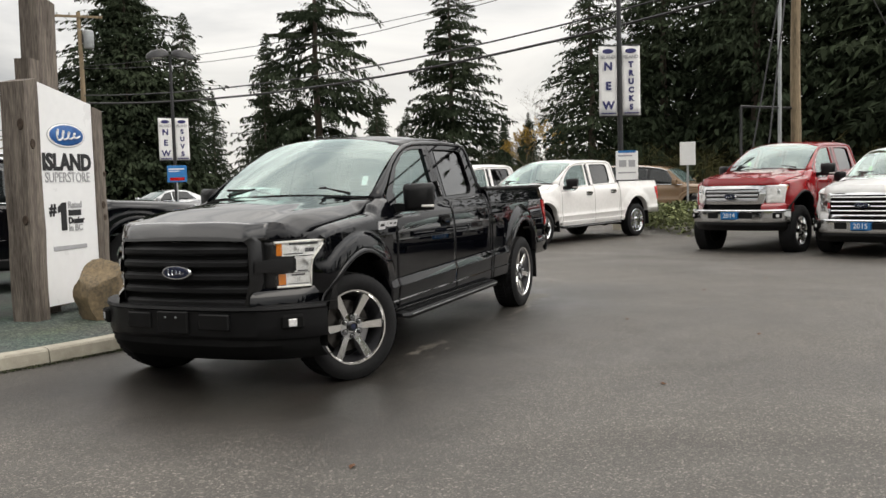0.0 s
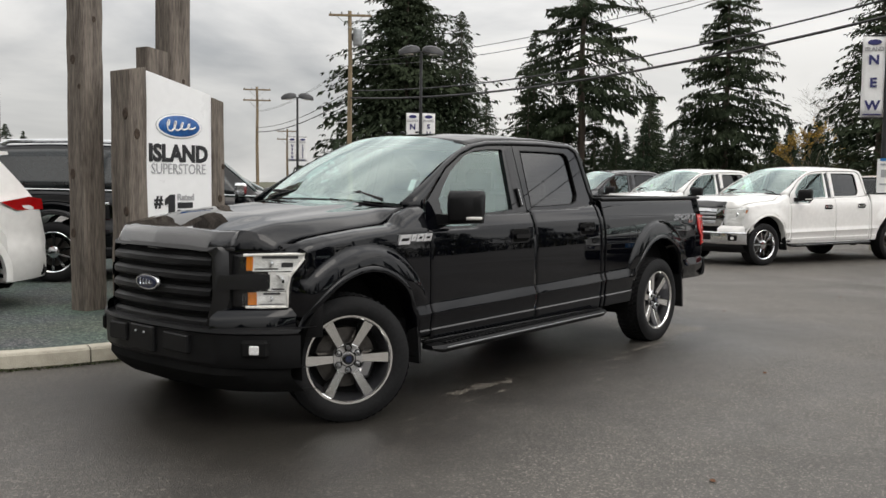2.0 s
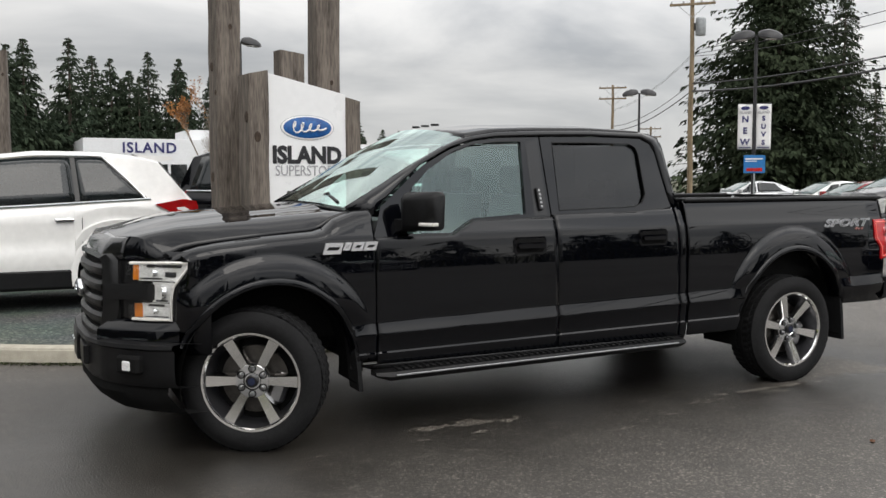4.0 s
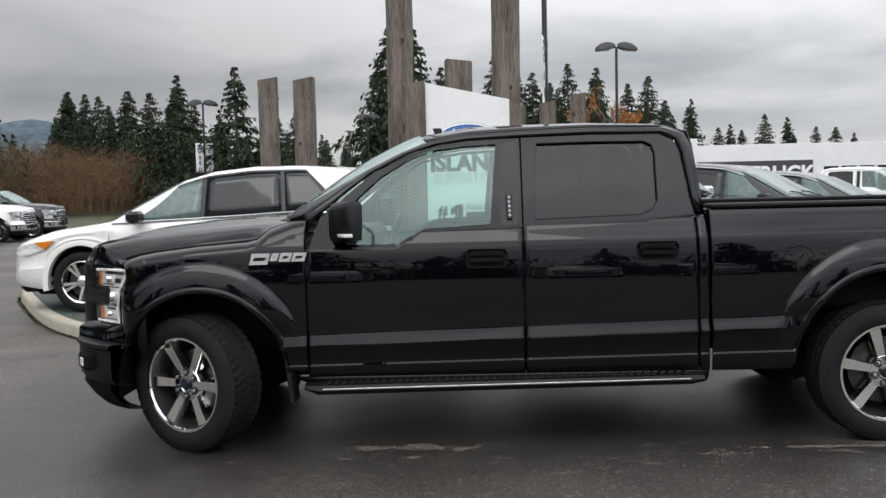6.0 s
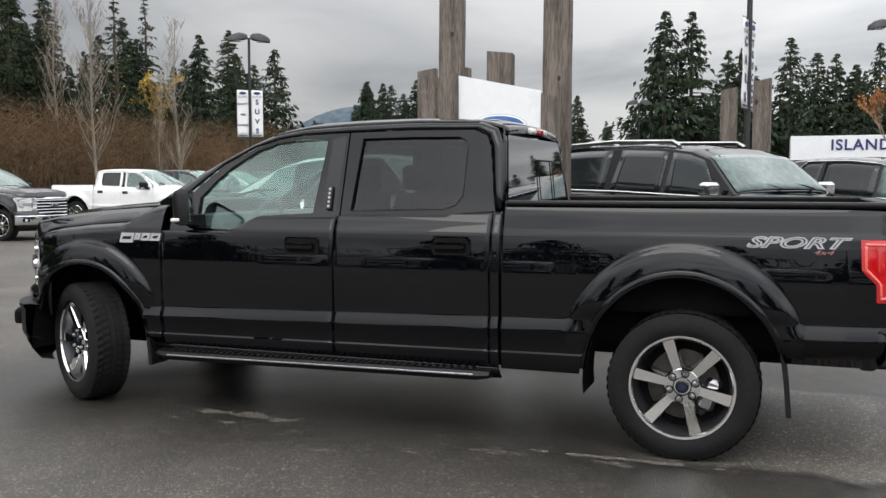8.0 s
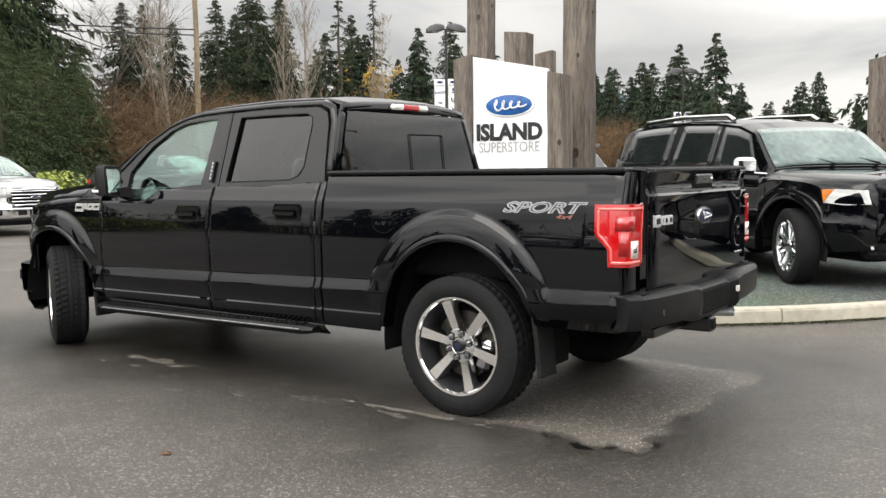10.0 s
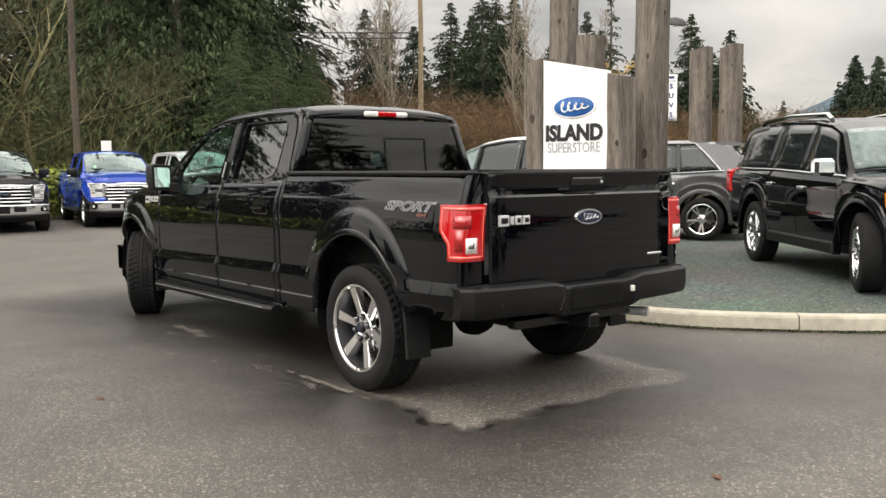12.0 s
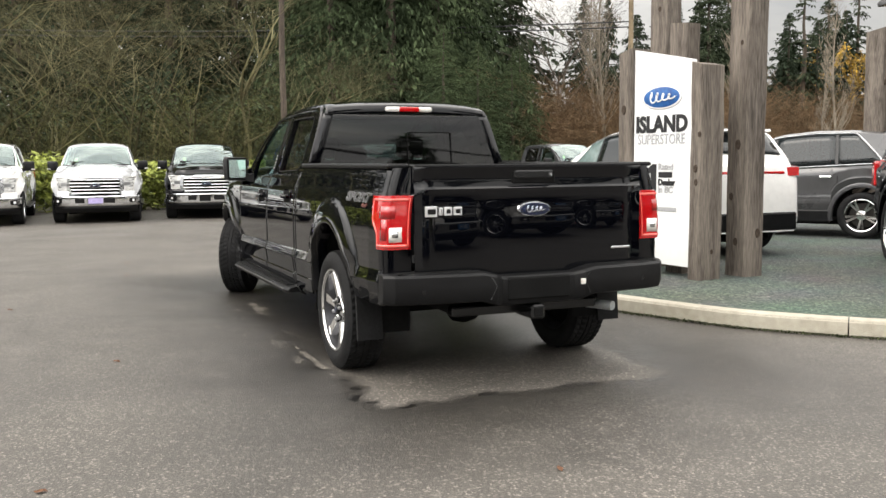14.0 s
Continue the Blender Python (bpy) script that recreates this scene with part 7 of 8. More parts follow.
# fallen leaves and specks
rngl = random.Random(5)
LEAF_SPOTS = [(1.204, -2.302), (3.75, -2.75), (5.2, -3.4), (6.8, -1.2), (8.5, -2.0), (-5.4, -1.8), (-3.9, -1.9), (4.4, -0.6), (0.6, -3.6), (-1.6, -3.1)]
lm = Geo().add([(-0.035, 0, 0.0), (-0.01, 0.022, 0.012), (0.03, 0.012, 0.004), (0.045, 0, 0.012), (0.02, -0.02, 0.006), (-0.015, -0.018, 0.014), (0.0, 0, 0.020)],
               [(0, 1, 6), (1, 2, 6), (2, 3, 6), (3, 4, 6), (4, 5, 6), (5, 0, 6)]).mesh("leaf", LEAF_DEAD)
for x, y in LEAF_SPOTS:
    ob = new("fallen_leaf", lm)
    ob.matrix_basis = pose(x, y, 0.002, 0, 0, rngl.uniform(0, 360)) @ Matrix.Scale(0.75, 4)
    tagged(ob, "small curled brown fallen leaf on the asphalt", "leaf", "fallen leaves")

# boulder beside the sign
bm = bmesh.new()
bmesh.ops.create_icosphere(bm, subdivisions=4, radius=1.0)
for vert in bm.verts:
    p = vert.co.copy()
    k = 1 + 0.22 * noise.noise(p * 1.3 + Vector((3, 1, 7))) + 0.10 * noise.noise(p * 3.5) + 0.04 * noise.noise(p * 9)
    for nn, dd in (((0.9, -0.4, 0.25), 0.70), ((-0.8, -0.5, 0.1), 0.66), ((-0.2, -0.95, 0.2), 0.72), ((-0.45, 0.0, 0.9), 0.70), ((0.6, -0.2, 0.75), 0.80)):
        n3 = Vector(nn).normalized()
        over = (p * k).dot(n3) - dd
        if over > 0:
            p = p - n3 * over * 0.94
    vert.co = Vector((p.x * k * 0.31, p.y * k * 0.30, p.z * k * 0.40))
me = bpy.data.meshes.new("boulder")
bm.to_mesh(me)
bm.free()
me.materials.append(ROCK)
me.shade_smooth()
me.set_sharp_from_angle(angle=radians(30))
ob = new("boulder", me)
ob.matrix_basis = pose(-0.56, 2.78, 0.37, 4, -10, 20)
tagged(ob, "rough brown boulder standing on the gravel before the sign", "rock")

# ---------------------------------------------------------------- timber sign and posts
rngw = random.Random(9)


def timber(name, parent, w, d, top, m, slope=0.0, base=0.0, knots=4, mat=WOOD):
    """A sawn timber: uneven faces, worn corners, a slanted top, dark knots."""
    n = max(4, int((top - base) / 0.3))
    rings = []
    for k in range(n + 1):
        z = base + (top - base) * k / n
        jx, jy, c = rngw.uniform(-1, 1) * 0.006, rngw.uniform(-1, 1) * 0.006, 0.014
        ring = []
        for sx, sy, ex, ey in ((-1, -1, c, 0), (1, -1, -c, 0), (1, -1, 0, c), (1, 1, 0, -c), (1, 1, -c, 0), (-1, 1, c, 0), (-1, 1, 0, -c), (-1, -1, 0, c)):
            x, y = sx * w / 2 + ex + jx, sy * d / 2 + ey + jy
            ring.append((x, y, z + (slope * x / w if k == n else 0)))
        rings.append(ring)
    g = Geo().loft(rings)
    ob = part(name, g, mat, parent, m=m, angle=25)
    for _ in range(knots):
        face = rngw.choice((0, 1, 2))
        z = rngw.uniform(base + 0.3, top - 0.2)
        r = rngw.uniform(0.018, 0.042)
        if face == 0:
            p, ax = (rngw.uniform(-0.35, 0.35) * w, -d / 2 - 0.006, z), "y"
        elif face == 1:
            p, ax = (w / 2 + 0.006, rngw.uniform(-0.35, 0.35) * d, z), "x"
        else:
            p, ax = (-w / 2 - 0.006, rngw.uniform(-0.35, 0.35) * d, z), "x"
        sgn = -1 if face in (0, 2) else 1
        kn = Geo().lathe([(r, -0.010 * sgn), (r * 0.8, 0.003 * sgn), (r * 0.35, 0.005 * sgn), (0.001, -0.002 * sgn)], (0, 0, 0), ax, 12)
        kn.v = [(x, y, q * 1.5) for x, y, q in kn.v]
        part("knot", kn, KNOT, ob, m=pose(*p))
    return ob


sign = thing("dealer_sign", "white lettered sign board between weathered grey timbers on gravel", "sign", pose(-0.343, 3.43, ISLAND_Z - 0.02, 0, 0, 6.9))
zb = -ISLAND_Z + 0.02
board = part("board", Geo().loft([[(-0.44, y, 0.14), (0.44, y, 0.14), (0.44, y, 2.42 + zb), (-0.44, y, 2.60 + zb)] for y in (0.0, 0.06)]), BOARD, sign, smooth=False)
timber("timber_slab", sign, 0.22, 0.30, 2.60 + zb, pose(-0.555, 0.11, 0), 0.05)
timber("timber_slab", sign, 0.17, 0.32, 2.37 + zb, pose(0.53, 0.13, 0), -0.04)
timber("timber_slab", sign, 0.28, 0.20, 2.87 + zb, pose(-0.05, 0.36, 0), -0.03)
timber("tall_timber", sign, 0.27, 0.24, 4.7 + zb, pose(-0.66, 0.66, 0, 0, 0, 4), knots=7)
timber("tall_timber", sign, 0.29, 0.27, 3.66 + zb, pose(0.53, 0.72, 0, 0, 0, -3), -0.10, knots=8)
part("emblem", oval(0.305, 0.132, 0, 0.0, -0.006).moved(pose(-0.005, -0.001, 2.055 + zb)), GREY_INK, board, "blue oval emblem with a pale rim")
part("emblem_ring", oval(0.298, 0.127, 0, 0.0, -0.008).moved(pose(-0.005, -0.001, 2.055 + zb)), WHITE_CARD, board)
part("emblem_face", oval(0.283, 0.114, 0, 0.0, -0.010).moved(pose(-0.005, -0.001, 2.055 + zb)), material("sign_blue", (0.02, 0.13, 0.38), 0.35, var=0.5, var_scale=3, colour2=(0.008, 0.05, 0.20)), board)
part("emblem_stroke", squiggle(0.36, 0.095, -0.014, 0.0095).moved(pose(-0.005, 0, 2.055 + zb)), WHITE_CARD, board)
lettering("ISLAND", 0.24, INK, pose(-0.01, -0.004, 1.76 + zb), board, stretch=0.97, bold=0.011, single=True)
lettering("SUPERSTORE", 0.155, GREY_INK, pose(-0.01, -0.004, 1.60 + zb), board, stretch=0.815, single=True)
lettering("#", 0.17, INK, pose(-0.285, -0.004, 1.262 + zb), board, bold=0.006)
part("letter", Geo().prism([(-0.158, 1.035 + zb), (-0.072, 1.035 + zb), (-0.072, 1.335 + zb), (-0.135, 1.335 + zb), (-0.205, 1.285 + zb), (-0.205, 1.222 + zb), (-0.158, 1.240 + zb)], "y", -0.007, -0.001), INK, board, smooth=False)
for text, z, size, mat, b in (("Rated", 1.305, 0.098, GREY_INK, 0.002), ("Dealer", 1.135, 0.094, INK, 0.004), ("in BC", 1.055, 0.100, GREY_INK, 0.002)):
    lettering(text, size, mat, pose(-0.042, -0.004, z + zb), board, align="LEFT", bold=b, single=True)
part("name_bar", Geo().box(-0.038, 0.17, -0.006, 0.0, 1.190 + zb, 1.252 + zb, 0.002), INK, board)
part("address_bar", Geo().box(-0.30, 0.24, -0.006, 0.0, 0.825 + zb, 0.87 + zb, 0.002), GREY_INK, board)

for (x, y, h, w, tw) in ((-3.98, 10.69, 3.63, 0.36, 10), (-3.31, 10.68, 3.61, 0.36, -6), (1.43, 13.72, 3.36, 0.33, 5), (2.07, 13.60, 3.50, 0.34, -4)):
    ob = thing("timber_post", "weathered grey timber post standing upright in gravel", "post", pose(x, y, ISLAND_Z - 0.03, 0, 0, tw), "timber posts on the island")
    timber("shaft", ob, w, w * 0.7, h - ISLAND_Z, None, 0.06, knots=6)

# ---------------------------------------------------------------- poles, banners, lamps


def banner(parent, z0, z1, w, side, words, small=""):
    """A cloth banner on two short arms, beside the pole; words are stacked letter by letter when single."""
    x0 = 0.06 if side > 0 else -0.06 - w
    rows = []
    for k in range(9):
        z = z0 + (z1 - z0) * k / 8
        rows.append([(x0 + w * u, 0.012 * math.sin(5 * u + 1.3 * k), z) for u in np.linspace(0, 1, 6)])
    cloth = part("banner", Geo().grid(rows), BANNER, parent, solid=0.008)
    for z in (z0 - 0.01, z1 + 0.01):
        part("banner_arm", Geo().tube([(0, 0, z), (x0 + (w if side > 0 else 0), 0, z)], 0.018, 6), METAL_DARK, cloth)
    cx = x0 + w / 2
    part("emblem", oval(w * 0.30, w * 0.13, cx, -0.012, -0.03).moved(pose(0, 0, z1 - w * 0.28)), NAVY_INK, cloth)
    lettering("ISLAND", w * 0.25, GREY_INK, pose(cx, -0.02, z1 - w * 0.60), cloth, bold=0.004, stretch=0.95)
    part("foot_bar", Geo().box(cx - w * 0.40, cx + w * 0.40, -0.03, -0.012, z0 + w * 0.10, z0 + w * 0.16), NAVY_INK, cloth)
    top, bot = z1 - w * 0.95, z0 + w * 0.38
    if isinstance(words, str):
        n = len(words)
        for k, ch in enumerate(words):
            z = top - (top - bot) * (k + 0.15) / max(1, n - 0.7)
            lettering(ch, min(w * 0.60, (top - bot) / n * 1.0), NAVY_INK, pose(cx, -0.02, z), cloth, bold=0.012)
    else:
        for k, wd in enumerate(words):
            z = top - (top - bot) * (k + 0.3) / len(words)
            lettering(wd, w * 0.26, NAVY_INK, pose(cx, -0.02, z), cloth, bold=0.004)
    return cloth


def lamp_pole(x, y, h, turn, heads=True, label="dark metal lamp post with two lamp heads", banners=(), z0=3.0, z1=5.0, w=0.5, collar=True):
    ob = thing("lamp_post", label, "lamp post", pose(x, y, 0, 0, 0, turn))
    part("pole", Geo().lathe([(0.085, 0), (0.075, 2), (0.06, h - 0.1), (0.05, h)], (0, 0, 0), "z", 12, True), METAL_DARK, ob)
    part("footing", Geo().lathe([(0.24, -0.05), (0.24, 0.65), (0.20, 0.72), (0.08, 0.73)], (0, 0, 0), "z", 20), CONCRETE, ob)
    if heads:
        for s in (1, -1):
            arm = part("lamp_head", Geo().loft([[(s * x, q * wd, h + z * k - 0.16 * x * x + 0.05) for q, z in ((-1, -0.10), (1, -0.10), (0.95, 0.02), (0.6, 0.16), (0, 0.22), (-0.6, 0.16), (-0.95, 0.02))] for x, wd, k in ((0.06, 0.10, 0.5), (0.20, 0.24, 0.9), (0.45, 0.30, 1.15), (0.75, 0.28, 1.0), (0.95, 0.16, 0.55))]), METAL_DARK, ob)
            part("arm", Geo().tube([(0, 0, h - 0.02), (s * 0.2, 0, h + 0.04)], 0.035, 6), METAL_DARK, ob)
            part("lamp_glass", Geo().box(min(s * 0.35, s * 0.80), max(s * 0.35, s * 0.80), -0.16, 0.16, h - 0.140, h - 0.105, 0.005), WHITE_LENS, arm)
    for side, words in banners:
        banner(ob, z0, z1, w, side, words)
    return ob


FACE1 = -68
lamp_pole(17.05, 0.97, 8.5, FACE1, True, "tall dark post with two white lettered banners", ((-1, "NEW"), (1, "TRUCKS")), 3.12, 5.0, 0.50)
lamp_pole(23.3, 21.1, 7.05, -45, True, "dark metal lamp post with two white lettered banners", ((-1, "NEW"), (1, "SUVS")), 2.68, 4.45, 0.56)
lamp_pole(-20.5, 30.5, 7.95, 35, True, "dark lamp post with two white banners before brown scrub", ((-1, ("QUALITY", "PRE", "OWNED")), (1, "SUVS")), 3.48, 5.62, 0.52)
lamp_pole(1.68, 16.95, 8.2, 78, False, "dark pole with two white banners seen edge on", ((-1, "CARS"), (1, "TRUCKS")), 3.15, 5.22, 0.50)
lamp_pole(6.6, 35.74, 7.75, 8, True)
lamp_pole(29.9, 36.8, 6.45, -40, True, "dark lamp post with small white banners", ((-1, "USED"), (1, "TRUCKS")), 2.7, 4.1, 0.5)
lamp_pole(-16.9, 51.4, 7.3, 30, True, "far lamp post with two small white banners", ((-1, "USED"), (1, "CARS")), 2.9, 4.8, 0.5)
lamp_pole(-8.0, 66.0, 7.4, 10, True)


def utility_pole(x, y, h, turn, arms=1, drum=False, label="brown timber utility pole with a cross arm", r=0.15, mat=POLEWOOD):
    ob = thing("utility_pole", label, "utility pole", pose(x, y, -0.1, 0, 0, turn))
    part("pole", Geo().tube([(0.02 * math.sin(z), 0.02 * math.cos(z * 1.3), z) for z in np.linspace(0, h, 9)], r, 12, 0.68), mat, ob)
    for k in range(arms):
        z = h - 0.25 - 0.9 * k
        arm = part("cross_arm", Geo().box(-1.15, 1.15, -0.16, -0.06, z - 0.06, z + 0.06, 0.01), POLEWOOD, ob)
        for xx in (-1.05, -0.45, 0.45, 1.05):
            part("insulator", Geo().lathe([(0.03, z + 0.06), (0.055, z + 0.12), (0.04, z + 0.18), (0.02, z + 0.2)], (xx, -0.11, 0), "z", 8, True), GALV, arm)
        part("brace", Geo().tube([(-0.7, -0.11, z - 0.05), (0, -0.13, z - 0.7), (0.7, -0.11, z - 0.05)], 0.02, 4), GALV, arm)
    if drum:
        part("transformer", Geo().lathe([(0.02, h - 1.85), (0.24, h - 1.85), (0.26, h - 1.8), (0.26, h - 1.0), (0.22, h - 0.94), (0.02, h - 0.92)], (0.42, 0, 0), "z", 18), GALV, ob)
        part("transformer_bracket", Geo().box(0.1, 0.3, -0.06, 0.06, h - 1.6, h - 1.2), METAL_DARK, ob)
    return ob


utility_pole(29.2, 31.6, 10.9, -45, 1, True, "brown timber utility pole with a grey transformer drum")
utility_pole(43.5, 57.9, 9.6, -40, 2)
utility_pole(62.0, 76.0, 7.5, -40, 2)
utility_pole(20.6, -3.42, 11.0, 10, 1, False, "tall brown timber utility pole with guy wires and conduit", 0.16)
utility_pole(-29.4, 23.0, 11.5, 60, 1, False, "bare pale timber utility pole before brown trees")
ob = utility_pole(-21.6, 4.25, 10.0, 80, 1, False, "dark timber utility pole in front of trees", 0.11, BARK)


def cable(name, a, b, sag, r, label):
    a, b = Vector(a), Vector(b)
    pts = [a + (b - a) * t - Vector((0, 0, sag * 4 * t * (1 - t))) for t in np.linspace(0, 1, 15)]
    ob = part(name, Geo().tube(pts, r, 4), WIRE)
    return tagged(ob, label, "cable")


for z, far, sag, r in ((8.0, 8.75, 0.75, 0.014), (7.9, 9.25, 1.3, 0.014), (6.5, 7.5, 1.0, 0.03), (6.1, 7.0, 1.0, 0.045)):
    cable("overhead_cable", (29.2, 31.6, z), (20.6, -3.4, far), sag, r, "black overhead cable between timber poles")
    cable("overhead_cable", (20.6, -3.4, far), (14.0, -38.0, far), 0.6, r, "black overhead cable between timber poles")
    cable("overhead_cable", (29.2, 31.6, z), (43.5, 57.9, z * 0.93), 0.5, r * 0.7, "black overhead cable between timber poles")
for z in (7.7, 7.95, 10.6):
    cable("overhead_cable", (-29.4, 23.0, z), (-47.0, -14.0, z + 0.4), 0.4, 0.03, "black overhead cable in front of the wood")
for gx, gy in ((18.6, -2.0), (17.6, -2.6)):
    cable("guy_wire", (20.6, -3.4, 9.0), (gx, gy, 0.0), 0.0, 0.022, "steel guy wire of the timber pole")
cable("guy_wire", (20.6, -3.4, 10.5), (25.5, -9.0, 0.0), 0.0, 0.022, "steel guy wire of the timber pole")
cond = part("conduit", Geo().tube([(20.25, -3.0, 0), (20.25, -3.0, 9.0)], 0.055, 8), GALV)
tagged(cond, "grey steel conduit running up beside the timber pole", "pipe")
cable("strut", (20.6, -3.4, 3.3), (19.4, -2.0, 3.35), 0.0, 0.04, "steel sidewalk strut on the timber pole")
cable("strut", (19.4, -2.0, 0.0), (19.4, -2.0, 3.35), 0.0, 0.04, "steel standing strut by the timber pole")

# small panels
def panel_sign(x, y, w, z0, z1, turn, label, mat, bars=(), post=True):
    ob = thing("panel_sign", label, "sign", pose(x, y, 0, 0, 0, turn))
    part("panel", Geo().box(-w / 2, w / 2, -0.02, 0.02, z0, z1, 0.008), mat, ob)
    if post:
        part("post", Geo().box(-0.03, 0.03, 0.02, 0.07, 0, z1 - 0.05, 0.005), GALV, ob)
    for x0, x1, a, b, c in bars:
        part("bar", Geo().box(x0, x1, -0.028, -0.018, a, b), c, ob)
    return ob


panel_sign(16.95, 0.78, 0.60, 1.30, 2.15, -68, "white finance offer panel with blue and grey print on a post", WHITE_CARD,
           ((-0.24, 0.24, 2.10, 2.16, CARD_BLUE), (-0.24, 0.14, 2.00, 2.04, GREY_INK), (-0.22, -0.02, 1.72, 1.90, GREY_INK), (0.04, 0.22, 1.72, 1.90, GREY_INK), (-0.24, 0.24, 1.54, 1.58, GREY_INK)))
panel_sign(20.47, -0.37, 0.46, 1.75, 2.45, -80, "blank white panel on a thin metal post", WHITE_CARD)
panel_sign(23.2, 20.95, 0.80, 1.75, 2.45, -45, "blue panel with a red car shape on it", CARD_BLUE, ((-0.34, 0.30, 2.28, 2.33, WHITE_CARD), (-0.34, 0.10, 2.20, 2.23, WHITE_CARD), (-0.3, 0.3, 1.82, 1.95, RED_LENS)))
panel_sign(-20.9, 4.9, 0.3, 1.72, 2.25, 90, "small white sign among the roadside trees", WHITE_CARD)

# ---------------------------------------------------------------- dealership building
shop = thing("dealership_building", "low white dealership building with dark lettered fascia", "building", pose(0, 82, 0))
part("wall", Geo().box(3.2, 17.6, 0, 14, 0, 5.35, 0.02), WALL_WHITE, shop)
part("roof_block", Geo().box(12.6, 16.0, 1.0, 8, 5.3, 6.3, 0.02), WALL_WHITE, shop)
part("entrance_block", Geo().box(16.3, 21.6, -1.5, 12, 0, 5.75, 0.03), WALL_WHITE, shop)
part("wall", Geo().box(21.6, 48, 0, 14, 0, 5.15, 0.02), WALL_WHITE, shop)
fascia = part("fascia_panel", Geo().box(21.8, 32.9, -0.25, 0.0, 1.0, 3.55, 0.02), WALL_DARK, shop)
lettering("I AM TRUCK.", 1.95, WHITE_CARD, pose(27.9, -0.27, 2.25), fascia, depth=0.02, bold=0.06, stretch=0.98, single=True)
lettering("ISLAND", 1.32, NAVY_INK, pose(8.95, -0.03, 4.48), shop, depth=0.02, bold=0.03, spacing=1.12, single=True)
part("emblem", oval(1.45, 0.62, 19.35, -1.5, -1.62).moved(pose(0, 0, 4.4)), GREY_INK, shop)
part("emblem_face", oval(1.3, 0.52, 19.35, -1.52, -1.68).moved(pose(0, 0, 4.4)), EMBLEM_BLUE, shop)
for k in range(7):
    part("window_pane", Geo().box(3.8 + k * 1.75, 5.3 + k * 1.75, -0.05, 0.02, 0.3, 3.0, 0.01), DARK_GLASS, shop)
for k in range(3):
    part("window_pane", Geo().box(17.0 + k * 1.5, 18.3 + k * 1.5, -1.56, -1.48, 0.1, 2.7, 0.01), DARK_GLASS, shop)
for k in range(8):
    part("window_pane", Geo().box(34 + k * 1.7, 35.4 + k * 1.7, -0.05, 0.02, 0.3, 2.9, 0.01), DARK_GLASS, shop)

# ---------------------------------------------------------------- vehicles
hero_truck = pickup("glossy black crew-cab pickup truck with front wheels turned, on damp asphalt", BLACK_PAINT, pose(0, 0, 0), steer=-28, hero=True)

ROW = "pickups parked nose out along the hedge"
white_row = pickup("light silver crew-cab pickup with a chrome grille parked before the hedge", WHITE_PAINT, pose(-17.2, -1.60, 0, 0, 0, 175), 0.3, "chrome", "ten", card="-", group=ROW)


def repaint(ob, old, mat):
    for o in ob.children_recursive:
        for slot in o.material_slots:
            if slot.material == old:
                slot.link = "OBJECT"
                slot.material = mat
    return ob


def parked(x, y, turn, mat, label, group=ROW, source=None):
    ob = copy_thing(source or white_row, pose(x, y, 0, 0, 0, turn))
    ob["group"] = group
    repaint(ob, WHITE_PAINT, mat)
    ob["label"] = label
    for card in [c for c in ob.children if c.name.startswith("bumper")]:
        for o in [k for k in card.children if k.name.startswith("year_card")]:
            for q in [*o.children, o]:
                bpy.data.objects.remove(q)
    return ob


parked(-17.1, -4.25, 178, WHITE_PAINT, "white crew-cab pickup parked at the end of the row")
parked(-17.6, 1.05, 173, BLACK_PAINT, "black crew-cab pickup with a chrome grille before the hedge")
parked(-17.9, 3.95, 172, BLUE_PAINT, "bright blue crew-cab pickup with a chrome grille")
parked(-17.4, 6.1, 182, SILVER_PAINT, "silver crew-cab pickup with a chrome grille")
parked(-17.6, 12.2, 182, DARKGREY_PAINT, "black crew-cab pickup beside a low planted bed")
parked(-18.2, 19.6, 184, WHITE_PAINT, "white crew-cab pickup standing side on before scrub")
parked(-18.6, 22.9, 184, DARKGREY_PAINT, "dark grey crew-cab pickup before brown scrub")
parked(-18.9, 26.1, 184, WHITE_PAINT, "white pickup further along the row")
parked(-19.2, 29.3, 184, DARKGREY_PAINT, "dark pickup at the far end of the row")

repaint(white_row, WHITE_PAINT, LIGHT_SILVER)
repaint(white_row, CARD_BLUE, LILAC)

ROW2 = "angled row of vehicles across the car park"
white_old = pickup("white crew-cab pickup with chrome trim parked at an angle", PEARL_PAINT, pose(13.11, 1.55, 0, 0, 0, -21.7), 0.3, "bars", "ten", card="2014", group=ROW2)
ob = copy_thing(white_old, pose(15.2, 4.7, 0, 0, 0, -21.7))
ob["label"] = "white pickup parked behind another white pickup"
ob = copy_thing(white_old, pose(17.0, 8.0, 0, 0, 0, -21.7))
repaint(ob, PEARL_PAINT, GREY_PAINT)
ob["label"] = "grey crew-cab pickup in the angled row"
white_new = pickup("white pickup with a dark grille and a blue year card", WHITE_PAINT, pose(11.13, -5.79, 0, 0, 0, -22), 0.3, "chrome", "ten", card="2015", group=ROW2)
pickup("lifted red crew-cab pickup with black arches and a blue year card", RED_PAINT, pose(11.95, -3.65, 0, 0, 0, -22), 0.3, "bars", "five", card="2014", lift=0.16, group=ROW2)

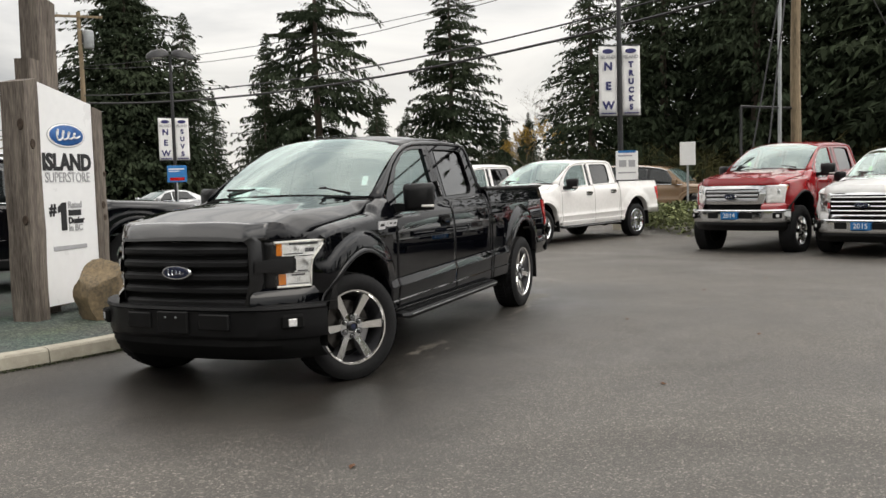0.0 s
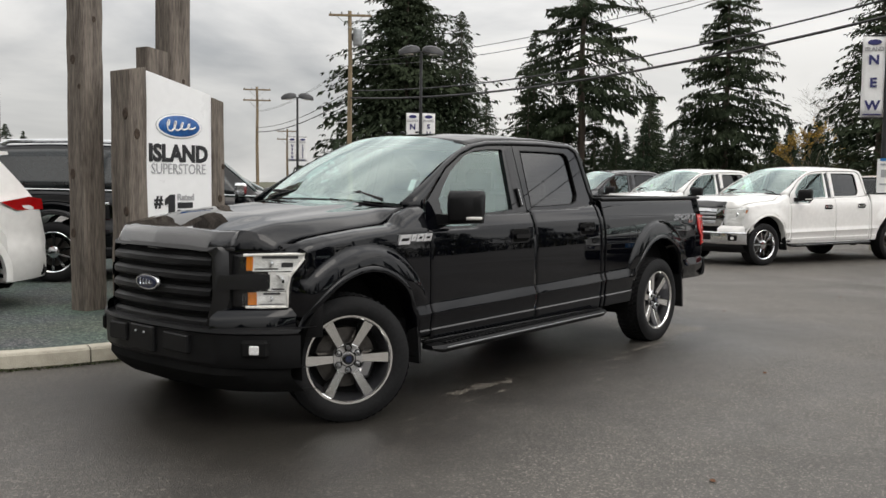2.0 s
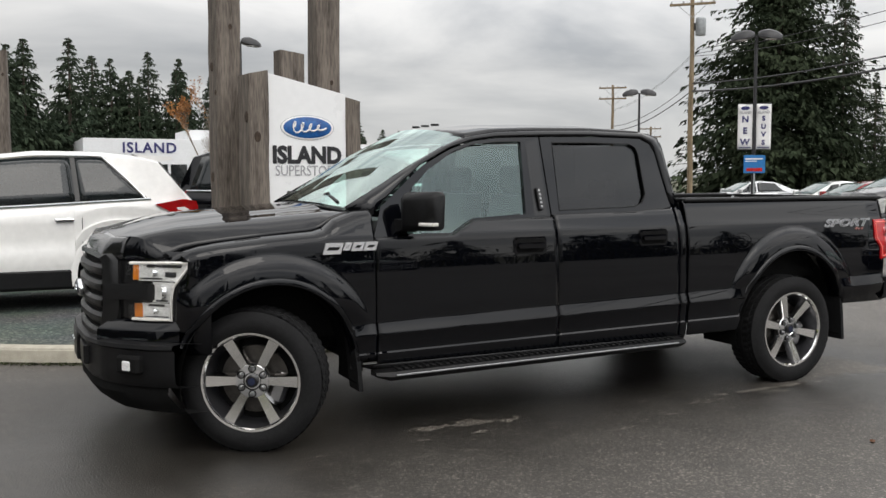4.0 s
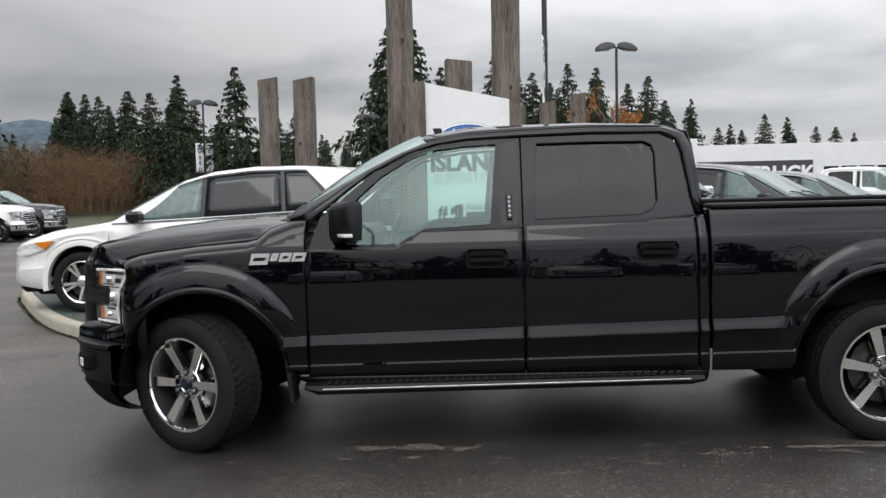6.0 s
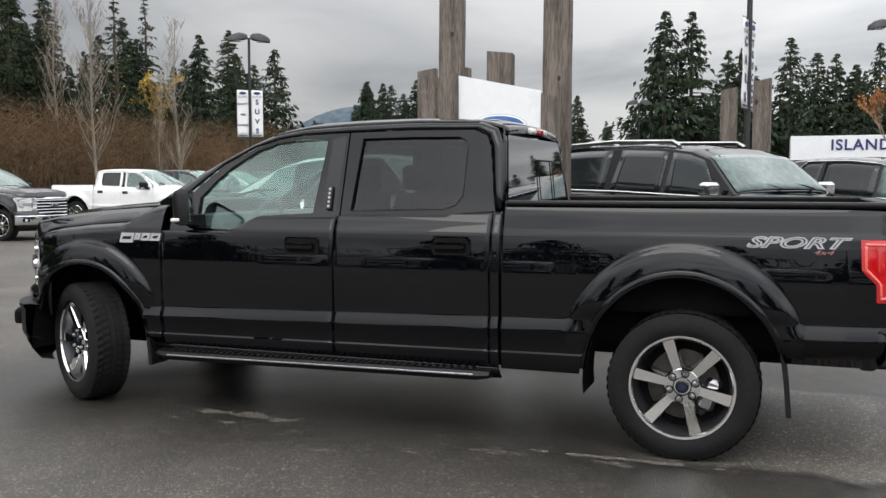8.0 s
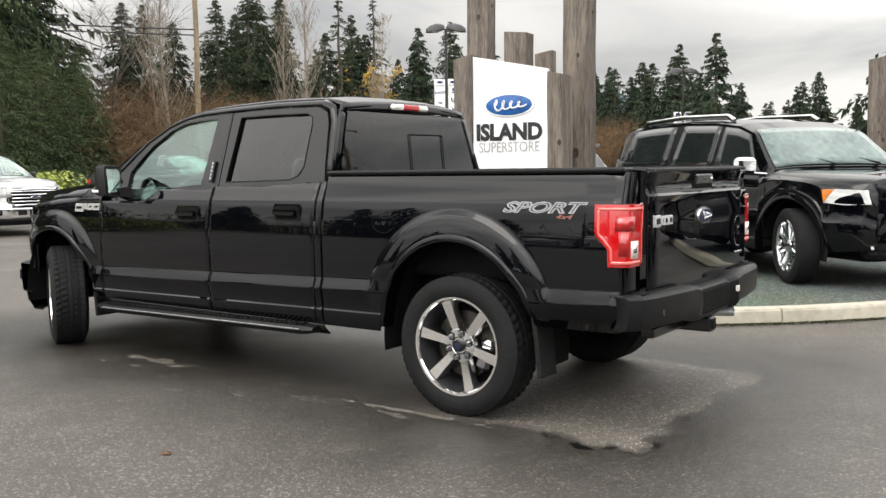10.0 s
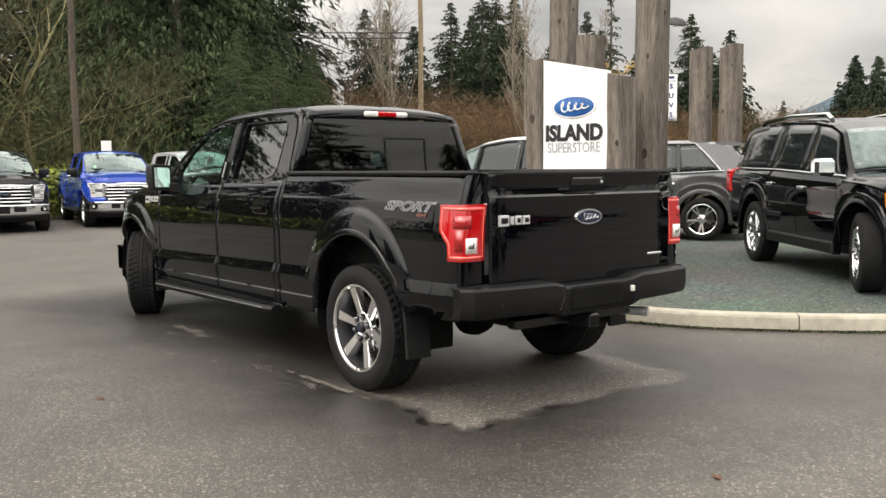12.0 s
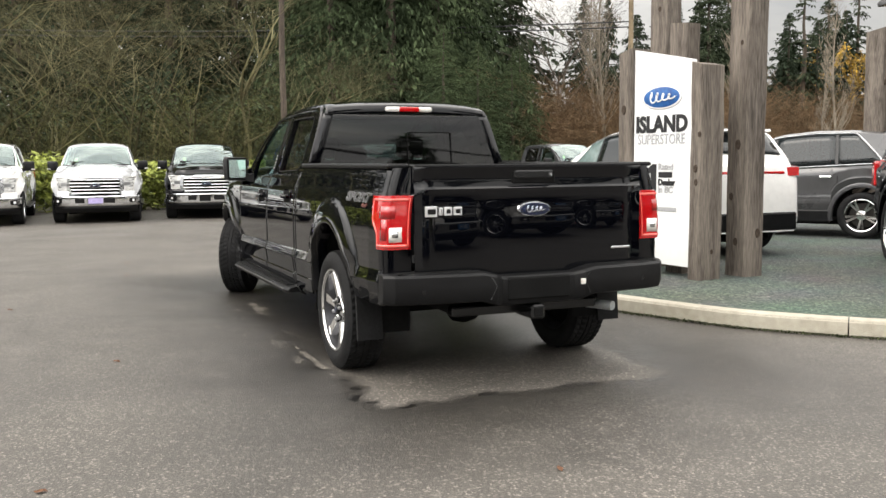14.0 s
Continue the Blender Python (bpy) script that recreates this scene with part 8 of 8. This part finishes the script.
wagon("suv", "glossy black full-size suv with chrome roof rails parked on gravel", BLACK_PAINT, pose(1.63, 6.46, ISLAND_Z, 0, 0, 142), rails=True, steer=-16)
wagon("crossover", "pearl white crossover with red tail lamps parked on gravel", PEARL_PAINT, pose(-3.54, 5.47, ISLAND_Z, 0, 0, -1.5))
wagon("crossover", "metallic dark grey crossover with bright window trim on gravel", GREY_PAINT, pose(-4.27, 8.94, ISLAND_Z, 0, 0, 30))
wagon("crossover", "dark crossover parked beside the black suv", DARKGREY_PAINT, pose(4.3, 9.3, ISLAND_Z, 0, 0, 142))
wagon("crossover", "dark grey crossover parked further along", GREY_PAINT, pose(6.5, 12.0, ISLAND_Z - 0.125, 0, 0, 142))
wagon("crossover", "bright red crossover in the angled row", RED_PAINT, pose(19.3, 11.4, 0, 0, 0, -21.7), ROW2)
wagon("saloon", "red saloon car in the angled row", RED_PAINT, pose(21.4, 14.6, 0, 0, 0, -21.7), ROW2)
wagon("saloon", "white saloon car in the angled row", WHITE_PAINT, pose(23.6, 17.8, 0, 0, 0, -21.7), ROW2)
wagon("saloon", "silver saloon car at the end of the angled row", SILVER_PAINT, pose(25.8, 24.0, 0, 0, 0, -21.7), ROW2)
wagon("suv", "tan estate-bodied four-wheel drive parked side on", TAN_PAINT, pose(22.6, 0.9, 0, 0, 0, 82))
parked(11.5, 21.5, 142, WHITE_PAINT, "white pickup parked beyond the island", ROW2, white_new)
parked(24.5, 38.0, 20, SILVER_PAINT, "silver pickup near the dealership building", ROW2, white_new)

# ---------------------------------------------------------------- planting
rngp = random.Random(77)


def firs(rows, pool, label, grow=1.0, back=1.0):
    for x, y, h in rows:
        plant(rngp.choice(pool), x * back, y * back, h * grow, rngp.uniform(1.0, 1.4), rngp.uniform(0, 360), z=ground_height(x, y) - 0.05, label=label)


# across the road, beyond the angled row
plant(BIG_FIRS[0], 65.5, 60.8, 27.5, 1.65, 40, label="massive dark fir behind the lamp post and banners")
plant(BIG_FIRS[1], 66.6, 62.0, 26.5, 1.35, 100, label="massive dark fir behind the lamp post and banners")
plant(BIG_FIRS[1], 64.6, 60.0, 25.0, 1.1, 250, label="massive dark fir behind the lamp post and banners")
plant(BIG_FIRS[1], 70.0, 57.0, 20.0, 0.8, 140, label="dark fir beside the massive fir")
plant(PINES[0], 52.3, 31.0, 23.0, 1.0, 10, label="tall open pine with bare lower trunk")
plant(LAYERED, 62.0, 24.0, 19.5, 1.0, 200, label="broad layered fir with drooping limbs")
firs([(76.4, 58.5, 12.5), (54.8, 37.0, 14.0), (57.5, 36.0, 11.0), (81.5, 40.7, 10.8), (92.0, 41.9, 10.8), (82.9, 23.9, 8.6), (96.3, 31.2, 8.8), (78.9, 19.8, 8.2), (91.4, 45.4, 12.0), (60.1, 17.0, 6.0), (78.1, 26.1, 7.0), (52.0, 32.3, 8.2), (53.2, 30.4, 7.4), (54.0, 29.0, 5.6), (50.4, 34.5, 9.2)], FIRS, "dark green fir across the road", 1.0)
firs([(41.0, 7.4, 12.5), (44.0, 4.0, 18.0), (47.0, 1.0, 21.0), (42.0, -1.0, 20.0), (45.0, -5.0, 22.0), (41.0, -8.0, 21.0), (50.0, 6.0, 15.0), (54.0, 1.0, 20.0), (53.0, -8.0, 22.0)], BIG_FIRS, "tall dark fir in the dense wood")
plant_bare(YELLOW, 44.9, 11.5, 5.2, 20, 0.95, "small autumn tree with yellow leaves")
plant_bare(BARE[0], 46.0, 9.8, 7.2, 60, 1.0)
for k in range(15):
    plant(rngp.choice(FAR_FIRS), 80.0 + 0.62 * k + rngp.uniform(-3, 3), 45.5 - 1.5 * k + rngp.uniform(-0.6, 0.6), rngp.uniform(6.2, 8.6), rngp.uniform(0.9, 1.2), rngp.uniform(0, 360), label="small far fir in the tree line across the road")
# behind the dealership
firs([(7.9, 103.7, 13.6), (12.6, 108.2, 15.0), (16.1, 107.6, 14.4), (20.7, 111.8, 13.0), (22.8, 109.3, 13.5), (11.3, 123.5, 13.5), (3.1, 96.0, 14.4), (-2.7, 90.0, 12.8), (-6.4, 68.7, 13.2), (-4.5, 70.2, 13.3), (9.9, 103.8, 12.5), (15.0, 103.2, 12.8), (-1.2, 92.0, 13.6), (6.0, 104.0, 13.8), (30.0, 130.0, 9.0), (36.0, 150.0, 9.0)], FAR_FIRS, "dark fir behind the dealership building", 1.14)
plant_bare(ORANGE, 9.3, 59.3, 8.8, 0, 0.8, "slender tree with orange autumn leaves")
plant_bare(ORANGE, 14.3, 58.5, 5.3, 80, 1.0, "slender tree with orange autumn leaves")
plant_bare(BARE[1], 10.5, 62.0, 6.6, 30)
# far left, beyond the scrub
GAP = (-0.585, -0.475)  # a gap in the far trees, where the ridge shows
firs([(-39.0, 42.0, 10.0), (-38.5, 44.0, 9.6), (-37.0, 50.0, 11.3), (-39.5, 58.5, 10.9), (-33.5, 54.6, 11.0), (-38.1, 69.2, 6.2), (-35.7, 81.4, 10.8), (-33.2, 82.5, 11.6), (-39.7, 85.1, 9.5), (-41.3, 84.4, 8.6), (-24.3, 69.8, 11.8), (-24.5, 75.0, 9.8), (-18.4, 92.2, 10.8), (-8.3, 79.5, 14.0), (-1.7, 95.0, 13.0), (-22.8, 64.7, 10.2), (-26.3, 68.7, 10.2), (-14.9, 51.8, 9.8), (-42.6, 94.2, 10.2), (-52.0, 80.0, 11.0)], FAR_FIRS, "dark fir on the far side of the scrub")
plant(PINES[1], -37.7, 42.0, 13.4, 1.2, 0, label="thin half-bare fir above the scrub")
plant_bare(YELLOW, -39.0, 47.0, 9.6, 50, 0.8, "tree with yellow autumn leaves among firs")
firs([(-48.0, 26.1, 13.8), (-41.9, 34.9, 11.3), (-43.6, 39.2, 12.8), (-43.5, 42.2, 12.6), (-44.5, 51.0, 12.4), (-41.2, 60.1, 13.0), (-53.3, 49.0, 14.4), (-39.2, 73.3, 5.5), (-45.0, 30.0, 10.5)], FIRS, "dark green fir above brown scrub")
plant(PINES[1], -46.4, 56.0, 16.5, 1.1, 70, label="thin half-bare fir above the scrub")
for x, y, h, k in ((-36.1, 22.6, 10.4, 0), (-31.2, 22.6, 12.0, 1), (-32.6, 22.9, 10.5, 2), (-37.6, 36.8, 11.5, 1), (-27.6, 28.4, 10.4, 1), (-26.4, 33.0, 9.6, 2), (-29.0, 35.0, 7.0, 2)):
    plant_bare(BARE[k], x, y, h, 37 * h, 1.0, z=ground_height(x, y) - 0.05)
# the wood behind the hedge
for x, y, h, k, turn in ((-33.5, 9.3, 20.0, 1, 10), (-32.6, 12.0, 24.0, 0, 70), (-33.4, 14.6, 22.0, 1, 150), (-36.5, 10.6, 24.0, 0, 200), (-36.0, 14.0, 23.0, 1, 300)):
    plant(CEDARS[k], x, y, h, 0.78, turn, z=ground_height(x, y) - 0.05, label="massive dark fir with drooping limbs at the edge of the wood")
for x, y, h, turn in ((-27.0, 12.2, 7.0, 40), (-27.9, 14.2, 6.4, 130), (-29.0, 16.4, 6.0, 220), (-30.5, 17.6, 6.6, 310)):
    plant(CEDARS[1], x, y, h, 1.25, turn, z=ground_height(x, y) - 0.05, label="young dark green cedar at the edge of the wood")
firs([(-50.0, -10.0, 20.0), (-52.0, -4.5, 22.0), (-54.0, 1.0, 21.0), (-50.0, 4.0, 19.0), (-53.0, 8.5, 22.0), (-49.5, 12.5, 21.0), (-50.5, 17.0, 20.0), (-56.0, -14.0, 22.0), (-58.0, 5.0, 24.0), (-60.0, 14.0, 22.0), (-57.0, -3.0, 24.0), (-46.0, 15.5, 15.0), (-52.0, -20.0, 22.0), (-50.0, -27.0, 22.0), (-47.5, 20.0, 25.0), (-49.0, 17.0, 26.0), (-50.5, 21.5, 23.0)], BIG_FIRS, "tall dark fir in the wood behind the hedge")
for x, y, h, k in ((-25.0, -4.5, 8.2, 0), (-26.0, -0.4, 9.0, 1), (-24.5, 3.6, 9.2, 0), (-25.5, 1.8, 8.6, 1), (-24.0, -2.6, 7.0, 1), (-24.5, -8.5, 8.5, 0), (-29.0, 4.5, 9.5, 0), (-23.2, 5.8, 6.2, 1), (-30.0, -3.0, 10.0, 1), (-27.0, -12.0, 9.0, 1)):
    plant_bare(MOSSY[k], x, y, h, 53 * h, 1.15, "mossy leafless shrub tree with tangled twigs", z=ground_height(x, y) - 0.05)
brush("scrub_thicket", "tangled mossy leafless scrub behind the hedge", 81, [(-24.5, -16), (-26, -4), (-25.5, 6)], 1500, 4.0, MOSSTWIG, 1.8, 8, 0.012, 0.1)
brush("scrub_thicket", "brown leafless scrub below the far firs", 82, [(-33, 17), (-34, 26), (-36, 36), (-34, 50), (-32, 62), (-28, 78)], 11000, 4.9, TWIG, 2.6, 10, 0.012, 0.4)
brush("scrub_thicket", "brown leafless scrub along the far edge", 83, [(-28, 78), (-12, 84), (0, 92)], 1400, 4.0, TWIG, 2.0, 6, 0.03)
brush("scrub_thicket", "dark leafless scrub at the foot of the wood", 84, [(40, 10), (40, 0), (38, -12)], 1300, 3.0, MOSSTWIG, 1.5, 6, 0.02)
leafy("hedge", "low yellow-green hedge behind the parked pickups", 91, [(-20.6, -16), (-20.7, 0), (-20.9, 10.5)], 46000, 1.75, 0.95, 0.10, HEDGE)
leafy("hedge", "low dark shrubs in a planted bed", 92, [(-15.2, 14.6), (-17.5, 15.2)], 2600, 0.55, 0.7, 0.06, SHRUB, category="shrub")
leafy("ivy_undergrowth", "dark leafy undergrowth below the scrub", 93, [(-22.5, -16), (-23.5, 0), (-24, 14)], 9000, 1.7, 1.6, 0.11, SHRUB, category="undergrowth")
leafy("ivy_undergrowth", "dark ivy leaves climbing among the scrub stems", 95, [(-27.5, -17), (-28.5, 0), (-29, 5)], 22000, 5.0, 1.8, 0.09, SHRUB, category="undergrowth")
leafy("grass_verge", "mixed grass and weeds on a verge by the parked pickups", 94, [(14.6, -1.6), (17.6, 0.2), (19.5, 0.8)], 4200, 0.85, 0.8, 0.07, DRYGRASS, category="grass")
outer = [p - Vector((-(b - a).normalized().y, (b - a).normalized().x, 0)) * 0.035 for a, p, b in zip(run, run[1:], run[2:])]
leafy("kerb_moss", "dark moss and grit along the foot of the kerb", 96, [(p.x, p.y) for p in outer if p.y < 8.5], 7000, 0.028, 0.05, 0.014, MOSS, category="moss")
# round the rest of the car park, out of the camera's own view: firs and scrub added to darken reflections
firs([(-56 + 4.1 * k + 1.3 * math.sin(k * 2.1), -36 + 3.0 * math.sin(k * 1.7) + (6 if k in (0, 1, 2, 25, 26) else 0), 8.5 + 1.5 * math.sin(k * 3.3)) for k in range(27)], FAR_FIRS, "unseen fir added beyond the near edge to darken reflections")
brush("scrub_thicket", "unseen dark leafless scrub added along the near edge to darken reflections", 85, [(-52, -30), (-20, -33), (10, -33), (54, -29)], 1500, 4.0, MOSSTWIG, 1.8, 6, 0.04)
NEAR_ROW = "vehicles parked along the near edge of the car park"
for k, (x, mat, words) in enumerate(((-11.0, WHITE_PAINT, "white"), (-7.6, DARKGREY_PAINT, "dark grey"), (-4.2, SILVER_PAINT, "silver"), (2.6, WHITE_PAINT, "white"), (6.0, DARKGREY_PAINT, "dark grey"))):
    parked(x, -21.5 + 0.2 * math.sin(k * 2), 268, mat, words + " crew-cab pickup backed against the wood", NEAR_ROW, white_new)
# a ragged belt of far trees behind it all
for k in range(58):
    t = k / 57
    x = table(t, [0, 0.35, 0.6, 1], [-66, -44, -20, 46]) + rngp.uniform(-3, 3)
    y = table(t, [0, 0.35, 0.6, 1], [40, 88, 104, 128]) + rngp.uniform(-3, 3)
    plant(rngp.choice(FAR_FIRS), x, y, (3.5 if GAP[0] < (x - 1) / (y + 4.3) < GAP[1] else rngp.uniform(6.5, 11.5)), rngp.uniform(1.0, 1.4), rngp.uniform(0, 360), z=ground_height(x, y) - 0.05, label="dark fir in the far tree line")
for k in range(44):
    t = k / 43
    x = table(t, [0, 0.4, 1], [-52, -24, 60]) + rngp.uniform(-2, 2)
    y = table(t, [0, 0.4, 1], [78, 112, 136]) + rngp.uniform(-2, 2)
    plant(rngp.choice(FAR_FIRS), x, y, (4.0 if GAP[0] < (x - 1) / (y + 4.3) < GAP[1] else rngp.uniform(8.5, 12.0)), rngp.uniform(1.0, 1.4), rngp.uniform(0, 360), z=ground_height(x, y) - 0.05, label="dark fir in the dense far tree line")
for k in range(18):
    x, y = 1.0 + 1.55 * k + rngp.uniform(-0.6, 0.6), 106 + 5 * math.sin(k * 1.9)
    plant(rngp.choice(FAR_FIRS), x, y, rngp.uniform(9.5, 13.5), rngp.uniform(0.9, 1.2), rngp.uniform(0, 360), label="dark fir in the stand behind the dealership")
for k in range(14):
    x, y = -49 + 0.5 * k + rngp.uniform(-1, 1), 35 + 2.1 * k + rngp.uniform(-0.8, 0.8)
    plant(rngp.choice(FAR_FIRS), x, y, rngp.uniform(8.5, 11.5), rngp.uniform(0.9, 1.3), rngp.uniform(0, 360), z=ground_height(x, y) - 0.05, label="dark fir in the stand above the scrub")
# ridge, with its distance haze painted into the blue-grey colour
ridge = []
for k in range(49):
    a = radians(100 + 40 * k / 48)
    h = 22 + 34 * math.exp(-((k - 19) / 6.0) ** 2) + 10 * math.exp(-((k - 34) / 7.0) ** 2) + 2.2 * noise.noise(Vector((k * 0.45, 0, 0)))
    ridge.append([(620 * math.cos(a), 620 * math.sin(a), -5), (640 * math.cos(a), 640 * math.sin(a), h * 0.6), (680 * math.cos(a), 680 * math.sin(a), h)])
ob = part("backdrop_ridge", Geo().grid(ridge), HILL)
tagged(ob, "wooded ridge painted blue-grey for haze", "hill", kind="structure")
